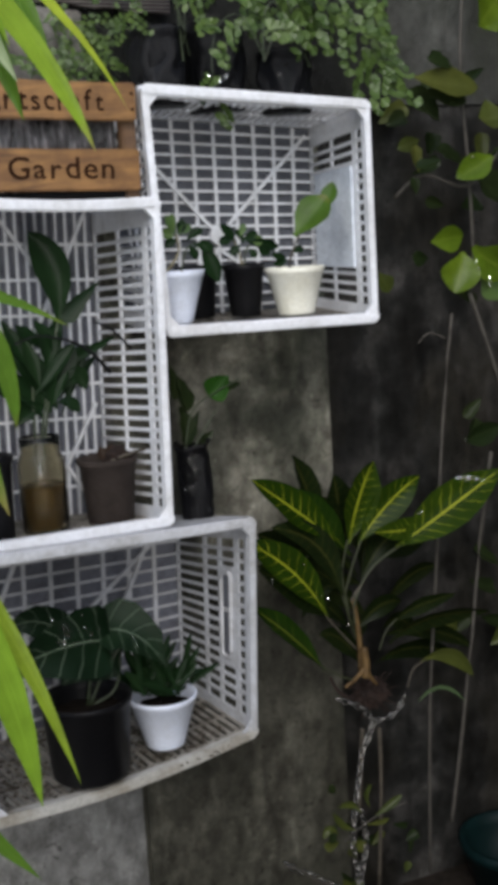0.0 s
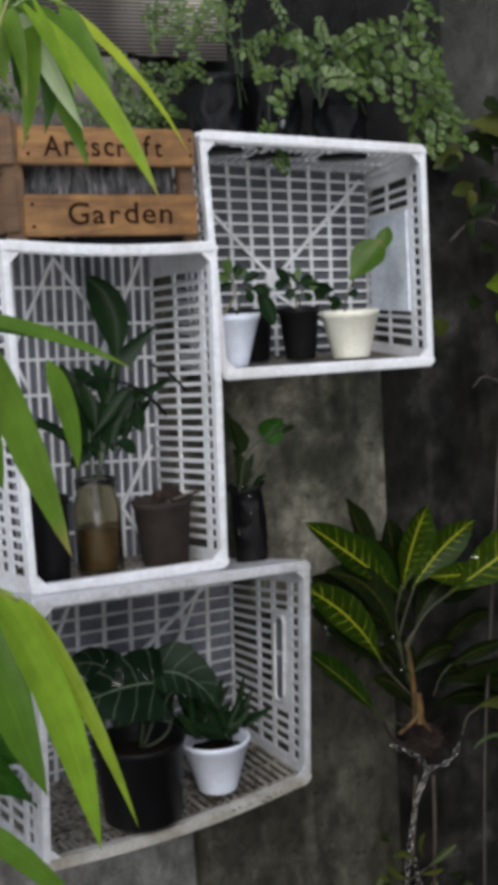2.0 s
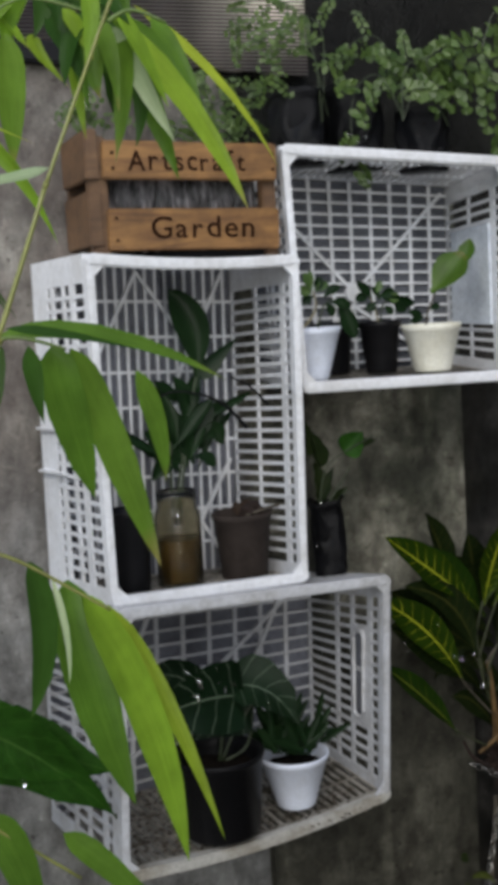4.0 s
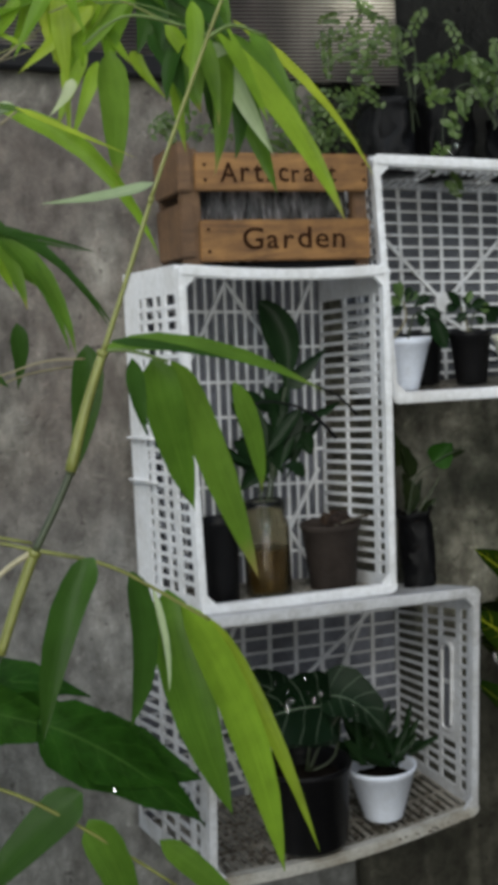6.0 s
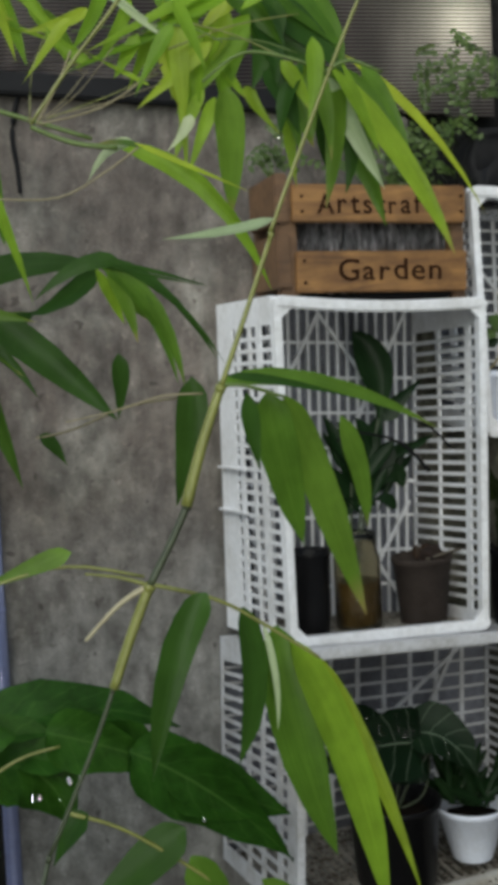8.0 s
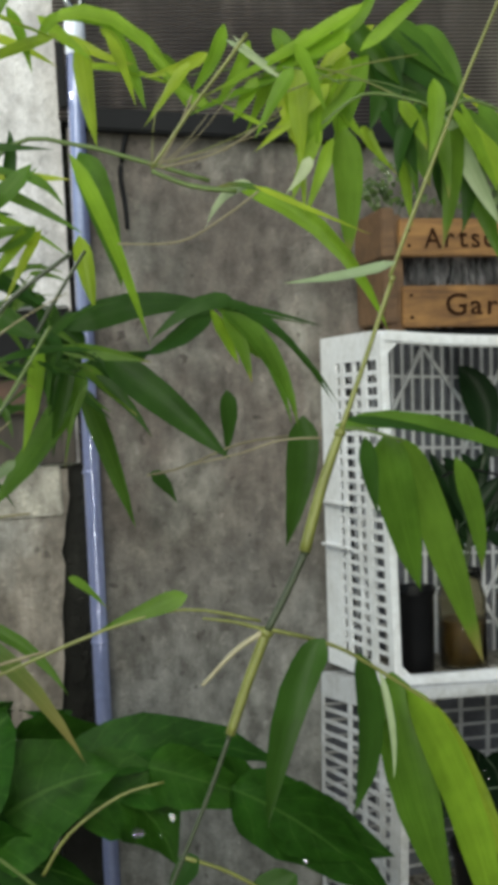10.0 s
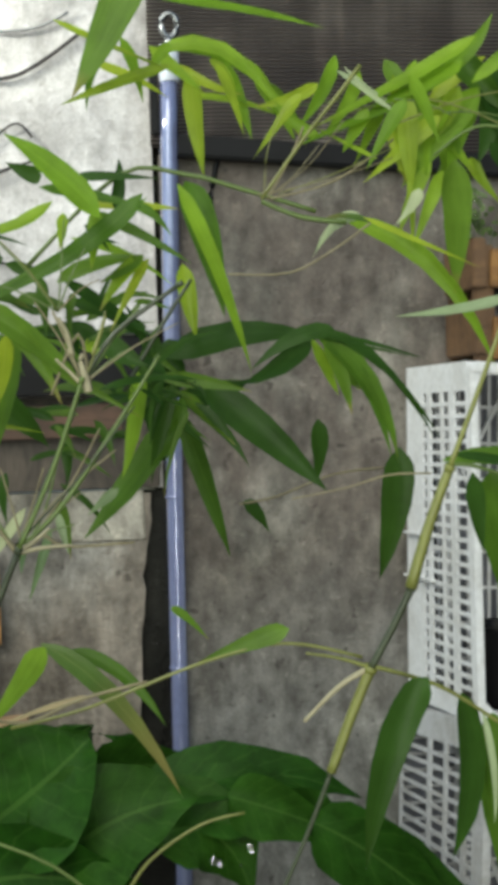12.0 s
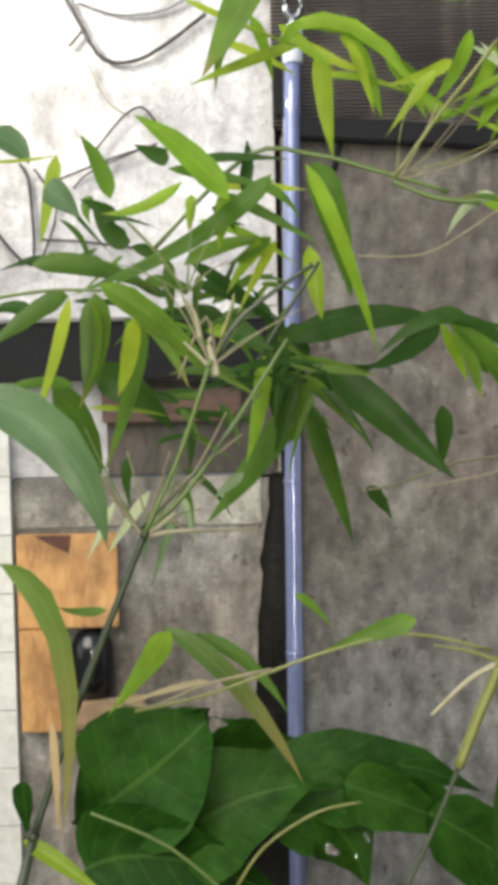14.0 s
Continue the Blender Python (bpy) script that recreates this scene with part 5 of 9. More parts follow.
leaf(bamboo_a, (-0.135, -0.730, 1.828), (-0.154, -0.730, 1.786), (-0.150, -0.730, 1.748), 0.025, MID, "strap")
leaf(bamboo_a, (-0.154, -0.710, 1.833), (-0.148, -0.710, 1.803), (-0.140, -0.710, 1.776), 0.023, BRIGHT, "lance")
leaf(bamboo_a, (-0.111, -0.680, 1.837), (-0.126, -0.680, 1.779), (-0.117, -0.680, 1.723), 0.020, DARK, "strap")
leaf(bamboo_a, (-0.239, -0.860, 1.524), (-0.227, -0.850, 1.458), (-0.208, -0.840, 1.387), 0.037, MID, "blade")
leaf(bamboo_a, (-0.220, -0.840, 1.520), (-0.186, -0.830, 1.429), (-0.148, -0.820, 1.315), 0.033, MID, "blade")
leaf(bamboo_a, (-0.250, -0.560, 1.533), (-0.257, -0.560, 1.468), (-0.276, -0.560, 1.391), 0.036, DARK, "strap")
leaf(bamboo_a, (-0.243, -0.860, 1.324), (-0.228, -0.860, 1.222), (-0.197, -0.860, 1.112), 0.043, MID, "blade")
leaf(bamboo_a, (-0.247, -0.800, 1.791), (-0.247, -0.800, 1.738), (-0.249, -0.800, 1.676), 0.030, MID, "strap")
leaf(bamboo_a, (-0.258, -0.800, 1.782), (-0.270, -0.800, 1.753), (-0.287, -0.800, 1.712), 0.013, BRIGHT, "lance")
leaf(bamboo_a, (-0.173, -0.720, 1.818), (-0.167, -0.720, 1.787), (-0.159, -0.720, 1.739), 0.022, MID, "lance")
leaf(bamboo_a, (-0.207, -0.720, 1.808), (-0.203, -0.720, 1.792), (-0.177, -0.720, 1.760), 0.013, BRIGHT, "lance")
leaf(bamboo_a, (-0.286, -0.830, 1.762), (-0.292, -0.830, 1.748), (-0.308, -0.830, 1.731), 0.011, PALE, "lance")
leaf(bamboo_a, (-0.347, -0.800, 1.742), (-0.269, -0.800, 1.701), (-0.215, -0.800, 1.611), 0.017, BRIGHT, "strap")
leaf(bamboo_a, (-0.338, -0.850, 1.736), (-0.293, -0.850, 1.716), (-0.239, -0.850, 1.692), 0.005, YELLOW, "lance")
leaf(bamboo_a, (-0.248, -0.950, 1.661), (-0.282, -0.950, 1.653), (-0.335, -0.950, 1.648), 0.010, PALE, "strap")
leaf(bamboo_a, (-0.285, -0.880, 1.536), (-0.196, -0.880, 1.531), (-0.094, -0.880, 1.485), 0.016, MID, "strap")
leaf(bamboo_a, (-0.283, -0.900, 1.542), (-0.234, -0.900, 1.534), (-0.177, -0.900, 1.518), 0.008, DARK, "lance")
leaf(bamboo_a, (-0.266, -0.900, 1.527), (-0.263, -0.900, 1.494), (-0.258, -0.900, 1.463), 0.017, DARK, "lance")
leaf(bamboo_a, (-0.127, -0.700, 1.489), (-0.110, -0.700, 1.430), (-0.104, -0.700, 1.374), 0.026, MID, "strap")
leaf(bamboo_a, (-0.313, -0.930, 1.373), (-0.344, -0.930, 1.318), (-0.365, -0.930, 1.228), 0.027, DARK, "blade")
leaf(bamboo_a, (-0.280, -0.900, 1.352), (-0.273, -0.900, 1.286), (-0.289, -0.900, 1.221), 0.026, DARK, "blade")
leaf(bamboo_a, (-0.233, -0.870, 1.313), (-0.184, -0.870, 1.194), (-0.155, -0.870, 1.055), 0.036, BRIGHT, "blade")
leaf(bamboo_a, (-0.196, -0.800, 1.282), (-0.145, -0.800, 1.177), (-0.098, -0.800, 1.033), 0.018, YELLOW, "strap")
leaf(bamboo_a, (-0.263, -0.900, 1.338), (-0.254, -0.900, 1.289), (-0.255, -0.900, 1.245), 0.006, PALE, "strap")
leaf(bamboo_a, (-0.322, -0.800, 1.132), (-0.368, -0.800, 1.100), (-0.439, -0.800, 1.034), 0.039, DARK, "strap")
leaf(bamboo_a, (-0.319, -0.800, 1.105), (-0.294, -0.800, 1.048), (-0.274, -0.800, 0.950), 0.039, MID, "strap")
leaf(bamboo_a, (-0.254, -0.800, 1.074), (-0.208, -0.800, 1.026), (-0.145, -0.800, 0.945), 0.024, MID, "strap")
leaf(bamboo_a, (-0.409, -0.800, 1.158), (-0.425, -0.800, 1.142), (-0.442, -0.800, 1.114), 0.024, DARK, "lance")
rod(bamboo_a, "branch", [(-0.424, -0.800, 1.160), (-0.380, -0.800, 1.140), (-0.322, -0.800, 1.097), (-0.241, -0.800, 1.027)], 0.0020, 0.0015, STEM_PALE)
leaf(bamboo_a, (-0.250, -0.780, 1.875), (-0.223, -0.780, 1.894), (-0.204, -0.780, 1.924), 0.016, BRIGHT, "lance")
leaf(bamboo_a, (-0.230, -0.800, 1.857), (-0.193, -0.800, 1.887), (-0.157, -0.800, 1.918), 0.013, BRIGHT, "strap")
leaf(bamboo_a, (-0.304, -0.820, 1.829), (-0.328, -0.820, 1.846), (-0.347, -0.820, 1.861), 0.005, PALE, "lance")
leaf(bamboo_a, (-0.315, -0.800, 1.793), (-0.341, -0.800, 1.806), (-0.372, -0.800, 1.823), 0.005, BRIGHT, "lance")
rod(bamboo_a, "branch", [(-0.337, -0.850, 1.859), (-0.356, -0.850, 1.835), (-0.386, -0.850, 1.799), (-0.421, -0.850, 1.752)], 0.0018, 0.0014, STEM_PALE)
rod(bamboo_a, "branch", [(-0.385, -0.850, 1.810), (-0.396, -0.850, 1.786), (-0.416, -0.850, 1.752)], 0.0009, 0.0009, TWIG)
rod(bamboo_a, "branch", [(-0.311, -0.850, 1.799), (-0.360, -0.850, 1.766), (-0.414, -0.850, 1.752)], 0.0009, 0.0009, TWIG)
rod(bamboo_a, "branch", [(-0.421, -0.850, 1.750), (-0.389, -0.850, 1.737), (-0.352, -0.850, 1.732)], 0.0018, 0.0023, STEM)
rod(bamboo_a, "branch", [(-0.454, -0.900, 1.687), (-0.406, -0.900, 1.687), (-0.370, -0.900, 1.705), (-0.342, -0.900, 1.724)], 0.0007, 0.0009, TWIG)
rod(bamboo_a, "branch", [(-0.632, -0.900, 1.344), (-0.571, -0.900, 1.357), (-0.487, -0.900, 1.386), (-0.420, -0.900, 1.399), (-0.358, -0.900, 1.385)], 0.0013, 0.0013, STEM_PALE)
leaf(bamboo_a, (-0.415, -0.900, 1.410), (-0.447, -0.900, 1.401), (-0.494, -0.900, 1.384), 0.016, MID, "lance")
leaf(bamboo_a, (-0.507, -0.900, 1.431), (-0.494, -0.900, 1.422), (-0.477, -0.900, 1.403), 0.008, MID, "lance")
leaf(bamboo_a, (-0.340, -0.700, 1.644), (-0.288, -0.700, 1.610), (-0.240, -0.700, 1.546), 0.010, DARK, "strap")
leaf(bamboo_a, (-0.337, -0.700, 1.648), (-0.297, -0.700, 1.637), (-0.253, -0.700, 1.623), 0.005, DARK, "strap")
leaf(bamboo_a, (-0.337, -0.700, 1.648), (-0.374, -0.700, 1.648), (-0.420, -0.700, 1.617), 0.017, DARK, "strap")
leaf(bamboo_a, (-0.345, -0.700, 1.644), (-0.303, -0.700, 1.598), (-0.282, -0.700, 1.526), 0.016, MID, "strap")
leaf(bamboo_a, (-0.350, -0.700, 1.645), (-0.335, -0.700, 1.613), (-0.325, -0.700, 1.572), 0.016, MID, "strap")
leaf(bamboo_a, (-0.226, -0.800, 1.897), (-0.287, -0.800, 1.861), (-0.376, -0.800, 1.817), 0.015, BRIGHT, "strap")
leaf(bamboo_a, (-0.239, -0.800, 1.876), (-0.273, -0.800, 1.854), (-0.327, -0.800, 1.836), 0.019, BRIGHT, "strap")
leaf(bamboo_a, (-0.348, -0.800, 1.868), (-0.322, -0.800, 1.852), (-0.299, -0.800, 1.835), 0.006, PALE, "strap")
leaf(bamboo_a, (-0.322, -0.800, 1.836), (-0.333, -0.800, 1.817), (-0.345, -0.800, 1.798), 0.014, BRIGHT, "strap")
leaf(bamboo_a, (-0.297, -0.790, 1.838), (-0.292, -0.790, 1.809), (-0.286, -0.790, 1.772), 0.022, YELLOW, "strap")
leaf(bamboo_a, (-0.245, -0.780, 1.852), (-0.269, -0.780, 1.815), (-0.288, -0.780, 1.774), 0.026, BRIGHT, "strap")
leaf(bamboo_a, (-0.265, -0.790, 1.791), (-0.283, -0.790, 1.760), (-0.295, -0.790, 1.729), 0.012, BRIGHT, "strap")
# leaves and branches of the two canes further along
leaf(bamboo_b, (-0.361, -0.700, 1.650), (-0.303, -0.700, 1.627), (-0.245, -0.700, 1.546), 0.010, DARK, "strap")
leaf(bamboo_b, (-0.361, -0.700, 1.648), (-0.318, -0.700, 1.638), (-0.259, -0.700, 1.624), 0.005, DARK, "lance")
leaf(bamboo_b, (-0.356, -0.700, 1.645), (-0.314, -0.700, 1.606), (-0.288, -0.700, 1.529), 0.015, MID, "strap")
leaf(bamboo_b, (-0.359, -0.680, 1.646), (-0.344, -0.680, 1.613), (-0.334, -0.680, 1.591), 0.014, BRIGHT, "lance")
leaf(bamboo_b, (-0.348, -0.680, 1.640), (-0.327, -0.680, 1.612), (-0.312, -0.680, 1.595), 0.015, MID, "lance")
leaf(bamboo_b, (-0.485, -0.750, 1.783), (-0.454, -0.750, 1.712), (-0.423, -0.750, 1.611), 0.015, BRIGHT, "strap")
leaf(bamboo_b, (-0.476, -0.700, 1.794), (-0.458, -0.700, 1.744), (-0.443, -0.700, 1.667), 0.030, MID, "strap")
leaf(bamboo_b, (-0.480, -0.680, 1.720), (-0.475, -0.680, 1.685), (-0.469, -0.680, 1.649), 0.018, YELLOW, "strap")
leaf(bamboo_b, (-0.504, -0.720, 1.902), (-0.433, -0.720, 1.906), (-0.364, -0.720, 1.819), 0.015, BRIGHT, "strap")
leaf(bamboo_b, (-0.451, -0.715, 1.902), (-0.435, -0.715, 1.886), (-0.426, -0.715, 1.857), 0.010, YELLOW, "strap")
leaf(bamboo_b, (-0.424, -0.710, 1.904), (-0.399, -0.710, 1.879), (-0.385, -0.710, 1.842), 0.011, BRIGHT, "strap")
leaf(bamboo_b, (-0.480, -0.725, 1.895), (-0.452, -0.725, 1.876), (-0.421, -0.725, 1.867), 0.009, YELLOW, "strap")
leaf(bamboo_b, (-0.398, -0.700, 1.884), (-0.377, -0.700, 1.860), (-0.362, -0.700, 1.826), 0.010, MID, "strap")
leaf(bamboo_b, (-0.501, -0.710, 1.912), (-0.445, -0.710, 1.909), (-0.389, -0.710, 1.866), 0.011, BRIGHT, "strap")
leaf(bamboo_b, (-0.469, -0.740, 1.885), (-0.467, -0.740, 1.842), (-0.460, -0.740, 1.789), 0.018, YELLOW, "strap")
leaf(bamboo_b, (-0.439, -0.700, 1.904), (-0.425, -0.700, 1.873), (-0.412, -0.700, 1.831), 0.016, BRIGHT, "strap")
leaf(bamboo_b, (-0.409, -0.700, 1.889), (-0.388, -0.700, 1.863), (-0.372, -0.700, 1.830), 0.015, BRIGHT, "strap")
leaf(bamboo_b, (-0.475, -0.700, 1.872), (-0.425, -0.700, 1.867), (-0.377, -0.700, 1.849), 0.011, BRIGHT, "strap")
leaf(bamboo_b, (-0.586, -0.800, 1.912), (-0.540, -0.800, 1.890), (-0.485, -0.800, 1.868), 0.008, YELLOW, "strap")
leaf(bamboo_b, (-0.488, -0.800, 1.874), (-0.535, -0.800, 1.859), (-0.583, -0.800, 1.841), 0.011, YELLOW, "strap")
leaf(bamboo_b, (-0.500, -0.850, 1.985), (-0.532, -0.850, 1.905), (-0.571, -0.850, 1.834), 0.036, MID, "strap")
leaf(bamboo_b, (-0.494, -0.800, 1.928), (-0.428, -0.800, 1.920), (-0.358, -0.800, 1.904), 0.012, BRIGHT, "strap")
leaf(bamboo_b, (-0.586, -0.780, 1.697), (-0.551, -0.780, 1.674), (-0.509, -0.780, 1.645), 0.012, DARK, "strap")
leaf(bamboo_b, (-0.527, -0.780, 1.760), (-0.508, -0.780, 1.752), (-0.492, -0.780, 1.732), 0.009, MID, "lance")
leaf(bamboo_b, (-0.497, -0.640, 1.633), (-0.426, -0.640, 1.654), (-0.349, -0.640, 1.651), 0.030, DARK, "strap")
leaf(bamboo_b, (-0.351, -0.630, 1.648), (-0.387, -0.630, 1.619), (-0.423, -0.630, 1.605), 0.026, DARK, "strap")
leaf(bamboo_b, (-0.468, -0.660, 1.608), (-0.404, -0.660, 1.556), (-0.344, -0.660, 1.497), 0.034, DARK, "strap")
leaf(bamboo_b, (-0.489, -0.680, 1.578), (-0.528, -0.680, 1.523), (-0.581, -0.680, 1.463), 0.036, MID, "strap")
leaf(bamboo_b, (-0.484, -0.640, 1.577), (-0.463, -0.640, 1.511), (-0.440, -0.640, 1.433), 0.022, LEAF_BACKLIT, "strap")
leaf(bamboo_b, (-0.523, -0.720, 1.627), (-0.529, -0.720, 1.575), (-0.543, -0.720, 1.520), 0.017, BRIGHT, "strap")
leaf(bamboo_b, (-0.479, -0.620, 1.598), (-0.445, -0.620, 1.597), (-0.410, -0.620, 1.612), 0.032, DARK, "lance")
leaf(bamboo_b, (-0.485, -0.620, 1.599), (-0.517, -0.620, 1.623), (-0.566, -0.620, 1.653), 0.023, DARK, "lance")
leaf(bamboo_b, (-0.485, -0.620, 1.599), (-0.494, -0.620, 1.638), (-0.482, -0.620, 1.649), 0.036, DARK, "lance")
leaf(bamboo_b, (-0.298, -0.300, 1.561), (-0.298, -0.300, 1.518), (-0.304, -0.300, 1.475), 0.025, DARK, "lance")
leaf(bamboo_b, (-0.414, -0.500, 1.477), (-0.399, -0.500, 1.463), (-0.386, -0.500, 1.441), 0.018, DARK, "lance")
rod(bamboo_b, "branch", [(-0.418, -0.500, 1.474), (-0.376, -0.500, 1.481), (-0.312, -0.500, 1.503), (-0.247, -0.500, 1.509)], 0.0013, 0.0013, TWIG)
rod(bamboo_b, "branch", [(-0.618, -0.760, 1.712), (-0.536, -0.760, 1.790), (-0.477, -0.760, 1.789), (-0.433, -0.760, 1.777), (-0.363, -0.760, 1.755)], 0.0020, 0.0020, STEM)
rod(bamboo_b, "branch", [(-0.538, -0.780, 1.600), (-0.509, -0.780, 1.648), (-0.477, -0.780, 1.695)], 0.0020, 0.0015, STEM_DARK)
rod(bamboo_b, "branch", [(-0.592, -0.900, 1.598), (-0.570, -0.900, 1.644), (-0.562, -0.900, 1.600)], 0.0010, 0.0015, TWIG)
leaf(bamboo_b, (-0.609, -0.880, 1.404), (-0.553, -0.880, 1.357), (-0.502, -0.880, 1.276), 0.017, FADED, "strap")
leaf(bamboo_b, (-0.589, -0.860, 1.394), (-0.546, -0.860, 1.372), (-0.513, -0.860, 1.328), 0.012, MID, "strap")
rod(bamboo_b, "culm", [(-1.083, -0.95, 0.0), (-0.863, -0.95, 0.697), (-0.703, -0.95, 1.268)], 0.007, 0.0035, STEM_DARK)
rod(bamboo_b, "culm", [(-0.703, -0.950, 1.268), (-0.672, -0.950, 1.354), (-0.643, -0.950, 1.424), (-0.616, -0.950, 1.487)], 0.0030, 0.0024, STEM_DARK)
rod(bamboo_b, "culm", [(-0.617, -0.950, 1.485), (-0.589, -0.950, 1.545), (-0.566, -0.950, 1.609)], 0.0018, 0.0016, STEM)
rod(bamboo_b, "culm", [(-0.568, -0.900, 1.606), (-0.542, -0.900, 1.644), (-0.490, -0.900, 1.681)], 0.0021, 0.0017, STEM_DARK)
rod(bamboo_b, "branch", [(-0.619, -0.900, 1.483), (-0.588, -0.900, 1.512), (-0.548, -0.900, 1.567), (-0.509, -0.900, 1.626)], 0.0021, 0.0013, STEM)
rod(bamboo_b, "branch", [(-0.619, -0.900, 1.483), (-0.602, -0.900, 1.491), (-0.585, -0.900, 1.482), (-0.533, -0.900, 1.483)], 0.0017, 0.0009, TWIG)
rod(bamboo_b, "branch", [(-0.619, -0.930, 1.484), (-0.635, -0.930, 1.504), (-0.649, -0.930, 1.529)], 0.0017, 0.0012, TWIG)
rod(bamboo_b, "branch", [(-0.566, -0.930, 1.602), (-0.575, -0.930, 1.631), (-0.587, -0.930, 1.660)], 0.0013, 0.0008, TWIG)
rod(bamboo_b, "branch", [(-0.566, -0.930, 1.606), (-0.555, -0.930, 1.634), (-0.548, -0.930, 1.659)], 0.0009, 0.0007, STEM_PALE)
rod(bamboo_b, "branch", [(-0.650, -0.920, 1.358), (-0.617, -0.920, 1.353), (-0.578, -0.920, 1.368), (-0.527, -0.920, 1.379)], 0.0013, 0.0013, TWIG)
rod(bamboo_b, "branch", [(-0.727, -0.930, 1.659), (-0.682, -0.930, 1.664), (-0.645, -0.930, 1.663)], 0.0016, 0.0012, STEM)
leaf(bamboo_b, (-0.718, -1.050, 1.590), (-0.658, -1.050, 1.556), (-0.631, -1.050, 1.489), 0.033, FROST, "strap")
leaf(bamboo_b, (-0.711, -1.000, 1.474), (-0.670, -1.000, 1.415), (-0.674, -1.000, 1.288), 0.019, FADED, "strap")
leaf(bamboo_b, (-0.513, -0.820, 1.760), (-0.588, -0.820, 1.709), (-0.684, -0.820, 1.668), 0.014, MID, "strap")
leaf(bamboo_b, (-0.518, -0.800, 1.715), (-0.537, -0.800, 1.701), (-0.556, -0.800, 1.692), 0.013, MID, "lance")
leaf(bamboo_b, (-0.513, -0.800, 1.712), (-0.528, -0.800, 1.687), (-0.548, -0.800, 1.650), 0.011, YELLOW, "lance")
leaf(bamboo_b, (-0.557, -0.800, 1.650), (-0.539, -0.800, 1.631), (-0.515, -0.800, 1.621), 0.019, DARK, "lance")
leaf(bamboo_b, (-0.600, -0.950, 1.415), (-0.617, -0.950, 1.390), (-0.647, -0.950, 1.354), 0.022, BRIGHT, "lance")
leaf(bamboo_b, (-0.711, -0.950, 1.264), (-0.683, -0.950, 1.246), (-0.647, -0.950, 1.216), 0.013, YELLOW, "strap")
leaf(bamboo_b, (-0.645, -0.950, 1.432), (-0.665, -0.950, 1.431), (-0.681, -0.950, 1.435), 0.007, MID, "lance")
rod(bamboo_b, "twig", [(-0.627, -0.835, 1.469), (-0.605, -0.835, 1.505), (-0.591, -0.835, 1.557)], 0.0011, 0.0007, STEM)
rod(bamboo_b, "twig", [(-0.618, -0.874, 1.480), (-0.583, -0.874, 1.525), (-0.557, -0.874, 1.571)], 0.0011, 0.0007, TWIG)
rod(bamboo_b, "twig", [(-0.628, -0.882, 1.478), (-0.591, -0.882, 1.518), (-0.545, -0.882, 1.554)], 0.0011, 0.0007, TWIG)
rod(bamboo_b, "twig", [(-0.623, -0.900, 1.476), (-0.610, -0.900, 1.513), (-0.600, -0.900, 1.543)], 0.0010, 0.0006, TWIG)
rod(bamboo_b, "twig", [(-0.618, -0.923, 1.480), (-0.598, -0.923, 1.533), (-0.573, -0.923, 1.585)], 0.0010, 0.0006, STEM_DARK)
rod(bamboo_b, "twig", [(-0.623, -0.919, 1.485), (-0.574, -0.919, 1.534), (-0.529, -0.919, 1.588)], 0.0010, 0.0006, STEM_DARK)
rod(bamboo_b, "twig", [(-0.616, -0.913, 1.479), (-0.621, -0.913, 1.505), (-0.631, -0.913, 1.544)], 0.0010, 0.0006, TWIG)
rod(bamboo_b, "twig", [(-0.625, -0.848, 1.467), (-0.651, -0.848, 1.516), (-0.671, -0.848, 1.560)], 0.0011, 0.0007, STEM)
leaf(bamboo_b, (-0.609, -0.727, 1.478), (-0.620, -0.727, 1.445), (-0.631, -0.727, 1.412), 0.009, FROST, "lance")
leaf(bamboo_b, (-0.545, -0.833, 1.521), (-0.558, -0.833, 1.510), (-0.571, -0.833, 1.499), 0.009, FROST, "lance")
leaf(bamboo_b, (-0.592, -0.883, 1.507), (-0.588, -0.883, 1.490), (-0.584, -0.883, 1.473), 0.007, PALE, "lance")
leaf(bamboo_b, (-0.631, -0.728, 1.498), (-0.652, -0.728, 1.469), (-0.672, -0.728, 1.440), 0.010, PALE, "lance")
leaf(bamboo_b, (-0.644, -0.885, 1.505), (-0.656, -0.885, 1.481), (-0.668, -0.885, 1.458), 0.006, PALE, "lance")
leaf(bamboo_b, (-0.634, -0.730, 1.478), (-0.635, -0.730, 1.457), (-0.637, -0.730, 1.437), 0.008, FROST, "lance")
rod(bamboo_b, "twig", [(-0.406, -0.809, 1.763), (-0.375, -0.809, 1.787), (-0.345, -0.809, 1.823)], 0.0005, 0.0004, TWIG)
rod(bamboo_b, "twig", [(-0.410, -0.872, 1.752), (-0.363, -0.872, 1.768), (-0.318, -0.872, 1.787)], 0.0005, 0.0004, STEM_PALE)
rod(bamboo_b, "twig", [(-0.424, -0.849, 1.756), (-0.368, -0.849, 1.766), (-0.312, -0.849, 1.784)], 0.0005, 0.0004, TWIG)
rod(bamboo_b, "twig", [(-0.424, -0.897, 1.748), (-0.420, -0.897, 1.783), (-0.407, -0.897, 1.813)], 0.0005, 0.0003, STEM_PALE)
rod(bamboo_b, "twig", [(-0.412, -0.841, 1.757), (-0.392, -0.841, 1.773), (-0.371, -0.841, 1.797)], 0.0005, 0.0004, TWIG)
rod(bamboo_b, "twig", [(-0.275, -0.761, 1.848), (-0.325, -0.761, 1.853), (-0.375, -0.761, 1.848)], 0.0009, 0.0005, STEM)
rod(bamboo_b, "twig", [(-0.254, -0.781, 1.839), (-0.222, -0.781, 1.835), (-0.190, -0.781, 1.822)], 0.0009, 0.0005, STEM)
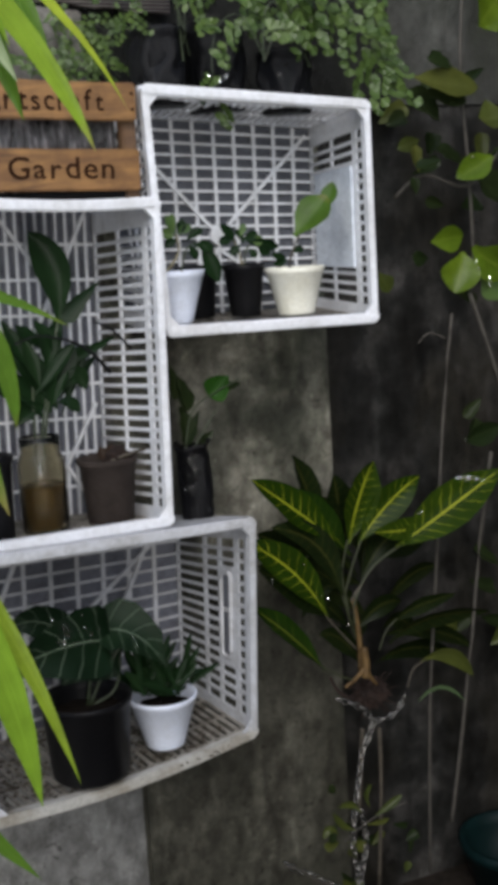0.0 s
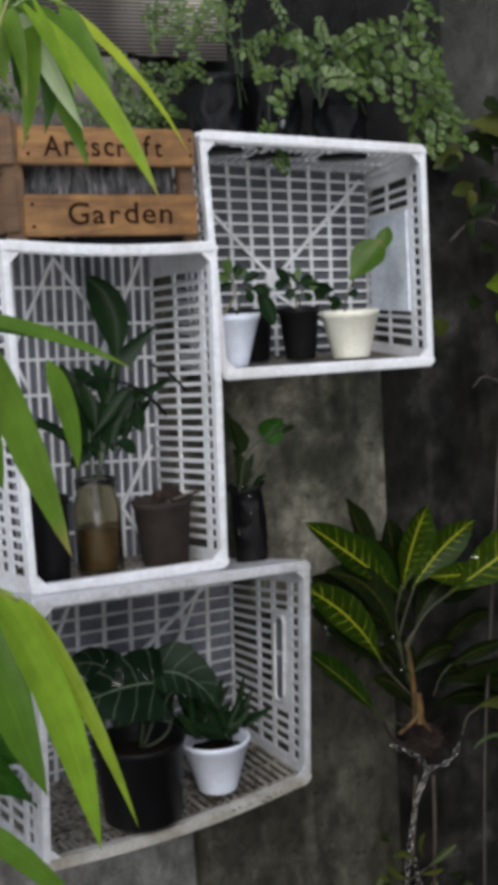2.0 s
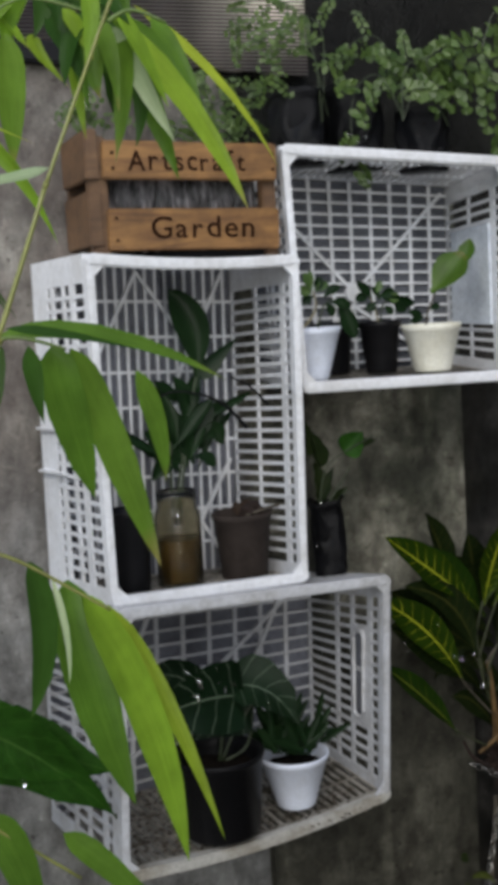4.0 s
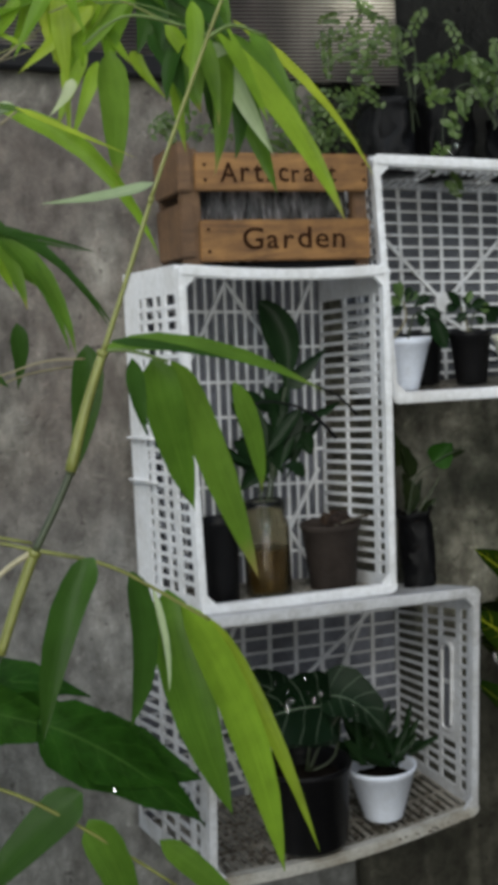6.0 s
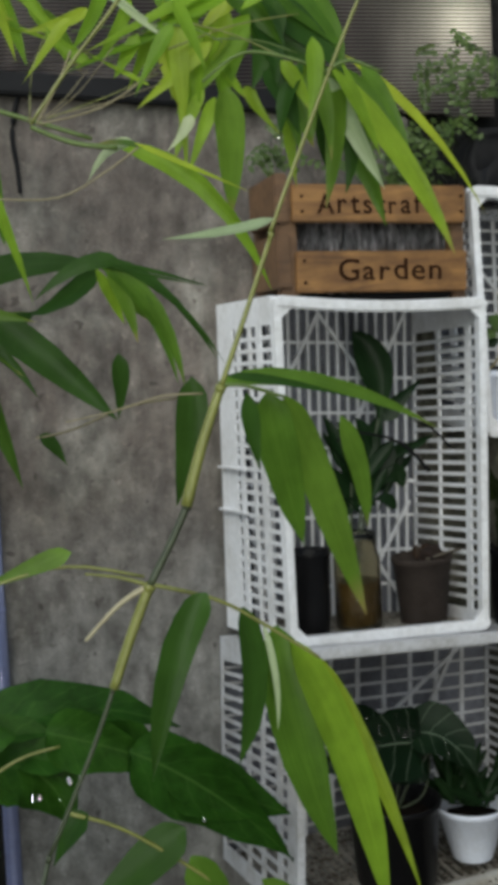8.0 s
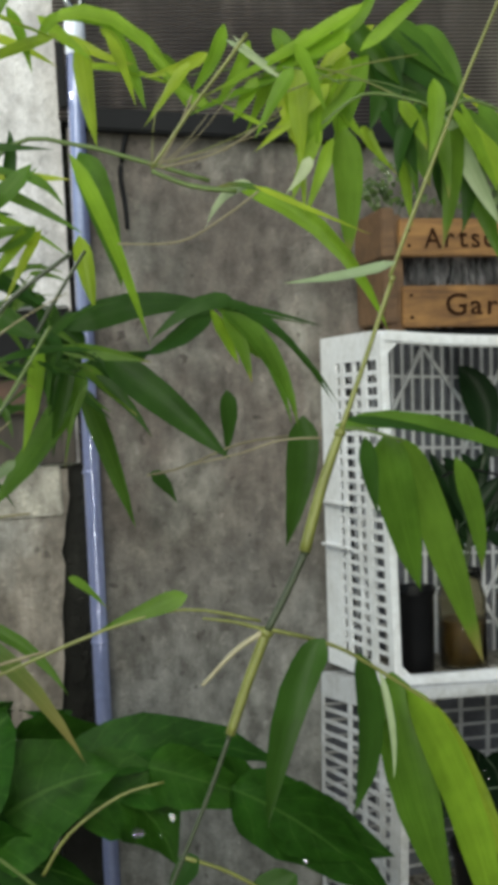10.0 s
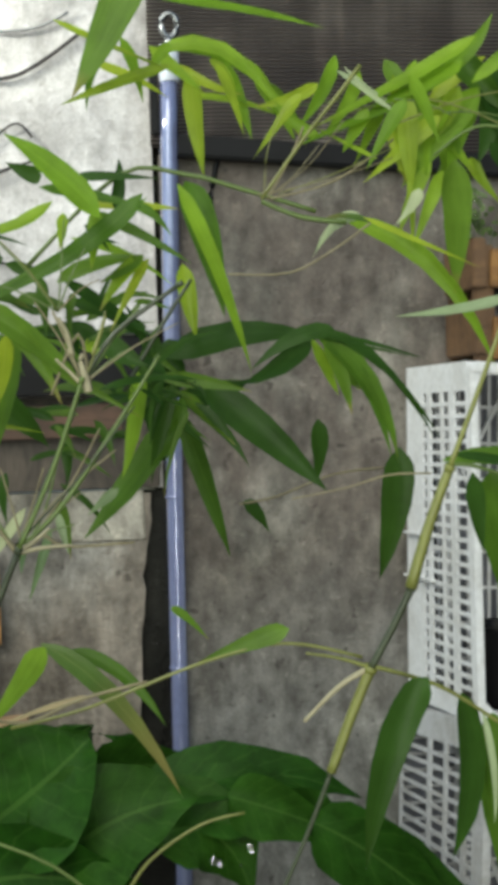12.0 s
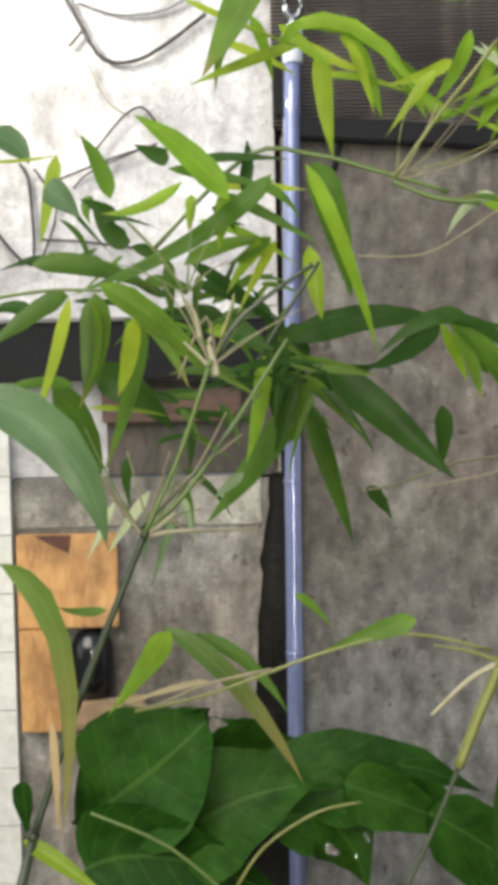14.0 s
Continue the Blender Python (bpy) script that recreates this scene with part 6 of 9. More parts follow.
rod(bamboo_b, "twig", [(-0.298, -0.809, 1.821), (-0.240, -0.809, 1.841), (-0.181, -0.809, 1.851)], 0.0009, 0.0005, STEM_PALE)
rod(bamboo_b, "twig", [(-0.280, -0.810, 1.843), (-0.238, -0.810, 1.832), (-0.195, -0.810, 1.812)], 0.0009, 0.0005, STEM_PALE)
rod(bamboo_b, "twig", [(-0.232, -0.755, 1.850), (-0.287, -0.755, 1.842), (-0.342, -0.755, 1.825)], 0.0009, 0.0005, STEM)
rod(bamboo_b, "twig", [(-0.282, -0.757, 1.846), (-0.311, -0.757, 1.847), (-0.341, -0.757, 1.839)], 0.0009, 0.0005, STEM_PALE)
rod(bamboo_b, "twig", [(-0.256, -0.799, 1.832), (-0.218, -0.799, 1.831), (-0.181, -0.799, 1.820)], 0.0009, 0.0005, STEM)
rod(bamboo_b, "twig", [(-0.304, -0.823, 1.838), (-0.278, -0.823, 1.835), (-0.253, -0.823, 1.823)], 0.0009, 0.0005, STEM)
leaf(bamboo_a, (-0.202, -0.747, 1.894), (-0.239, -0.747, 1.868), (-0.268, -0.747, 1.832), 0.018, YELLOW, "lance")
leaf(bamboo_a, (-0.382, -0.820, 1.844), (-0.399, -0.820, 1.822), (-0.424, -0.820, 1.790), 0.013, YELLOW, "lance")
leaf(bamboo_a, (-0.267, -0.684, 1.891), (-0.268, -0.684, 1.852), (-0.277, -0.684, 1.811), 0.017, BRIGHT, "lance")
leaf(bamboo_a, (-0.302, -0.860, 1.829), (-0.318, -0.860, 1.804), (-0.337, -0.860, 1.771), 0.014, BRIGHT, "lance")
leaf(bamboo_a, (-0.237, -0.697, 1.852), (-0.225, -0.697, 1.799), (-0.223, -0.697, 1.742), 0.012, BRIGHT, "strap")
leaf(bamboo_a, (-0.190, -0.682, 1.888), (-0.209, -0.682, 1.845), (-0.237, -0.682, 1.788), 0.014, BRIGHT, "strap")
leaf(bamboo_a, (-0.195, -0.894, 1.810), (-0.194, -0.894, 1.779), (-0.202, -0.894, 1.743), 0.015, BRIGHT, "lance")
leaf(bamboo_a, (-0.274, -0.769, 1.870), (-0.288, -0.769, 1.851), (-0.307, -0.769, 1.818), 0.011, BRIGHT, "lance")
leaf(bamboo_a, (-0.306, -0.890, 1.840), (-0.295, -0.890, 1.817), (-0.282, -0.890, 1.784), 0.013, BRIGHT, "lance")
leaf(bamboo_a, (-0.263, -0.733, 1.895), (-0.275, -0.733, 1.858), (-0.288, -0.733, 1.816), 0.016, BRIGHT, "lance")
leaf(bamboo_a, (-0.258, -0.796, 1.830), (-0.288, -0.796, 1.805), (-0.328, -0.796, 1.772), 0.016, YELLOW, "lance")
leaf(bamboo_a, (-0.298, -0.794, 1.866), (-0.295, -0.794, 1.830), (-0.295, -0.794, 1.781), 0.011, YELLOW, "lance")
leaf(bamboo_a, (-0.152, -0.744, 1.819), (-0.141, -0.744, 1.782), (-0.137, -0.744, 1.733), 0.019, MID, "lance")
leaf(bamboo_a, (-0.135, -0.748, 1.828), (-0.112, -0.748, 1.788), (-0.089, -0.748, 1.734), 0.016, BRIGHT, "strap")
leaf(bamboo_a, (-0.078, -0.666, 1.840), (-0.051, -0.666, 1.795), (-0.027, -0.666, 1.740), 0.021, MID, "strap")
leaf(bamboo_a, (-0.165, -0.692, 1.827), (-0.164, -0.692, 1.775), (-0.158, -0.692, 1.715), 0.015, BRIGHT, "strap")
leaf(bamboo_b, (-0.583, -0.696, 1.744), (-0.533, -0.696, 1.728), (-0.490, -0.696, 1.698), 0.009, BRIGHT, "lance")
leaf(bamboo_b, (-0.580, -0.756, 1.768), (-0.528, -0.756, 1.764), (-0.484, -0.756, 1.760), 0.010, YELLOW, "strap")
leaf(bamboo_b, (-0.561, -0.797, 1.752), (-0.523, -0.797, 1.735), (-0.477, -0.797, 1.707), 0.010, MID, "strap")
leaf(bamboo_b, (-0.577, -0.775, 1.785), (-0.542, -0.775, 1.786), (-0.498, -0.775, 1.783), 0.009, DARK, "lance")
leaf(bamboo_b, (-0.599, -0.846, 1.624), (-0.565, -0.846, 1.603), (-0.522, -0.846, 1.577), 0.008, MID, "lance")
leaf(bamboo_b, (-0.600, -0.835, 1.767), (-0.558, -0.835, 1.760), (-0.514, -0.835, 1.748), 0.010, MID, "strap")
leaf(bamboo_b, (-0.589, -0.651, 1.653), (-0.555, -0.651, 1.639), (-0.517, -0.651, 1.619), 0.013, BRIGHT, "lance")
leaf(bamboo_b, (-0.559, -0.785, 1.602), (-0.513, -0.785, 1.611), (-0.467, -0.785, 1.607), 0.009, DARK, "lance")
leaf(bamboo_b, (-0.531, -0.785, 1.902), (-0.520, -0.785, 1.875), (-0.513, -0.785, 1.845), 0.012, BRIGHT, "lance")
leaf(bamboo_b, (-0.447, -0.750, 1.889), (-0.434, -0.750, 1.858), (-0.424, -0.750, 1.823), 0.012, YELLOW, "lance")
leaf(bamboo_b, (-0.487, -0.786, 1.895), (-0.500, -0.786, 1.883), (-0.510, -0.786, 1.867), 0.010, BRIGHT, "lance")
leaf(bamboo_b, (-0.527, -0.824, 1.900), (-0.551, -0.824, 1.879), (-0.567, -0.824, 1.850), 0.012, MID, "lance")
leaf(bamboo_b, (-0.543, -0.778, 1.898), (-0.556, -0.778, 1.876), (-0.562, -0.778, 1.840), 0.012, MID, "lance")
leaf(bamboo_b, (-0.506, -0.753, 1.903), (-0.482, -0.753, 1.882), (-0.456, -0.753, 1.860), 0.012, BRIGHT, "lance")
leaf(bamboo_b, (-0.557, -0.740, 1.893), (-0.521, -0.740, 1.879), (-0.490, -0.740, 1.861), 0.010, YELLOW, "lance")
leaf(bamboo_b, (-0.532, -0.677, 1.609), (-0.514, -0.677, 1.570), (-0.507, -0.677, 1.523), 0.013, DARK, "lance")
leaf(bamboo_b, (-0.507, -0.687, 1.614), (-0.460, -0.687, 1.607), (-0.418, -0.687, 1.597), 0.015, MID, "lance")
leaf(bamboo_b, (-0.505, -0.611, 1.604), (-0.553, -0.611, 1.597), (-0.598, -0.611, 1.584), 0.020, DARK, "lance")
leaf(bamboo_b, (-0.514, -0.602, 1.600), (-0.482, -0.602, 1.561), (-0.454, -0.602, 1.521), 0.017, DARK, "lance")
leaf(bamboo_b, (-0.489, -0.693, 1.594), (-0.522, -0.693, 1.596), (-0.561, -0.693, 1.584), 0.014, DARK, "lance")
leaf(bamboo_b, (-0.533, -0.654, 1.600), (-0.499, -0.654, 1.578), (-0.457, -0.654, 1.550), 0.015, MID, "lance")
leaf(bamboo_b, (-0.506, -0.634, 1.657), (-0.514, -0.634, 1.612), (-0.514, -0.634, 1.557), 0.019, DARK, "lance")
leaf(bamboo_b, (-0.524, -0.680, 1.603), (-0.495, -0.680, 1.577), (-0.456, -0.680, 1.541), 0.013, DARK, "lance")
leaf(bamboo_b, (-0.493, -0.688, 1.607), (-0.507, -0.688, 1.560), (-0.517, -0.688, 1.512), 0.016, DARK, "lance")
leaf(bamboo_b, (-0.486, -0.663, 1.600), (-0.461, -0.663, 1.575), (-0.433, -0.663, 1.545), 0.014, MID, "lance")
leaf(bamboo_b, (-0.515, -0.607, 1.665), (-0.541, -0.607, 1.665), (-0.566, -0.607, 1.649), 0.015, DARK, "lance")
leaf(bamboo_b, (-0.485, -0.683, 1.594), (-0.492, -0.683, 1.564), (-0.503, -0.683, 1.533), 0.017, MID, "lance")
leaf(bamboo_b, (-0.552, -0.860, 1.738), (-0.585, -0.860, 1.776), (-0.625, -0.860, 1.805), 0.022, BRIGHT, "strap")
leaf(bamboo_b, (-0.586, -0.900, 1.745), (-0.615, -0.900, 1.727), (-0.647, -0.900, 1.723), 0.012, BRIGHT, "strap")
leaf(bamboo_b, (-0.517, -0.840, 1.760), (-0.566, -0.840, 1.718), (-0.652, -0.840, 1.672), 0.018, MID, "strap")
leaf(bamboo_b, (-0.642, -0.880, 1.737), (-0.651, -0.880, 1.764), (-0.665, -0.880, 1.787), 0.015, MID, "strap")
leaf(bamboo_b, (-0.581, -0.860, 1.742), (-0.581, -0.860, 1.729), (-0.584, -0.860, 1.713), 0.012, BRIGHT, "strap")
leaf(bamboo_b, (-0.555, -0.820, 1.752), (-0.557, -0.820, 1.729), (-0.561, -0.820, 1.702), 0.015, BRIGHT, "strap")
leaf(bamboo_b, (-0.541, -0.760, 1.760), (-0.536, -0.760, 1.782), (-0.536, -0.760, 1.804), 0.012, DARK, "strap")
leaf(bamboo_b, (-0.517, -0.800, 1.713), (-0.535, -0.800, 1.699), (-0.556, -0.800, 1.668), 0.014, BRIGHT, "strap")
leaf(bamboo_b, (-0.592, -0.780, 1.695), (-0.558, -0.780, 1.711), (-0.515, -0.780, 1.715), 0.014, MID, "strap")
leaf(bamboo_b, (-0.686, -0.920, 1.740), (-0.675, -0.920, 1.733), (-0.660, -0.920, 1.717), 0.021, FROST, "strap")
leaf(bamboo_b, (-0.682, -0.880, 1.771), (-0.689, -0.880, 1.739), (-0.697, -0.880, 1.702), 0.012, YELLOW, "strap")
leaf(bamboo_b, (-0.742, -0.840, 1.797), (-0.724, -0.840, 1.789), (-0.710, -0.840, 1.772), 0.026, FROST, "strap")
leaf(bamboo_b, (-0.730, -0.900, 1.763), (-0.701, -0.900, 1.764), (-0.674, -0.900, 1.768), 0.004, YELLOW, "lance")
leaf(bamboo_b, (-0.718, -0.800, 1.696), (-0.665, -0.800, 1.692), (-0.611, -0.800, 1.670), 0.023, LEAF_BACKLIT, "strap")
leaf(bamboo_b, (-0.650, -0.900, 1.670), (-0.607, -0.900, 1.641), (-0.565, -0.900, 1.601), 0.023, MID, "strap")
leaf(bamboo_b, (-0.656, -0.880, 1.665), (-0.657, -0.880, 1.626), (-0.667, -0.880, 1.582), 0.025, LEAF_BACKLIT, "strap")
leaf(bamboo_b, (-0.630, -0.840, 1.649), (-0.630, -0.840, 1.604), (-0.658, -0.840, 1.522), 0.019, MID, "strap")
leaf(bamboo_b, (-0.670, -0.920, 1.659), (-0.682, -0.920, 1.613), (-0.700, -0.920, 1.562), 0.012, YELLOW, "strap")
leaf(bamboo_b, (-0.679, -0.860, 1.665), (-0.706, -0.860, 1.652), (-0.748, -0.860, 1.623), 0.023, LEAF_BACKLIT, "strap")
leaf(bamboo_b, (-0.672, -0.780, 1.602), (-0.639, -0.780, 1.590), (-0.603, -0.780, 1.553), 0.032, DARK, "strap")
leaf(bamboo_b, (-0.671, -0.820, 1.576), (-0.637, -0.820, 1.574), (-0.603, -0.820, 1.567), 0.005, YELLOW, "lance")
leaf(bamboo_b, (-0.704, -0.800, 1.593), (-0.679, -0.800, 1.562), (-0.664, -0.800, 1.513), 0.029, LEAF_BACKLIT, "strap")
leaf(bamboo_b, (-0.675, -0.880, 1.594), (-0.703, -0.880, 1.597), (-0.740, -0.880, 1.589), 0.012, MID, "strap")
leaf(bamboo_b, (-0.585, -0.740, 1.681), (-0.545, -0.740, 1.669), (-0.508, -0.740, 1.636), 0.015, DARK, "strap")
leaf(bamboo_b, (-0.608, -0.740, 1.674), (-0.632, -0.740, 1.682), (-0.681, -0.740, 1.716), 0.008, DARK, "lance")
leaf(bamboo_b, (-0.699, -0.700, 1.672), (-0.657, -0.700, 1.669), (-0.595, -0.700, 1.656), 0.007, DARK, "lance")
leaf(bamboo_b, (-0.647, -0.800, 1.734), (-0.658, -0.800, 1.741), (-0.677, -0.800, 1.750), 0.013, DARK, "strap")
leaf(bamboo_b, (-0.654, -0.820, 1.725), (-0.640, -0.820, 1.730), (-0.608, -0.820, 1.720), 0.008, DARK, "lance")
leaf(bamboo_b, (-0.637, -0.780, 1.717), (-0.654, -0.780, 1.725), (-0.670, -0.780, 1.756), 0.019, DARK, "strap")
leaf(bamboo_b, (-0.606, -0.720, 1.797), (-0.618, -0.720, 1.800), (-0.638, -0.720, 1.810), 0.016, DARK, "strap")
leaf(bamboo_b, (-0.561, -0.700, 1.656), (-0.595, -0.700, 1.659), (-0.634, -0.700, 1.650), 0.016, DARK, "strap")
leaf(bamboo_b, (-0.735, -0.700, 1.660), (-0.756, -0.700, 1.668), (-0.777, -0.700, 1.661), 0.016, DARK, "strap")
rod(bamboo_b, "sheath", [(-0.562, -0.945, 1.599), (-0.564, -0.945, 1.610), (-0.567, -0.945, 1.621), (-0.565, -0.945, 1.627)], 0.0034, 0.0014, SHEATH)
rod(bamboo_b, "sheath", [(-0.565, -0.945, 1.603), (-0.574, -0.945, 1.613), (-0.585, -0.945, 1.624)], 0.0018, 0.0008, SHEATH)
rod(bamboo_b, "sheath", [(-0.573, -0.945, 1.626), (-0.576, -0.945, 1.642), (-0.582, -0.945, 1.654)], 0.0022, 0.0010, SHEATH)
rod(bamboo_b, "branch", [(-0.558, -0.945, 1.626), (-0.552, -0.945, 1.642), (-0.548, -0.945, 1.654)], 0.0018, 0.0010, STEM_PALE)
rod(bamboo_b, "sheath", [(-0.617, -0.945, 1.485), (-0.605, -0.945, 1.492), (-0.594, -0.945, 1.501)], 0.0022, 0.0010, SHEATH)
rod(bamboo_b, "sheath", [(-0.616, -0.945, 1.484), (-0.599, -0.945, 1.487), (-0.578, -0.945, 1.488)], 0.0020, 0.0010, SHEATH)
rod(bamboo_b, "branch", [(-0.619, -0.945, 1.485), (-0.629, -0.945, 1.500), (-0.641, -0.945, 1.514)], 0.0016, 0.0012, TWIG)
leaf(bamboo_b, (-0.478, -0.663, 1.588), (-0.446, -0.663, 1.562), (-0.420, -0.663, 1.523), 0.014, DARK, "lance")
rod(bamboo_b, "branch", [(-0.567, -0.876, 1.607), (-0.602, -0.876, 1.639), (-0.637, -0.876, 1.664)], 0.0008, 0.0005, STEM)
rod(bamboo_b, "branch", [(-0.566, -0.928, 1.606), (-0.583, -0.928, 1.640), (-0.600, -0.928, 1.667)], 0.0008, 0.0005, TWIG)
rod(bamboo_b, "branch", [(-0.567, -0.887, 1.606), (-0.544, -0.887, 1.640), (-0.522, -0.887, 1.667)], 0.0008, 0.0005, STEM)
rod(bamboo_b, "branch", [(-0.567, -0.897, 1.606), (-0.547, -0.897, 1.623), (-0.528, -0.897, 1.633)], 0.0008, 0.0005, STEM)
rod(bamboo_b, "branch", [(-0.565, -0.943, 1.606), (-0.530, -0.943, 1.630), (-0.495, -0.943, 1.648)], 0.0008, 0.0004, TWIG)
rod(bamboo_b, "branch", [(-0.567, -0.886, 1.606), (-0.577, -0.886, 1.628), (-0.586, -0.886, 1.643)], 0.0008, 0.0005, STEM_PALE)
rod(bamboo_b, "branch", [(-0.621, -0.886, 1.479), (-0.597, -0.886, 1.504), (-0.573, -0.886, 1.522)], 0.0008, 0.0005, TWIG)
rod(bamboo_b, "branch", [(-0.620, -0.902, 1.481), (-0.608, -0.902, 1.511), (-0.596, -0.902, 1.533)], 0.0008, 0.0005, TWIG)
rod(bamboo_b, "branch", [(-0.619, -0.915, 1.483), (-0.598, -0.915, 1.495), (-0.577, -0.915, 1.500)], 0.0008, 0.0005, STEM)
rod(bamboo_b, "branch", [(-0.584, -0.914, 1.661), (-0.573, -0.914, 1.687), (-0.562, -0.914, 1.707)], 0.0008, 0.0005, STEM)
rod(bamboo_b, "branch", [(-0.583, -0.932, 1.659), (-0.607, -0.932, 1.692), (-0.632, -0.932, 1.719)], 0.0008, 0.0005, STEM)
rod(bamboo_b, "branch", [(-0.586, -0.872, 1.664), (-0.569, -0.872, 1.680), (-0.553, -0.872, 1.688)], 0.0008, 0.0005, TWIG)
rod(bamboo_b, "branch", [(-0.585, -0.892, 1.662), (-0.581, -0.892, 1.701), (-0.578, -0.892, 1.733)], 0.0008, 0.0005, STEM)
rod(bamboo_b, "branch", [(-0.584, -0.916, 1.661), (-0.604, -0.916, 1.691), (-0.625, -0.916, 1.714)], 0.0008, 0.0005, STEM_PALE)
rod(bamboo_b, "branch", [(-0.585, -0.893, 1.662), (-0.617, -0.893, 1.679), (-0.649, -0.893, 1.689)], 0.0008, 0.0005, STEM)
leaf(bamboo_b, (-0.598, -0.300, 1.219), (-0.649, -0.300, 1.209), (-0.720, -0.300, 1.187), 0.009, DRIED, "strap")
leaf(bamboo_b, (-0.524, -0.699, 1.616), (-0.513, -0.699, 1.646), (-0.498, -0.699, 1.667), 0.009, LEAF_BACKLIT, "lance")
leaf(bamboo_b, (-0.516, -0.694, 1.636), (-0.496, -0.694, 1.623), (-0.472, -0.694, 1.600), 0.006, LEAF_BACKLIT, "lance")
leaf(bamboo_b, (-0.515, -0.772, 1.606), (-0.534, -0.772, 1.636), (-0.555, -0.772, 1.656), 0.009, LEAF_BACKLIT, "lance")
leaf(bamboo_b, (-0.501, -0.769, 1.615), (-0.526, -0.769, 1.628), (-0.560, -0.769, 1.632), 0.010, DARK, "lance")
leaf(bamboo_b, (-0.526, -0.687, 1.617), (-0.479, -0.687, 1.609), (-0.461, -0.687, 1.590), 0.008, DARK, "lance")
leaf(bamboo_b, (-0.493, -0.653, 1.607), (-0.482, -0.653, 1.591), (-0.462, -0.653, 1.568), 0.005, DARK, "lance")
leaf(bamboo_b, (-0.518, -0.710, 1.595), (-0.536, -0.710, 1.600), (-0.549, -0.710, 1.599), 0.006, LEAF_BACKLIT, "lance")
leaf(bamboo_b, (-0.496, -0.708, 1.597), (-0.527, -0.708, 1.584), (-0.561, -0.708, 1.559), 0.007, DARK, "lance")
leaf(bamboo_b, (-0.496, -0.644, 1.606), (-0.504, -0.644, 1.590), (-0.506, -0.644, 1.568), 0.005, LEAF_BACKLIT, "lance")
leaf(bamboo_b, (-0.512, -0.746, 1.617), (-0.523, -0.746, 1.656), (-0.540, -0.746, 1.683), 0.008, DARK, "lance")
leaf(bamboo_b, (-0.548, -0.780, 1.599), (-0.578, -0.780, 1.606), (-0.608, -0.780, 1.602), 0.012, LEAF_BACKLIT, "lance")
leaf(bamboo_b, (-0.471, -0.664, 1.606), (-0.491, -0.664, 1.625), (-0.503, -0.664, 1.636), 0.007, DARK, "lance")
leaf(bamboo_b, (-0.502, -0.710, 1.620), (-0.508, -0.710, 1.594), (-0.523, -0.710, 1.557), 0.005, DARK, "lance")
leaf(bamboo_b, (-0.503, -0.607, 1.591), (-0.452, -0.607, 1.606), (-0.418, -0.607, 1.609), 0.007, LEAF_BACKLIT, "lance")
leaf(bamboo_b, (-0.480, -0.735, 1.580), (-0.496, -0.735, 1.548), (-0.506, -0.735, 1.502), 0.006, LEAF_BACKLIT, "lance")
leaf(bamboo_b, (-0.507, -0.766, 1.608), (-0.515, -0.766, 1.584), (-0.516, -0.766, 1.551), 0.006, DARK, "lance")
leaf(bamboo_b, (-0.516, -0.632, 1.599), (-0.495, -0.632, 1.593), (-0.477, -0.632, 1.580), 0.011, LEAF_BACKLIT, "lance")
leaf(bamboo_b, (-0.512, -0.662, 1.609), (-0.500, -0.662, 1.595), (-0.484, -0.662, 1.573), 0.012, DARK, "lance")
leaf(bamboo_b, (-0.504, -0.700, 1.599), (-0.508, -0.700, 1.578), (-0.518, -0.700, 1.549), 0.009, DARK, "lance")
leaf(bamboo_b, (-0.533, -0.604, 1.607), (-0.499, -0.604, 1.603), (-0.466, -0.604, 1.587), 0.006, DARK, "lance")
leaf(bamboo_b, (-0.508, -0.654, 1.610), (-0.507, -0.654, 1.581), (-0.499, -0.654, 1.540), 0.009, DARK, "lance")
leaf(bamboo_b, (-0.518, -0.766, 1.614), (-0.491, -0.766, 1.639), (-0.450, -0.766, 1.651), 0.010, DARK, "lance")
leaf(bamboo_b, (-0.547, -0.717, 1.602), (-0.516, -0.717, 1.597), (-0.470, -0.717, 1.579), 0.008, LEAF_BACKLIT, "lance")
leaf(bamboo_b, (-0.525, -0.777, 1.602), (-0.513, -0.777, 1.595), (-0.502, -0.777, 1.584), 0.005, DARK, "lance")
leaf(bamboo_b, (-0.526, -0.622, 1.636), (-0.504, -0.622, 1.607), (-0.489, -0.622, 1.567), 0.010, DARK, "lance")
leaf(bamboo_b, (-0.509, -0.687, 1.601), (-0.492, -0.687, 1.599), (-0.474, -0.687, 1.591), 0.005, LEAF_BACKLIT, "lance")
leaf(bamboo_b, (-0.562, -0.661, 1.675), (-0.554, -0.661, 1.701), (-0.540, -0.661, 1.720), 0.006, DARK, "lance")
leaf(bamboo_b, (-0.548, -0.661, 1.651), (-0.529, -0.661, 1.674), (-0.519, -0.661, 1.690), 0.010, LEAF_BACKLIT, "lance")
leaf(bamboo_b, (-0.543, -0.622, 1.697), (-0.519, -0.622, 1.697), (-0.495, -0.622, 1.690), 0.006, LEAF_BACKLIT, "lance")
leaf(bamboo_b, (-0.575, -0.652, 1.661), (-0.581, -0.652, 1.646), (-0.594, -0.652, 1.625), 0.009, DARK, "lance")
leaf(bamboo_b, (-0.571, -0.711, 1.666), (-0.544, -0.711, 1.684), (-0.512, -0.711, 1.692), 0.011, LEAF_BACKLIT, "lance")
leaf(bamboo_b, (-0.589, -0.730, 1.668), (-0.572, -0.730, 1.673), (-0.546, -0.730, 1.671), 0.007, MID, "lance")
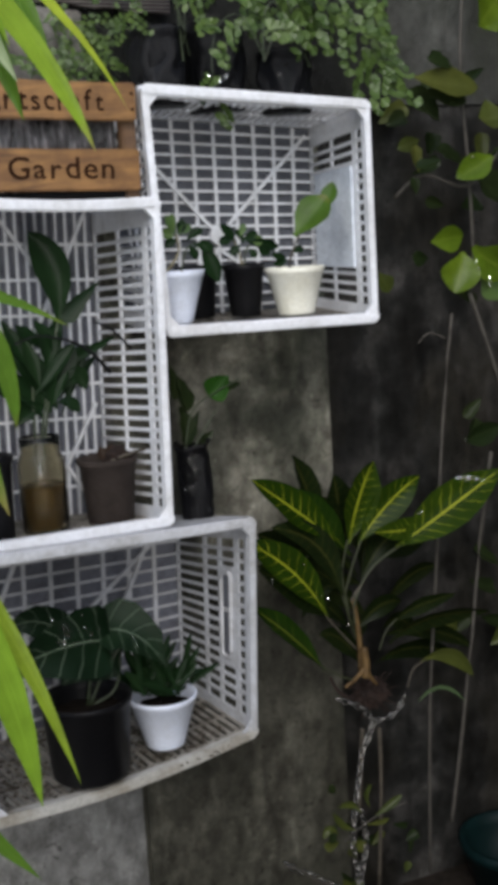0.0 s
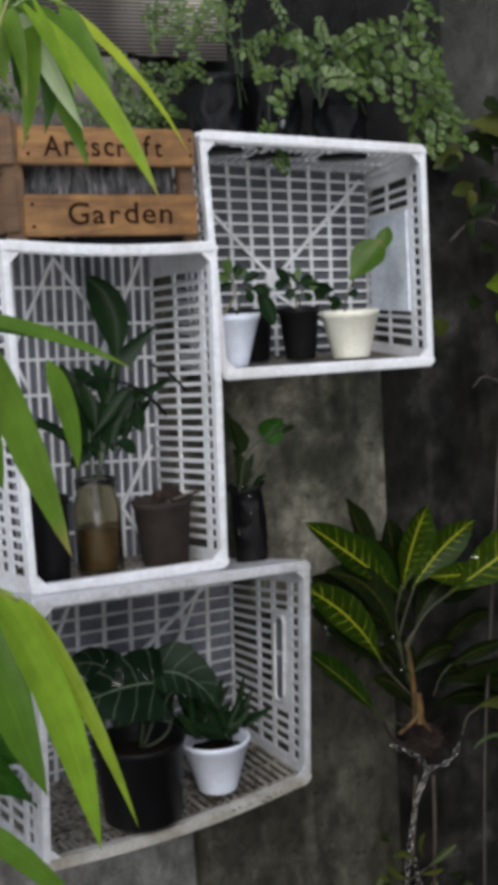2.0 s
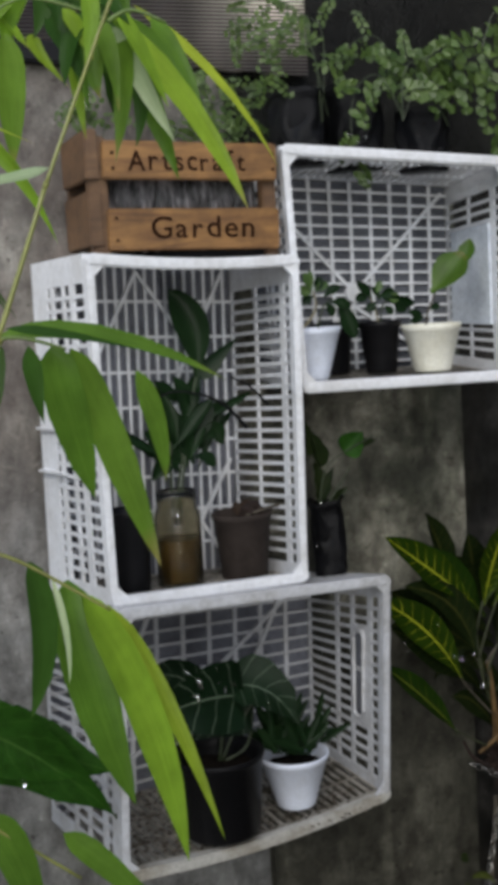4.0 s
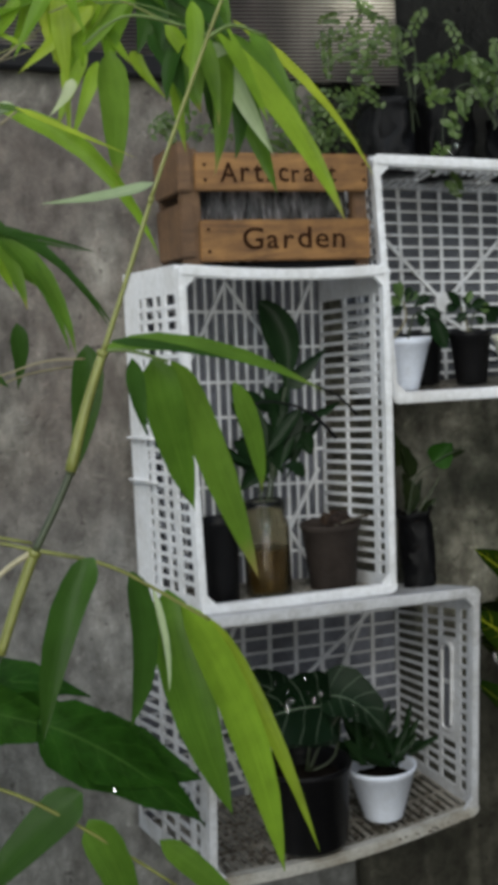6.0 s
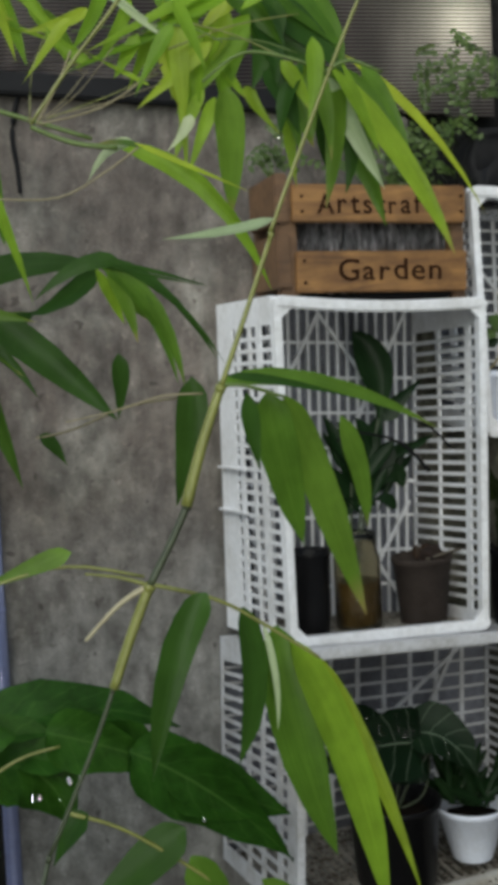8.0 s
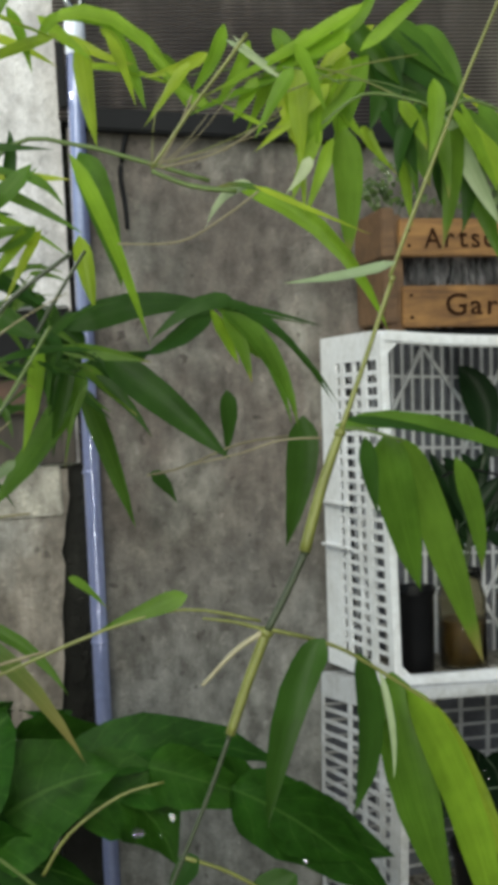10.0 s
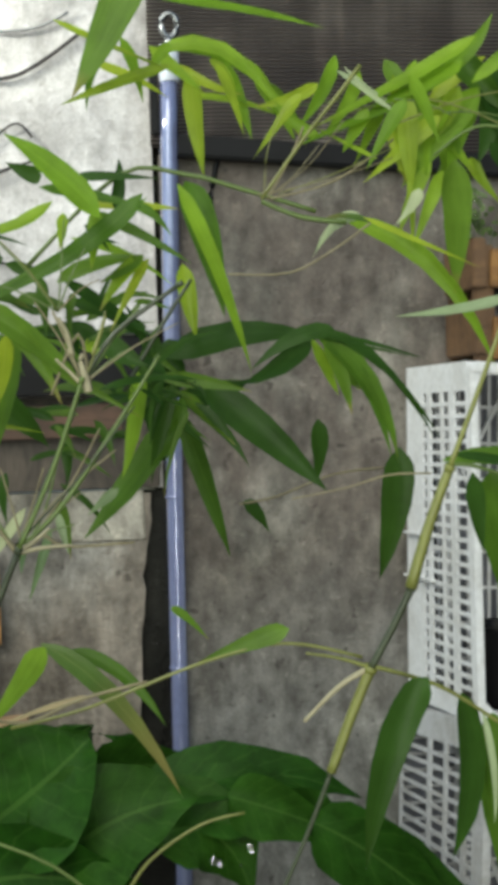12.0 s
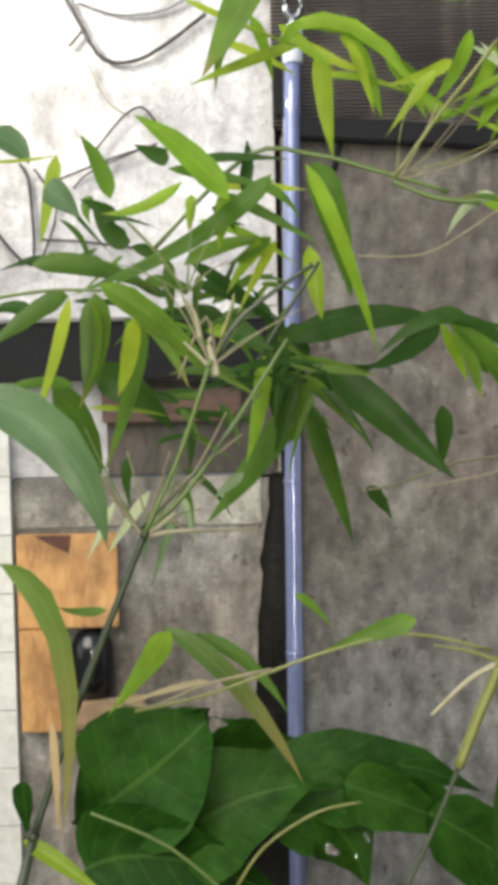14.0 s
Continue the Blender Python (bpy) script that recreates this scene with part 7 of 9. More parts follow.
leaf(bamboo_b, (-0.564, -0.756, 1.649), (-0.544, -0.756, 1.627), (-0.527, -0.756, 1.594), 0.006, MID, "lance")
leaf(bamboo_b, (-0.546, -0.759, 1.642), (-0.564, -0.759, 1.625), (-0.584, -0.759, 1.598), 0.007, DARK, "lance")
leaf(bamboo_b, (-0.607, -0.734, 1.650), (-0.581, -0.734, 1.635), (-0.570, -0.734, 1.611), 0.005, MID, "lance")
leaf(bamboo_b, (-0.573, -0.654, 1.648), (-0.549, -0.654, 1.663), (-0.506, -0.654, 1.667), 0.008, LEAF_BACKLIT, "lance")
leaf(bamboo_b, (-0.582, -0.706, 1.654), (-0.595, -0.706, 1.636), (-0.608, -0.706, 1.609), 0.006, MID, "lance")
leaf(bamboo_b, (-0.600, -0.678, 1.665), (-0.636, -0.678, 1.653), (-0.667, -0.678, 1.629), 0.009, MID, "lance")
leaf(bamboo_b, (-0.628, -0.624, 1.668), (-0.635, -0.624, 1.653), (-0.644, -0.624, 1.632), 0.007, DARK, "lance")
leaf(bamboo_b, (-0.589, -0.683, 1.662), (-0.584, -0.683, 1.631), (-0.582, -0.683, 1.587), 0.012, DARK, "lance")
leaf(bamboo_b, (-0.557, -0.718, 1.642), (-0.527, -0.718, 1.632), (-0.491, -0.718, 1.610), 0.006, LEAF_BACKLIT, "lance")
leaf(bamboo_b, (-0.527, -0.749, 1.680), (-0.510, -0.749, 1.678), (-0.492, -0.749, 1.671), 0.006, MID, "lance")
leaf(bamboo_b, (-0.656, -0.656, 1.718), (-0.674, -0.656, 1.703), (-0.704, -0.656, 1.677), 0.006, MID, "lance")
leaf(bamboo_b, (-0.651, -0.630, 1.729), (-0.625, -0.630, 1.719), (-0.612, -0.630, 1.702), 0.013, DARK, "lance")
leaf(bamboo_b, (-0.716, -0.743, 1.706), (-0.732, -0.743, 1.705), (-0.758, -0.743, 1.697), 0.009, DARK, "lance")
leaf(bamboo_b, (-0.593, -0.779, 1.787), (-0.584, -0.779, 1.786), (-0.568, -0.779, 1.781), 0.011, LEAF_BACKLIT, "lance")
leaf(bamboo_b, (-0.652, -0.692, 1.657), (-0.643, -0.692, 1.641), (-0.630, -0.692, 1.617), 0.008, MID, "lance")
leaf(bamboo_b, (-0.631, -0.736, 1.685), (-0.606, -0.736, 1.684), (-0.576, -0.736, 1.673), 0.012, LEAF_BACKLIT, "lance")
leaf(bamboo_b, (-0.693, -0.746, 1.697), (-0.680, -0.746, 1.708), (-0.669, -0.746, 1.715), 0.010, LEAF_BACKLIT, "lance")
leaf(bamboo_b, (-0.567, -0.778, 1.744), (-0.556, -0.778, 1.735), (-0.546, -0.778, 1.720), 0.008, DARK, "lance")
leaf(bamboo_b, (-0.702, -0.668, 1.761), (-0.689, -0.668, 1.744), (-0.664, -0.668, 1.716), 0.005, DARK, "lance")
leaf(bamboo_b, (-0.578, -0.751, 1.690), (-0.584, -0.751, 1.670), (-0.582, -0.751, 1.643), 0.008, LEAF_BACKLIT, "lance")
leaf(bamboo_b, (-0.704, -0.738, 1.742), (-0.683, -0.738, 1.721), (-0.679, -0.738, 1.691), 0.007, LEAF_BACKLIT, "lance")
leaf(bamboo_b, (-0.622, -0.640, 1.700), (-0.615, -0.640, 1.675), (-0.612, -0.640, 1.640), 0.006, MID, "lance")
leaf(bamboo_b, (-0.604, -0.630, 1.729), (-0.591, -0.630, 1.739), (-0.576, -0.630, 1.744), 0.008, LEAF_BACKLIT, "lance")
leaf(bamboo_b, (-0.575, -0.677, 1.738), (-0.558, -0.677, 1.743), (-0.536, -0.677, 1.740), 0.010, DARK, "lance")
leaf(bamboo_b, (-0.687, -0.630, 1.778), (-0.694, -0.630, 1.767), (-0.689, -0.630, 1.750), 0.012, MID, "lance")
leaf(bamboo_b, (-0.606, -0.754, 1.702), (-0.606, -0.754, 1.679), (-0.604, -0.754, 1.648), 0.012, LEAF_BACKLIT, "lance")
leaf(bamboo_b, (-0.600, -0.756, 1.572), (-0.590, -0.756, 1.560), (-0.583, -0.756, 1.543), 0.007, LEAF_BACKLIT, "lance")
leaf(bamboo_b, (-0.589, -0.672, 1.587), (-0.622, -0.672, 1.585), (-0.660, -0.672, 1.571), 0.006, DARK, "lance")
leaf(bamboo_b, (-0.607, -0.614, 1.511), (-0.578, -0.614, 1.489), (-0.557, -0.614, 1.456), 0.008, DARK, "lance")
leaf(bamboo_b, (-0.606, -0.611, 1.548), (-0.583, -0.611, 1.536), (-0.553, -0.611, 1.514), 0.008, LEAF_BACKLIT, "lance")
leaf(bamboo_b, (-0.655, -0.646, 1.526), (-0.660, -0.646, 1.504), (-0.656, -0.646, 1.473), 0.012, DARK, "lance")
leaf(bamboo_b, (-0.566, -0.642, 1.553), (-0.548, -0.642, 1.560), (-0.531, -0.642, 1.562), 0.008, DARK, "lance")
leaf(bamboo_b, (-0.603, -0.602, 1.554), (-0.599, -0.602, 1.534), (-0.601, -0.602, 1.506), 0.013, DARK, "lance")
leaf(bamboo_b, (-0.600, -0.677, 1.563), (-0.567, -0.677, 1.564), (-0.521, -0.677, 1.551), 0.010, DARK, "lance")
leaf(bamboo_b, (-0.621, -0.776, 1.543), (-0.600, -0.776, 1.549), (-0.581, -0.776, 1.548), 0.007, DARK, "lance")
leaf(bamboo_b, (-0.565, -0.778, 1.576), (-0.554, -0.778, 1.559), (-0.548, -0.778, 1.535), 0.008, LEAF_BACKLIT, "lance")
leaf(bamboo_b, (-0.608, -0.665, 1.501), (-0.599, -0.665, 1.476), (-0.596, -0.665, 1.441), 0.011, LEAF_BACKLIT, "lance")
leaf(bamboo_b, (-0.603, -0.711, 1.576), (-0.628, -0.711, 1.586), (-0.658, -0.711, 1.588), 0.009, DARK, "lance")
leaf(bamboo_b, (-0.610, -0.685, 1.569), (-0.590, -0.685, 1.565), (-0.568, -0.685, 1.553), 0.010, DARK, "lance")
leaf(bamboo_b, (-0.585, -0.645, 1.580), (-0.612, -0.645, 1.583), (-0.647, -0.645, 1.576), 0.010, LEAF_BACKLIT, "lance")
leaf(bamboo_b, (-0.672, -1.040, 1.376), (-0.670, -1.040, 1.340), (-0.670, -1.040, 1.299), 0.006, DRIED, "strap")
leaf(bamboo_b, (-0.644, -0.900, 1.663), (-0.614, -0.900, 1.646), (-0.584, -0.900, 1.590), 0.019, MID, "strap")
leaf(bamboo_b, (-0.660, -0.880, 1.659), (-0.657, -0.880, 1.622), (-0.670, -0.880, 1.577), 0.019, MID, "strap")
leaf(bamboo_b, (-0.628, -0.860, 1.648), (-0.633, -0.860, 1.613), (-0.643, -0.860, 1.584), 0.016, YELLOW, "strap")
# broad dark arum leaves by the foot of the wall
leaf(arum, (-0.298, -0.120, 0.978), (-0.177, -0.120, 0.898), (-0.058, -0.120, 0.777), 0.115, ARUM, "heart")
leaf(arum, (-0.416, -0.100, 1.015), (-0.336, -0.100, 0.986), (-0.247, -0.100, 0.946), 0.092, ARUM, "heart")
leaf(arum, (-0.274, -0.050, 0.952), (-0.315, -0.050, 0.976), (-0.417, -0.050, 0.974), 0.069, ARUM, "heart")
leaf(arum, (-0.626, 0.020, 0.854), (-0.678, 0.020, 1.000), (-0.613, 0.020, 1.099), 0.224, ARUM, "heart")
leaf(arum, (-0.542, 0.000, 0.986), (-0.367, 0.000, 1.015), (-0.202, 0.000, 0.966), 0.096, ARUM, "heart")
leaf(arum, (-0.467, -0.020, 0.951), (-0.354, -0.020, 0.968), (-0.192, -0.020, 0.883), 0.121, ARUM, "heart")
leaf(arum, (-0.247, -0.100, 0.926), (-0.164, -0.100, 0.893), (-0.055, -0.100, 0.841), 0.109, ARUM, "heart")
leaf(arum, (-0.527, -0.050, 0.941), (-0.435, -0.050, 0.942), (-0.380, -0.050, 0.842), 0.143, ARUM, "heart")
leaf(arum, (-0.810, 0.000, 1.017), (-0.729, 0.000, 0.967), (-0.667, 0.000, 0.866), 0.187, ARUM, "heart")
leaf(arum, (-0.771, -0.060, 0.975), (-0.669, -0.060, 1.049), (-0.609, -0.060, 1.107), 0.216, ARUM, "heart")
leaf(arum, (-0.671, -0.080, 0.922), (-0.571, -0.080, 0.986), (-0.455, -0.080, 1.009), 0.189, ARUM, "heart")
leaf(arum, (-0.792, -0.100, 0.899), (-0.670, -0.100, 0.913), (-0.492, -0.100, 0.843), 0.163, ARUM, "heart")
leaf(arum, (-0.607, 0.050, 1.014), (-0.518, 0.050, 1.021), (-0.396, 0.050, 0.982), 0.106, ARUM, "heart")
leaf(arum, (-0.735, 0.100, 1.010), (-0.772, 0.100, 0.974), (-0.838, 0.100, 0.893), 0.109, ARUM, "heart")
leaf(arum, (-0.590, 0.120, 1.038), (-0.535, 0.120, 1.027), (-0.608, 0.120, 1.057), 0.055, ARUM, "heart")
leaf(arum, (-0.918, 0.100, 0.964), (-0.914, 0.100, 0.922), (-0.911, 0.100, 0.876), 0.036, ARUM, "heart")
rod(arum, "stalk", [(-0.762, -0.240, 1.031), (-0.659, -0.240, 0.983), (-0.571, -0.240, 0.905)], 0.0022, 0.0026, STEM)
rod(arum, "stalk", [(-0.570, -0.240, 0.928), (-0.532, -0.240, 0.981), (-0.463, -0.240, 1.025), (-0.403, -0.240, 1.038)], 0.0025, 0.0018, STEM_PALE)
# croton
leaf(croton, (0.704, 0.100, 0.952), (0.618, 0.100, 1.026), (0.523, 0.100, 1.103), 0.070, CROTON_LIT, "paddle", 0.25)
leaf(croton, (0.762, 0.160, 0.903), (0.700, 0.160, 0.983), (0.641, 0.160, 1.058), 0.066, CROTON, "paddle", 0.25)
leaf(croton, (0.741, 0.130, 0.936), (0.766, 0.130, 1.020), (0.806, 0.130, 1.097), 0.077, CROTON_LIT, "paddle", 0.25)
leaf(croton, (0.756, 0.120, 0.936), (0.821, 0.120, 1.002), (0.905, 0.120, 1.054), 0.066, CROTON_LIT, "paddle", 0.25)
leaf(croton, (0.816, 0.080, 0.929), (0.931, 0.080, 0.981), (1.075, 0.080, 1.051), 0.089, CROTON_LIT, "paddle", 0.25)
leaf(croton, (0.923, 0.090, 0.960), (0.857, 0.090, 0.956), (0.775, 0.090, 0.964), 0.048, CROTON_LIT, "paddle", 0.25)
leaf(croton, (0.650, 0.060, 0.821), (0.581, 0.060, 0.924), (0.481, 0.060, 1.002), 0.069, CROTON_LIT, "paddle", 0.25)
leaf(croton, (0.659, 0.070, 0.815), (0.602, 0.070, 0.879), (0.511, 0.070, 0.939), 0.065, CROTON_SHADED, "paddle", 0.25)
leaf(croton, (0.698, 0.090, 0.850), (0.650, 0.090, 0.957), (0.552, 0.090, 1.008), 0.061, CROTON_SHADED, "paddle", 0.25)
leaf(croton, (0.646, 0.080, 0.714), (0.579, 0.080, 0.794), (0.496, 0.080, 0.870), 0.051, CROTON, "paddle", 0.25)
leaf(croton, (0.822, 0.100, 0.772), (0.876, 0.100, 0.792), (0.970, 0.100, 0.801), 0.033, CROTON_SHADED, "paddle", 0.25)
leaf(croton, (0.819, 0.120, 0.720), (0.915, 0.120, 0.753), (1.073, 0.120, 0.739), 0.042, CROTON_SHADED, "paddle", 0.25)
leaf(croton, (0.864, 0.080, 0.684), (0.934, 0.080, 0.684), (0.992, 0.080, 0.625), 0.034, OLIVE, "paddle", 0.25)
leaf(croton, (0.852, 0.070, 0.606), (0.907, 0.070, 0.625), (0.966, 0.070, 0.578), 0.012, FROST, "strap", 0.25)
leaf(croton, (0.809, 0.200, 0.886), (0.759, 0.200, 0.959), (0.711, 0.200, 1.025), 0.071, CROTON_SHADED, "paddle", 0.25)
leaf(croton, (0.829, 0.200, 0.877), (0.898, 0.200, 0.901), (0.975, 0.200, 0.907), 0.064, CROTON_SHADED, "paddle", 0.25)
leaf(croton, (0.719, 0.220, 0.962), (0.703, 0.220, 1.034), (0.670, 0.220, 1.113), 0.057, CROTON_SHADED, "paddle", 0.25)
leaf(croton, (0.694, 0.180, 0.910), (0.620, 0.180, 0.946), (0.567, 0.180, 0.977), 0.050, CROTON_SHADED, "paddle", 0.25)
leaf(croton, (0.775, 0.210, 0.890), (0.767, 0.210, 0.991), (0.758, 0.210, 1.063), 0.061, CROTON_SHADED, "paddle", 0.25)
leaf(croton, (0.811, 0.207, 0.821), (0.758, 0.207, 0.842), (0.703, 0.207, 0.811), 0.034, CROTON_SHADED, "paddle")
leaf(croton, (0.777, 0.207, 0.729), (0.733, 0.207, 0.788), (0.687, 0.207, 0.794), 0.033, CROTON_SHADED, "paddle")
leaf(croton, (0.790, 0.226, 0.796), (0.685, 0.226, 0.873), (0.581, 0.226, 0.895), 0.034, CROTON_SHADED, "paddle")
leaf(croton, (0.781, 0.160, 0.662), (0.731, 0.160, 0.735), (0.680, 0.160, 0.754), 0.043, CROTON_SHADED, "paddle")
leaf(croton, (0.794, 0.193, 0.847), (0.738, 0.193, 0.900), (0.680, 0.193, 0.902), 0.038, CROTON_SHADED, "paddle")
leaf(croton, (0.744, 0.181, 0.837), (0.700, 0.181, 0.837), (0.654, 0.181, 0.787), 0.031, CROTON_SHADED, "paddle")
leaf(croton, (0.776, 0.194, 0.799), (0.702, 0.194, 0.874), (0.628, 0.194, 0.895), 0.039, CROTON_SHADED, "paddle")
leaf(croton, (0.889, 0.268, 0.692), (0.931, 0.268, 0.710), (0.971, 0.268, 0.673), 0.043, CROTON_SHADED, "paddle")
leaf(croton, (0.843, 0.198, 0.708), (0.960, 0.198, 0.699), (1.080, 0.198, 0.633), 0.038, CROTON_SHADED, "paddle")
leaf(croton, (0.853, 0.245, 0.630), (0.956, 0.245, 0.646), (1.059, 0.245, 0.607), 0.042, CROTON_SHADED, "paddle")
leaf(croton, (0.861, 0.222, 0.753), (0.935, 0.222, 0.815), (1.008, 0.222, 0.824), 0.039, CROTON_SHADED, "paddle")
leaf(croton, (0.780, 0.188, 0.732), (0.837, 0.188, 0.776), (0.894, 0.188, 0.776), 0.042, CROTON_SHADED, "paddle")
leaf(croton, (0.820, 0.225, 0.838), (0.833, 0.225, 0.905), (0.844, 0.225, 0.929), 0.041, CROTON_SHADED, "paddle")
leaf(croton, (0.799, 0.232, 0.767), (0.749, 0.232, 0.833), (0.698, 0.232, 0.854), 0.055, CROTON_SHADED, "paddle")
leaf(croton, (0.814, 0.239, 0.676), (0.816, 0.239, 0.737), (0.816, 0.239, 0.754), 0.043, CROTON_SHADED, "paddle")
leaf(croton, (0.828, 0.207, 0.742), (0.748, 0.207, 0.819), (0.668, 0.207, 0.850), 0.044, CROTON_SHADED, "paddle")
leaf(croton, (0.777, 0.150, 0.855), (0.828, 0.150, 0.918), (0.878, 0.150, 0.939), 0.054, CROTON_SHADED, "paddle")
rod(croton, "petiole", [(0.641, 0.060, 0.834), (0.671, 0.060, 0.793), (0.709, 0.060, 0.748)], 0.0014, 0.0020, WOODSTEM)
rod(croton, "petiole", [(0.827, 0.080, 0.931), (0.763, 0.080, 0.898), (0.722, 0.080, 0.841), (0.717, 0.080, 0.787)], 0.0020, 0.0030, PETIOLE)
rod(croton, "petiole", [(0.752, 0.100, 0.950), (0.727, 0.100, 0.894), (0.711, 0.100, 0.840), (0.723, 0.100, 0.780)], 0.0018, 0.0030, PETIOLE)
rod(croton, "petiole", [(0.722, 0.100, 0.955), (0.706, 0.100, 0.886), (0.718, 0.100, 0.816)], 0.0016, 0.0026, PETIOLE)
rod(croton, "petiole", [(0.704, 0.100, 0.847), (0.717, 0.100, 0.804), (0.730, 0.100, 0.755)], 0.0018, 0.0028, PETIOLE)
rod(croton, "petiole", [(0.743, 0.080, 0.873), (0.723, 0.080, 0.854), (0.712, 0.080, 0.838)], 0.0022, 0.0022, WOODSTEM)
rod(croton, "petiole", [(0.777, 0.090, 0.723), (0.794, 0.090, 0.759), (0.821, 0.090, 0.780)], 0.0015, 0.0012, PETIOLE)
rod(croton, "petiole", [(0.833, 0.080, 0.636), (0.847, 0.080, 0.671), (0.872, 0.080, 0.682)], 0.0018, 0.0014, WOODSTEM)
rod(croton, "petiole", [(0.639, 0.080, 0.723), (0.677, 0.080, 0.696), (0.708, 0.080, 0.679)], 0.0016, 0.0022, PETIOLE)
rod(croton, "stem", [(0.799, 0.140, 0.536), (0.797, 0.140, 0.400), (0.783, 0.140, 0.191)], 0.0040, 0.0040, WOODSTEM)
rod(croton, "stem", [(0.770, 0.160, 0.535), (0.764, 0.160, 0.463), (0.753, 0.160, 0.353)], 0.0045, 0.0045, WOODSTEM)
rod(croton, "stem", [(0.745, 0.110, 0.673), (0.745, 0.110, 0.726), (0.740, 0.110, 0.785), (0.733, 0.110, 0.833)], 0.0062, 0.0045, ROOTWOOD)
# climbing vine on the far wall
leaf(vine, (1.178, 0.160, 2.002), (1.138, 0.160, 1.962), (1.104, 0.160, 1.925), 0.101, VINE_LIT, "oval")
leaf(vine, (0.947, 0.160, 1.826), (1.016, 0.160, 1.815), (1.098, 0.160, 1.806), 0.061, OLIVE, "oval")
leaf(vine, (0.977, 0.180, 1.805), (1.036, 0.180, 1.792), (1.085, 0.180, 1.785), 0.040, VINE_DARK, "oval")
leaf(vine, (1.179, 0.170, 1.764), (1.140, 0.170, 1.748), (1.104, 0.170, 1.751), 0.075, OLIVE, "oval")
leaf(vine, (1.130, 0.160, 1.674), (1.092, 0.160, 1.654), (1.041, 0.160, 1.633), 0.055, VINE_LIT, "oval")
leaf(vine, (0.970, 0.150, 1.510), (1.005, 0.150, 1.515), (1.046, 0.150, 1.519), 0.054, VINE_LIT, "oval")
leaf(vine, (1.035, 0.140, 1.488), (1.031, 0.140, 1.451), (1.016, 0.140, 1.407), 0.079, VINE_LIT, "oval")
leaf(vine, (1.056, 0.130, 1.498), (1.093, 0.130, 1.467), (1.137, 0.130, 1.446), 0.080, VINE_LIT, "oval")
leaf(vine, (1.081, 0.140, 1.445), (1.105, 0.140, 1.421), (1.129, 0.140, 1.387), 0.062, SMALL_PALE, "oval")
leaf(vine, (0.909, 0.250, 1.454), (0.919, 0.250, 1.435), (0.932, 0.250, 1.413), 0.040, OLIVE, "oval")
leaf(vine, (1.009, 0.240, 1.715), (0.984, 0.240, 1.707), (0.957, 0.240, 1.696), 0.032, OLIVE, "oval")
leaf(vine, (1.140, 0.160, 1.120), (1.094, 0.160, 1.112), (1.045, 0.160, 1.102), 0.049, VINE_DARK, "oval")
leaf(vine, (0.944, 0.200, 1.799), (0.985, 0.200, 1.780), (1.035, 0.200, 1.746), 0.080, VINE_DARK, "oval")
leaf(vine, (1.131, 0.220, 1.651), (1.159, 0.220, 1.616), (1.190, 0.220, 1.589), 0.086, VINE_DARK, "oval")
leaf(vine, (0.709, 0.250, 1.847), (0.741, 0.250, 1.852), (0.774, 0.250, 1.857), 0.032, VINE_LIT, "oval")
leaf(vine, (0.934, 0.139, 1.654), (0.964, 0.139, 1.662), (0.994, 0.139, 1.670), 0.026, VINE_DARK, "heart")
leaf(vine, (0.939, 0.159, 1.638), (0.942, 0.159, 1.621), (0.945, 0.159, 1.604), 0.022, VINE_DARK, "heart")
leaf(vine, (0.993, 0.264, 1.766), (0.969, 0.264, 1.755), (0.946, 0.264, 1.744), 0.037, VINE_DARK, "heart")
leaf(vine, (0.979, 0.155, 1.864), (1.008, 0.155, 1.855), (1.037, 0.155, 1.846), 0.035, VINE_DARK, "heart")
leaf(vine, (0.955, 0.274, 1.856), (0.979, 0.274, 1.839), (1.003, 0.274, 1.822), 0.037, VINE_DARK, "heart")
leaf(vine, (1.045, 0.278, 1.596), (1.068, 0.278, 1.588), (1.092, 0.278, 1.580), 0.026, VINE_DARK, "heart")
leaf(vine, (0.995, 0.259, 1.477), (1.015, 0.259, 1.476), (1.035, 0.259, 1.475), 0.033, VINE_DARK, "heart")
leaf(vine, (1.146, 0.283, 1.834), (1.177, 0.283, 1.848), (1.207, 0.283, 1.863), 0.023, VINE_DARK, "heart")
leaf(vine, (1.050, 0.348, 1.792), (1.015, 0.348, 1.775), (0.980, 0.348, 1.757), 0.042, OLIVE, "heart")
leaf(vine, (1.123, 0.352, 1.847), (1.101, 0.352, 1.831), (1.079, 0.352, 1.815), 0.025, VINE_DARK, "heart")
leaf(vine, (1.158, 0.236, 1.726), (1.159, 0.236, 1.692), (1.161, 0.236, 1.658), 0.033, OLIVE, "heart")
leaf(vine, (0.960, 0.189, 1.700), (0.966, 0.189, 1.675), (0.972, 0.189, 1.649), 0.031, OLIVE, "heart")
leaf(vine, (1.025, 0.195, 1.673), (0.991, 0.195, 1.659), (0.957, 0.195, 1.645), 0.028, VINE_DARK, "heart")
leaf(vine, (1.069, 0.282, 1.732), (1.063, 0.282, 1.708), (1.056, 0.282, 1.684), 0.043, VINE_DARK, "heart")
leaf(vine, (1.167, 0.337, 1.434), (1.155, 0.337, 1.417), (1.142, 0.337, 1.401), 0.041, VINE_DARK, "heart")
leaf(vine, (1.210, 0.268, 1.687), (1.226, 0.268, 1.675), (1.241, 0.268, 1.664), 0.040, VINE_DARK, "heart")
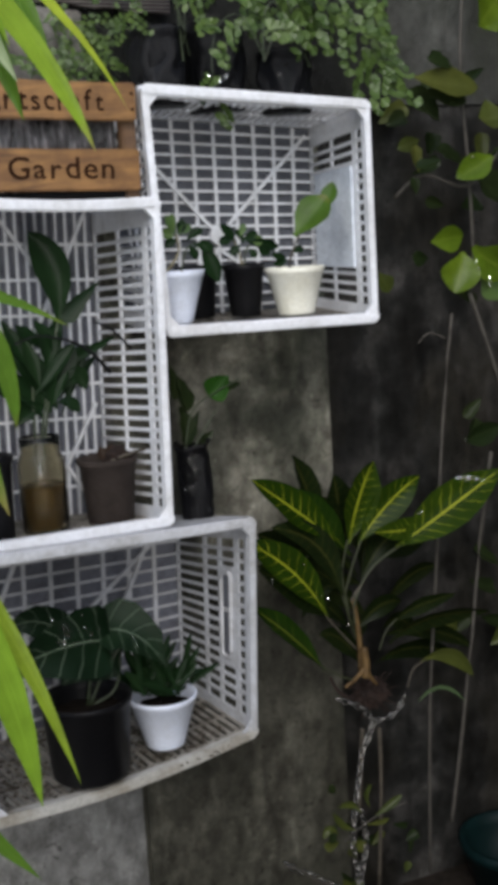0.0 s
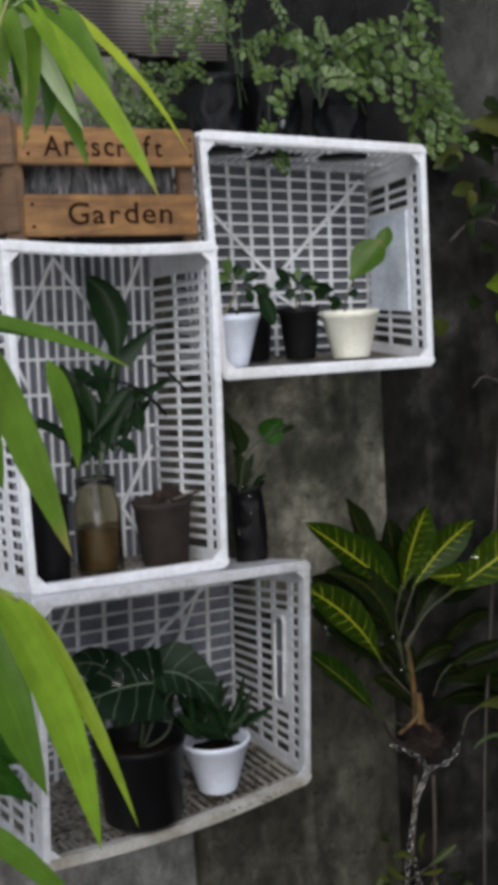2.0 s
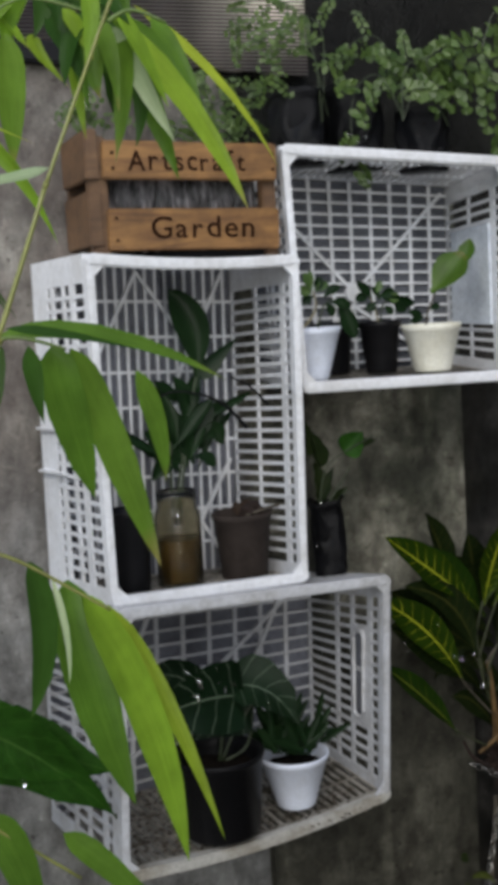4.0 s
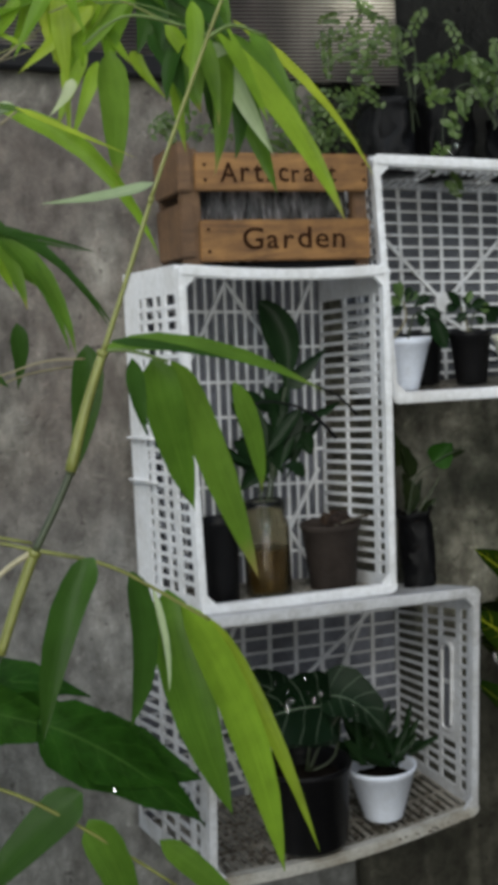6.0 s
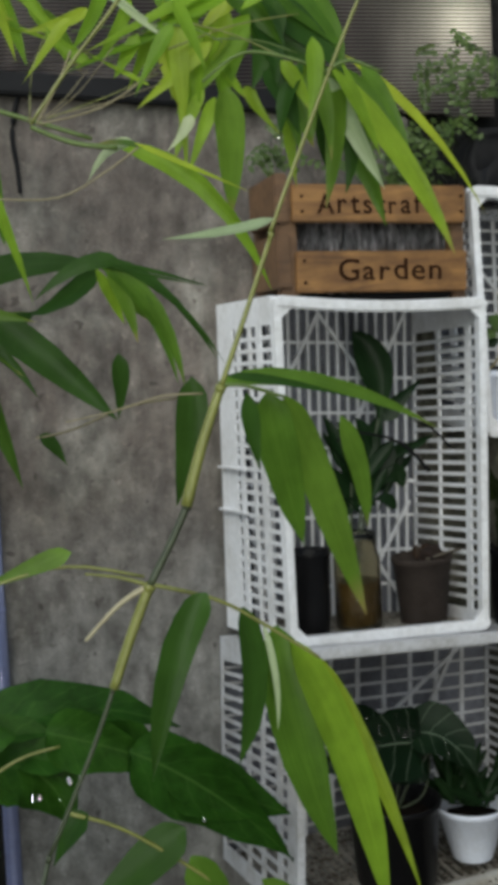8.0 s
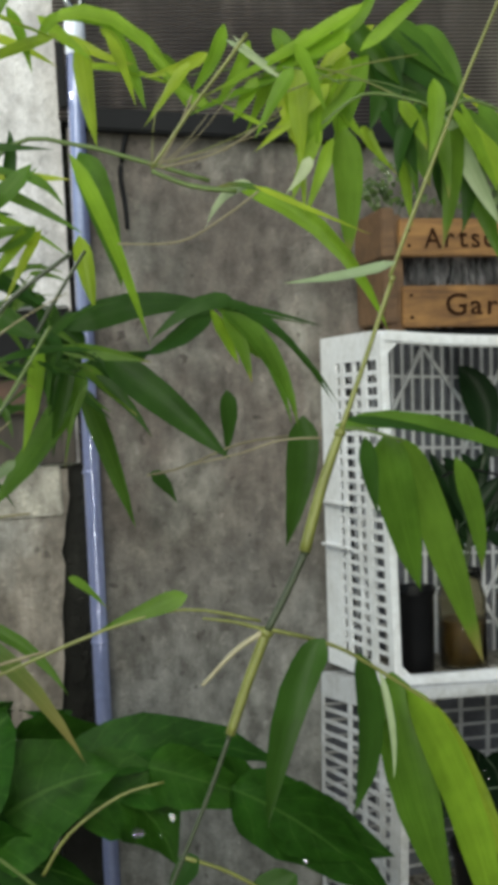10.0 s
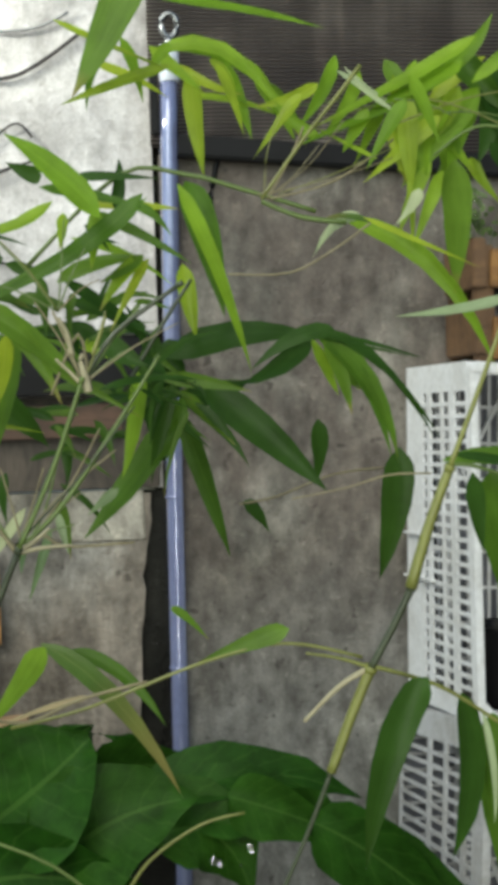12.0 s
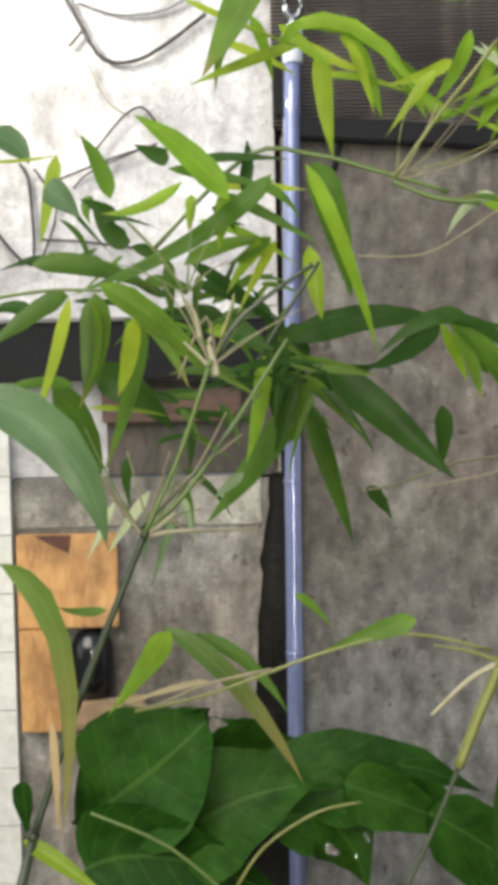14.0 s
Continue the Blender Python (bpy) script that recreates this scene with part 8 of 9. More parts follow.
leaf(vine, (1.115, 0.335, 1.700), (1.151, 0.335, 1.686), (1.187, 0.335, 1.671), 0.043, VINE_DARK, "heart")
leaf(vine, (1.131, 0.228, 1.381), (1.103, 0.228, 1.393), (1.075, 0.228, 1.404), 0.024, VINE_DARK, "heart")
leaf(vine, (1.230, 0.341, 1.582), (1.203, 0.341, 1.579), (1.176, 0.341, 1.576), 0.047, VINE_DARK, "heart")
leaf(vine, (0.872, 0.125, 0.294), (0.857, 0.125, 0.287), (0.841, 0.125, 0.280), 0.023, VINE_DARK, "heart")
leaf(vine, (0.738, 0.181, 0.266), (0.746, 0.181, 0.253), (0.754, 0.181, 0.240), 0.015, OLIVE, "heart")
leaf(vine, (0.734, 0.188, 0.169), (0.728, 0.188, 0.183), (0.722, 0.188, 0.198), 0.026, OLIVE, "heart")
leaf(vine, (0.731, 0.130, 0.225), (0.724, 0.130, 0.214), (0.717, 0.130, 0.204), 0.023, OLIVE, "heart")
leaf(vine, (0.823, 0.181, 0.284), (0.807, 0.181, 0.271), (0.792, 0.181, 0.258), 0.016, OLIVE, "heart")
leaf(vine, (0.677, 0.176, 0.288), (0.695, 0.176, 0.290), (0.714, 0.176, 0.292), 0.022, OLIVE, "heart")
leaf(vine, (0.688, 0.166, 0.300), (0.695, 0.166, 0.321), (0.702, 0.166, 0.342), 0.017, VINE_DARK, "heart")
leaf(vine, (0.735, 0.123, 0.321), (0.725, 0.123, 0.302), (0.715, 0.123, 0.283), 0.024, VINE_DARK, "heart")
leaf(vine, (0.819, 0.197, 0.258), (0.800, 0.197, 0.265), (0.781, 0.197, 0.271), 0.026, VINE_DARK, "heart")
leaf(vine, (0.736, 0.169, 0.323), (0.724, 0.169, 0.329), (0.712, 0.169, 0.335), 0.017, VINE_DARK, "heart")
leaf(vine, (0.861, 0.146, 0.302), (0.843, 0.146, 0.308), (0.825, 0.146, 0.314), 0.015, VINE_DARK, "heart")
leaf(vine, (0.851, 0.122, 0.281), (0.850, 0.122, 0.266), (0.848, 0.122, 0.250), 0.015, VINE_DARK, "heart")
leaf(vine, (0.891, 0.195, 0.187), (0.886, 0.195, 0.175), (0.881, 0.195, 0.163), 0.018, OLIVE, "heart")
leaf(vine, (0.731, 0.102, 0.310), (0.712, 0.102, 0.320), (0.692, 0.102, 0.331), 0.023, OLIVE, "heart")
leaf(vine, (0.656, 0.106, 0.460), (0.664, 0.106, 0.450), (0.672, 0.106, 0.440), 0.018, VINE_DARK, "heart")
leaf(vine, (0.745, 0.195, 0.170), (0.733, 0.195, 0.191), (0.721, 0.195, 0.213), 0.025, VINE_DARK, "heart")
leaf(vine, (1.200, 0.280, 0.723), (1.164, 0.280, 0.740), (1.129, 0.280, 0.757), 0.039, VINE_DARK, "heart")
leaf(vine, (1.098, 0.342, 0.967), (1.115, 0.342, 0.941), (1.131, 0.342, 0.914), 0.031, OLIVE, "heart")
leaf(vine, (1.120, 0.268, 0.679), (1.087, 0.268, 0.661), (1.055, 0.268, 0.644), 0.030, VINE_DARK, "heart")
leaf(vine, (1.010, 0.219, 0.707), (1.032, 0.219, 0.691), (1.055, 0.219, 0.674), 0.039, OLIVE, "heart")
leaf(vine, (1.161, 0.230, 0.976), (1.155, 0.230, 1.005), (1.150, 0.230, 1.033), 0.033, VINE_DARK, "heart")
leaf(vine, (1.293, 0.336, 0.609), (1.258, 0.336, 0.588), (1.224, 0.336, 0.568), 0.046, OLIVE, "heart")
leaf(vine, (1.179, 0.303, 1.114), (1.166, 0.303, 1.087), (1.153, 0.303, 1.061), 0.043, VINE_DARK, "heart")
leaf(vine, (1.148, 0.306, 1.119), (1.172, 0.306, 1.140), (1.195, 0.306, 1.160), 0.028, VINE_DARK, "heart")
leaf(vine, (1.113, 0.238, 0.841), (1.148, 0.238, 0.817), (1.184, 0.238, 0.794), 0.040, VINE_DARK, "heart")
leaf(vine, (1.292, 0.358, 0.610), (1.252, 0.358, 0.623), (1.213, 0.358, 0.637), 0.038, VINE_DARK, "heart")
rod(vine, "stem", [(1.021, 0.160, 1.366), (0.992, 0.160, 1.156), (0.969, 0.160, 0.898), (0.937, 0.160, 0.546), (0.923, 0.160, 0.169)], 0.0030, 0.0032, VINESTEM)
rod(vine, "stem", [(1.080, 0.120, 1.079), (1.046, 0.120, 0.893), (1.019, 0.120, 0.691), (0.982, 0.120, 0.449), (0.955, 0.120, 0.296)], 0.0039, 0.0035, VINESTEM)
rod(vine, "stem", [(1.052, 0.140, 1.404), (1.088, 0.140, 1.310), (1.127, 0.140, 1.201)], 0.0045, 0.0034, VINESTEM)
rod(vine, "stem", [(1.099, 0.200, 2.024), (1.086, 0.200, 1.851), (1.100, 0.200, 1.651), (1.108, 0.200, 1.445)], 0.0034, 0.0034, VINESTEM)
rod(vine, "stem", [(0.922, 0.200, 1.602), (0.990, 0.200, 1.644), (1.099, 0.200, 1.617), (1.186, 0.200, 1.694)], 0.0034, 0.0022, VINESTEM)
rod(vine, "stem", [(1.019, 0.180, 1.314), (0.978, 0.180, 1.329), (0.950, 0.180, 1.309)], 0.0023, 0.0012, VINESTEM)
leaf(vine, (0.708, 0.070, 0.405), (0.683, 0.070, 0.429), (0.655, 0.070, 0.429), 0.014, OLIVE, "oval")
leaf(vine, (0.740, 0.070, 0.390), (0.771, 0.070, 0.402), (0.804, 0.070, 0.418), 0.016, OLIVE, "oval")
leaf(vine, (0.719, 0.070, 0.377), (0.748, 0.070, 0.374), (0.772, 0.070, 0.375), 0.012, OLIVE, "oval")
leaf(vine, (0.693, 0.070, 0.372), (0.662, 0.070, 0.391), (0.644, 0.070, 0.422), 0.016, OLIVE, "oval")
leaf(vine, (0.654, 0.070, 0.371), (0.636, 0.070, 0.388), (0.619, 0.070, 0.372), 0.016, OLIVE, "oval")
leaf(vine, (0.728, 0.070, 0.411), (0.720, 0.070, 0.443), (0.736, 0.070, 0.459), 0.013, OLIVE, "oval")
# plants in the pots
leaf_on(white_pot_up, (0.392, 0.070, 1.556), (0.386, 0.070, 1.573), (0.379, 0.070, 1.589), 0.021, SMALL_PALE, "oval")
leaf_on(white_pot_up, (0.396, 0.070, 1.558), (0.410, 0.070, 1.564), (0.425, 0.070, 1.569), 0.016, SMALL_PALE, "oval")
leaf_on(white_pot_up, (0.400, 0.070, 1.552), (0.405, 0.070, 1.567), (0.409, 0.070, 1.581), 0.018, SMALL, "oval")
leaf_on(white_pot_up, (0.441, 0.070, 1.541), (0.456, 0.070, 1.506), (0.471, 0.070, 1.470), 0.030, SMALL, "oval")
leaf_on(white_pot_up, (0.427, 0.070, 1.538), (0.446, 0.070, 1.532), (0.466, 0.070, 1.525), 0.022, SMALL, "oval")
leaf_on(white_pot_up, (0.415, 0.070, 1.546), (0.431, 0.070, 1.555), (0.446, 0.070, 1.564), 0.020, SMALL, "oval")
leaf_on(white_pot_up, (0.392, 0.070, 1.553), (0.379, 0.070, 1.557), (0.365, 0.070, 1.561), 0.018, SMALL_PALE, "oval")
leaf_on(white_pot_up, (0.396, 0.070, 1.549), (0.384, 0.070, 1.543), (0.372, 0.070, 1.536), 0.016, SMALL, "oval")
leaf_on(white_pot_up, (0.419, 0.070, 1.537), (0.425, 0.070, 1.524), (0.431, 0.070, 1.511), 0.018, SMALL, "oval")
leaf_on(white_pot_up, (0.389, 0.070, 1.560), (0.390, 0.070, 1.576), (0.391, 0.070, 1.592), 0.014, SMALL_PALE, "oval")
rod_on(white_pot_up, "stem", [(0.373, 0.080, 1.489), (0.402, 0.080, 1.524), (0.400, 0.080, 1.556)], 0.0025, 0.0017, TWIG)
rod_on(white_pot_up, "stem", [(0.404, 0.080, 1.487), (0.416, 0.080, 1.527), (0.435, 0.080, 1.542)], 0.0020, 0.0014, STEM_DARK)
leaf_on(black_pot_up, (0.531, 0.120, 1.537), (0.516, 0.120, 1.553), (0.501, 0.120, 1.569), 0.020, SMALL, "oval")
leaf_on(black_pot_up, (0.525, 0.120, 1.545), (0.511, 0.120, 1.540), (0.497, 0.120, 1.535), 0.018, SMALL, "oval")
leaf_on(black_pot_up, (0.544, 0.120, 1.540), (0.560, 0.120, 1.545), (0.576, 0.120, 1.550), 0.019, SMALL, "oval")
leaf_on(black_pot_up, (0.552, 0.120, 1.536), (0.584, 0.120, 1.530), (0.617, 0.120, 1.523), 0.021, SMALL, "oval")
leaf_on(black_pot_up, (0.547, 0.120, 1.532), (0.539, 0.120, 1.545), (0.530, 0.120, 1.558), 0.018, SMALL, "oval")
leaf_on(black_pot_up, (0.573, 0.120, 1.531), (0.585, 0.120, 1.520), (0.597, 0.120, 1.509), 0.019, SMALL, "oval")
leaf_on(black_pot_up, (0.561, 0.120, 1.539), (0.573, 0.120, 1.537), (0.586, 0.120, 1.534), 0.019, SMALL_PALE, "oval")
leaf_on(black_pot_up, (0.539, 0.120, 1.531), (0.529, 0.120, 1.522), (0.519, 0.120, 1.513), 0.018, SMALL, "oval")
leaf_on(black_pot_up, (0.555, 0.120, 1.523), (0.563, 0.120, 1.515), (0.571, 0.120, 1.507), 0.016, SMALL, "oval")
leaf_on(black_pot_up, (0.540, 0.120, 1.546), (0.545, 0.120, 1.557), (0.549, 0.120, 1.568), 0.014, SMALL_PALE, "oval")
rod_on(black_pot_up, "stem", [(0.546, 0.130, 1.489), (0.539, 0.130, 1.524), (0.520, 0.130, 1.559)], 0.0021, 0.0014, TWIG)
rod_on(black_pot_up, "stem", [(0.550, 0.130, 1.489), (0.556, 0.130, 1.523), (0.578, 0.130, 1.537)], 0.0021, 0.0014, STEM_DARK)
leaf_on(cream_pot, (0.630, 0.080, 1.540), (0.665, 0.080, 1.573), (0.699, 0.080, 1.610), 0.061, LEAF_BACKLIT, "oval")
leaf_on(cream_pot, (0.692, 0.085, 1.588), (0.707, 0.085, 1.606), (0.715, 0.085, 1.634), 0.032, LEAF_BACKLIT, "oval")
rod_on(cream_pot, "stem", [(0.616, 0.080, 1.481), (0.620, 0.080, 1.504), (0.639, 0.080, 1.543)], 0.0023, 0.0016, WOODSTEM)
leaf_on(cream_pot, (0.612, 0.080, 1.500), (0.597, 0.080, 1.506), (0.581, 0.080, 1.511), 0.015, SMALL, "oval")
leaf_on(cream_pot, (0.610, 0.080, 1.497), (0.597, 0.080, 1.495), (0.584, 0.080, 1.493), 0.015, SMALL, "oval")
leaf_on(cream_pot, (0.624, 0.080, 1.511), (0.635, 0.080, 1.515), (0.646, 0.080, 1.519), 0.015, SMALL, "oval")
leaf_on(jar_plant, (0.171, 0.080, 1.416), (0.170, 0.080, 1.495), (0.136, 0.080, 1.559), 0.055, SMALL, "oval")
leaf_on(jar_plant, (0.181, 0.080, 1.413), (0.205, 0.080, 1.442), (0.246, 0.080, 1.477), 0.030, SMALL, "lance")
leaf_on(jar_plant, (0.158, 0.080, 1.279), (0.133, 0.080, 1.334), (0.093, 0.080, 1.390), 0.041, SMALL, "oval")
leaf_on(jar_plant, (0.154, 0.080, 1.289), (0.169, 0.080, 1.340), (0.193, 0.080, 1.381), 0.039, SMALL, "oval")
leaf_on(jar_plant, (0.163, 0.080, 1.302), (0.192, 0.080, 1.331), (0.207, 0.080, 1.304), 0.032, SMALL, "oval")
leaf_on(jar_plant, (0.134, 0.080, 1.270), (0.106, 0.080, 1.311), (0.081, 0.080, 1.337), 0.035, SMALL, "oval")
leaf_on(jar_plant, (0.150, 0.080, 1.375), (0.125, 0.080, 1.395), (0.103, 0.080, 1.417), 0.025, SMALL, "oval")
leaf_on(jar_plant, (0.146, 0.080, 1.342), (0.151, 0.080, 1.380), (0.133, 0.080, 1.422), 0.031, SMALL, "oval")
leaf_on(jar_plant, (0.173, 0.080, 1.349), (0.164, 0.080, 1.391), (0.179, 0.080, 1.422), 0.024, SMALL, "oval")
leaf_on(jar_plant, (0.148, 0.080, 1.275), (0.142, 0.080, 1.317), (0.151, 0.080, 1.358), 0.043, SMALL, "oval")
leaf_on(jar_plant, (0.143, 0.080, 1.280), (0.114, 0.080, 1.284), (0.090, 0.080, 1.258), 0.029, SMALL, "oval")
leaf_on(jar_plant, (0.159, 0.080, 1.288), (0.178, 0.080, 1.286), (0.194, 0.080, 1.270), 0.024, SMALL, "oval")
rod_on(jar_plant, "twig", [(0.174, 0.050, 1.390), (0.208, 0.050, 1.370), (0.241, 0.050, 1.331)], 0.0022, 0.0034, POT_BLACK)
rod_on(jar_plant, "twig", [(0.219, 0.050, 1.415), (0.250, 0.050, 1.397), (0.278, 0.050, 1.365)], 0.0016, 0.0022, POT_BLACK)
rod_on(jar_plant, "twig", [(0.096, 0.060, 1.389), (0.132, 0.060, 1.399), (0.177, 0.060, 1.389)], 0.0014, 0.0020, POT_BLACK)
leaf_on(jar_plant, (0.149, 0.111, 1.290), (0.125, 0.111, 1.349), (0.101, 0.111, 1.406), 0.019, SMALL, "oval")
leaf_on(jar_plant, (0.139, 0.087, 1.266), (0.091, 0.087, 1.306), (0.043, 0.087, 1.346), 0.017, SMALL, "oval")
leaf_on(jar_plant, (0.122, 0.067, 1.308), (0.158, 0.067, 1.345), (0.193, 0.067, 1.382), 0.022, SMALL, "oval")
leaf_on(jar_plant, (0.169, 0.094, 1.268), (0.194, 0.094, 1.323), (0.220, 0.094, 1.378), 0.015, SMALL, "oval")
leaf_on(jar_plant, (0.120, 0.067, 1.344), (0.100, 0.067, 1.386), (0.080, 0.067, 1.428), 0.019, SMALL, "oval")
leaf_on(jar_plant, (0.147, 0.075, 1.293), (0.117, 0.075, 1.334), (0.088, 0.075, 1.375), 0.014, SMALL, "oval")
leaf_on(jar_plant, (0.162, 0.079, 1.345), (0.211, 0.079, 1.365), (0.260, 0.079, 1.386), 0.015, SMALL, "oval")
leaf_on(jar_plant, (0.130, 0.063, 1.317), (0.121, 0.063, 1.357), (0.111, 0.063, 1.396), 0.023, SMALL, "oval")
leaf_on(jar_plant, (0.110, 0.066, 1.296), (0.062, 0.066, 1.322), (0.015, 0.066, 1.347), 0.015, SMALL, "oval")
leaf_on(jar_plant, (0.133, 0.087, 1.324), (0.107, 0.087, 1.363), (0.082, 0.087, 1.401), 0.017, SMALL, "oval")
leaf_on(jar_plant, (0.137, 0.075, 1.290), (0.129, 0.075, 1.333), (0.121, 0.075, 1.377), 0.019, SMALL, "oval")
leaf_on(jar_plant, (0.168, 0.100, 1.349), (0.202, 0.100, 1.359), (0.237, 0.100, 1.370), 0.023, SMALL, "oval")
leaf_on(jar_plant, (0.145, 0.123, 1.363), (0.124, 0.123, 1.386), (0.104, 0.123, 1.408), 0.017, SMALL, "oval")
leaf_on(jar_plant, (0.172, 0.115, 1.290), (0.205, 0.115, 1.322), (0.238, 0.115, 1.355), 0.018, SMALL, "oval")
leaf_on(jar_plant, (0.144, 0.101, 1.281), (0.121, 0.101, 1.312), (0.097, 0.101, 1.343), 0.024, SMALL, "oval")
leaf_on(jar_plant, (0.148, 0.062, 1.289), (0.162, 0.062, 1.315), (0.176, 0.062, 1.340), 0.013, SMALL, "oval")
rod_on(jar_plant, "stem", [(0.123, 0.080, 1.182), (0.134, 0.080, 1.258), (0.156, 0.080, 1.352)], 0.0025, 0.0017, STEM_DARK)
rod_on(jar_plant, "stem", [(0.128, 0.080, 1.181), (0.143, 0.080, 1.277), (0.171, 0.080, 1.418)], 0.0025, 0.0017, STEM_DARK)
rod_on(jar_plant, "stem", [(0.119, 0.080, 1.192), (0.121, 0.080, 1.279), (0.125, 0.080, 1.336)], 0.0025, 0.0017, STEM_DARK)
leaf_on(brown_pot, (0.244, 0.090, 1.185), (0.252, 0.090, 1.197), (0.261, 0.090, 1.209), 0.021, DEADLEAF, "oval")
leaf_on(brown_pot, (0.238, 0.090, 1.186), (0.237, 0.090, 1.197), (0.235, 0.090, 1.209), 0.018, DEADLEAF, "oval")
leaf_on(brown_pot, (0.254, 0.090, 1.189), (0.265, 0.090, 1.191), (0.277, 0.090, 1.194), 0.015, DEADLEAF, "oval")
bm = bmesh.new()
bmesh.ops.create_icosphere(bm, subdivisions=3, radius=0.021)
for v in bm.verts:
    v.co = Vector((v.co.x, v.co.y, v.co.z * 0.85)) * (1 + 0.35 * noise.noise(v.co * 90))
    v.co += local(brown_pot, (0.262, 0.090, 1.190))
part("clump", bm, COIR, brown_pot, "dark dry root clump")
rod_on(brown_pot, "stem", [(0.247, 0.070, 1.187), (0.305, 0.070, 1.198), (0.352, 0.070, 1.189)], 0.0029, 0.0020, WOODSTEM)
rod_on(nursery_bag, "stem", [(0.408, 0.130, 1.158), (0.424, 0.130, 1.230), (0.454, 0.130, 1.258), (0.524, 0.130, 1.287)], 0.0016, 0.0012, STEM_DARK)
rod_on(nursery_bag, "stem", [(0.414, 0.130, 1.158), (0.438, 0.130, 1.186), (0.475, 0.130, 1.234)], 0.0021, 0.0014, STEM_DARK)
leaf_on(nursery_bag, (0.468, 0.140, 1.260), (0.488, 0.140, 1.278), (0.509, 0.140, 1.295), 0.050, ARUM, "heart")
leaf_on(nursery_bag, (0.494, 0.140, 1.273), (0.514, 0.140, 1.276), (0.534, 0.140, 1.278), 0.017, VINE_DARK, "heart")
leaf_on(nursery_bag, (0.423, 0.140, 1.239), (0.414, 0.140, 1.274), (0.405, 0.140, 1.308), 0.041, VINE_DARK, "heart")
leaf_on(nursery_bag, (0.426, 0.140, 1.186), (0.417, 0.140, 1.219), (0.407, 0.140, 1.251), 0.035, VINE_DARK, "heart")
leaf_on(nursery_bag, (0.442, 0.140, 1.174), (0.457, 0.140, 1.185), (0.472, 0.140, 1.197), 0.021, VINE_DARK, "heart")
leaf_on(nursery_bag, (0.402, 0.140, 1.262), (0.398, 0.140, 1.296), (0.393, 0.140, 1.330), 0.025, VINE_DARK, "heart")
leaf_on(nursery_bag, (0.430, 0.140, 1.165), (0.445, 0.140, 1.173), (0.460, 0.140, 1.182), 0.019, VINE_DARK, "heart")
leaf_on(nursery_bag, (0.414, 0.140, 1.177), (0.430, 0.140, 1.207), (0.446, 0.140, 1.237), 0.023, VINE_DARK, "heart")
leaf_on(big_black_pot, (0.192, -0.010, 0.892), (0.100, -0.045, 0.908), (-0.005, -0.060, 0.888), 0.118, VELVET, "heart")
leaf_on(big_black_pot, (0.180, 0.010, 0.905), (0.235, -0.020, 0.896), (0.280, -0.040, 0.836), 0.098, VELVET, "heart")
leaf_on(big_black_pot, (0.226, 0.030, 0.854), (0.164, 0.030, 0.846), (0.111, 0.030, 0.817), 0.077, VELVET, "heart")
leaf_on(big_black_pot, (0.142, 0.050, 0.889), (0.086, 0.050, 0.930), (0.032, 0.050, 0.920), 0.067, VELVET, "heart")
rod_on(big_black_pot, "stem", [(0.160, 0.020, 0.775), (0.189, 0.020, 0.829), (0.242, 0.020, 0.889)], 0.0029, 0.0020, STEM_DARK)
rod_on(big_black_pot, "stem", [(0.155, 0.020, 0.776), (0.170, 0.020, 0.853), (0.191, 0.020, 0.934)], 0.0029, 0.0020, STEM_DARK)
rod_on(big_black_pot, "stem", [(0.165, 0.020, 0.774), (0.207, 0.020, 0.795), (0.222, 0.020, 0.868)], 0.0029, 0.0020, STEM_DARK)
leaf_on(white_pot_low, (0.272, 0.052, 0.754), (0.272, 0.052, 0.800), (0.271, 0.052, 0.832), 0.014, SMALL, "oval")
leaf_on(white_pot_low, (0.309, 0.005, 0.763), (0.277, 0.005, 0.787), (0.244, 0.005, 0.800), 0.014, SMALL, "oval")
leaf_on(white_pot_low, (0.255, 0.023, 0.768), (0.264, 0.023, 0.819), (0.272, 0.023, 0.858), 0.014, SMALL, "oval")
leaf_on(white_pot_low, (0.299, 0.009, 0.763), (0.319, 0.009, 0.801), (0.338, 0.009, 0.827), 0.014, SMALL, "oval")
leaf_on(white_pot_low, (0.300, 0.055, 0.747), (0.287, 0.055, 0.780), (0.272, 0.055, 0.800), 0.014, SMALL, "oval")
leaf_on(white_pot_low, (0.287, 0.045, 0.754), (0.301, 0.045, 0.809), (0.315, 0.045, 0.852), 0.014, SMALL, "oval")
leaf_on(white_pot_low, (0.308, 0.044, 0.750), (0.284, 0.044, 0.779), (0.259, 0.044, 0.796), 0.014, SMALL, "oval")
leaf_on(white_pot_low, (0.267, 0.013, 0.769), (0.265, 0.013, 0.803), (0.262, 0.013, 0.826), 0.014, SMALL, "oval")
leaf_on(white_pot_low, (0.277, 0.053, 0.753), (0.257, 0.053, 0.809), (0.236, 0.053, 0.853), 0.014, SMALL, "oval")
leaf_on(white_pot_low, (0.281, 0.030, 0.760), (0.302, 0.030, 0.777), (0.322, 0.030, 0.782), 0.014, SMALL, "oval")
leaf_on(white_pot_low, (0.311, 0.007, 0.762), (0.280, 0.007, 0.787), (0.250, 0.007, 0.800), 0.014, SMALL, "oval")
leaf_on(white_pot_low, (0.305, 0.054, 0.747), (0.313, 0.054, 0.781), (0.321, 0.054, 0.803), 0.014, SMALL, "oval")
leaf_on(white_pot_low, (0.261, 0.032, 0.763), (0.248, 0.032, 0.791), (0.234, 0.032, 0.806), 0.014, SMALL, "oval")
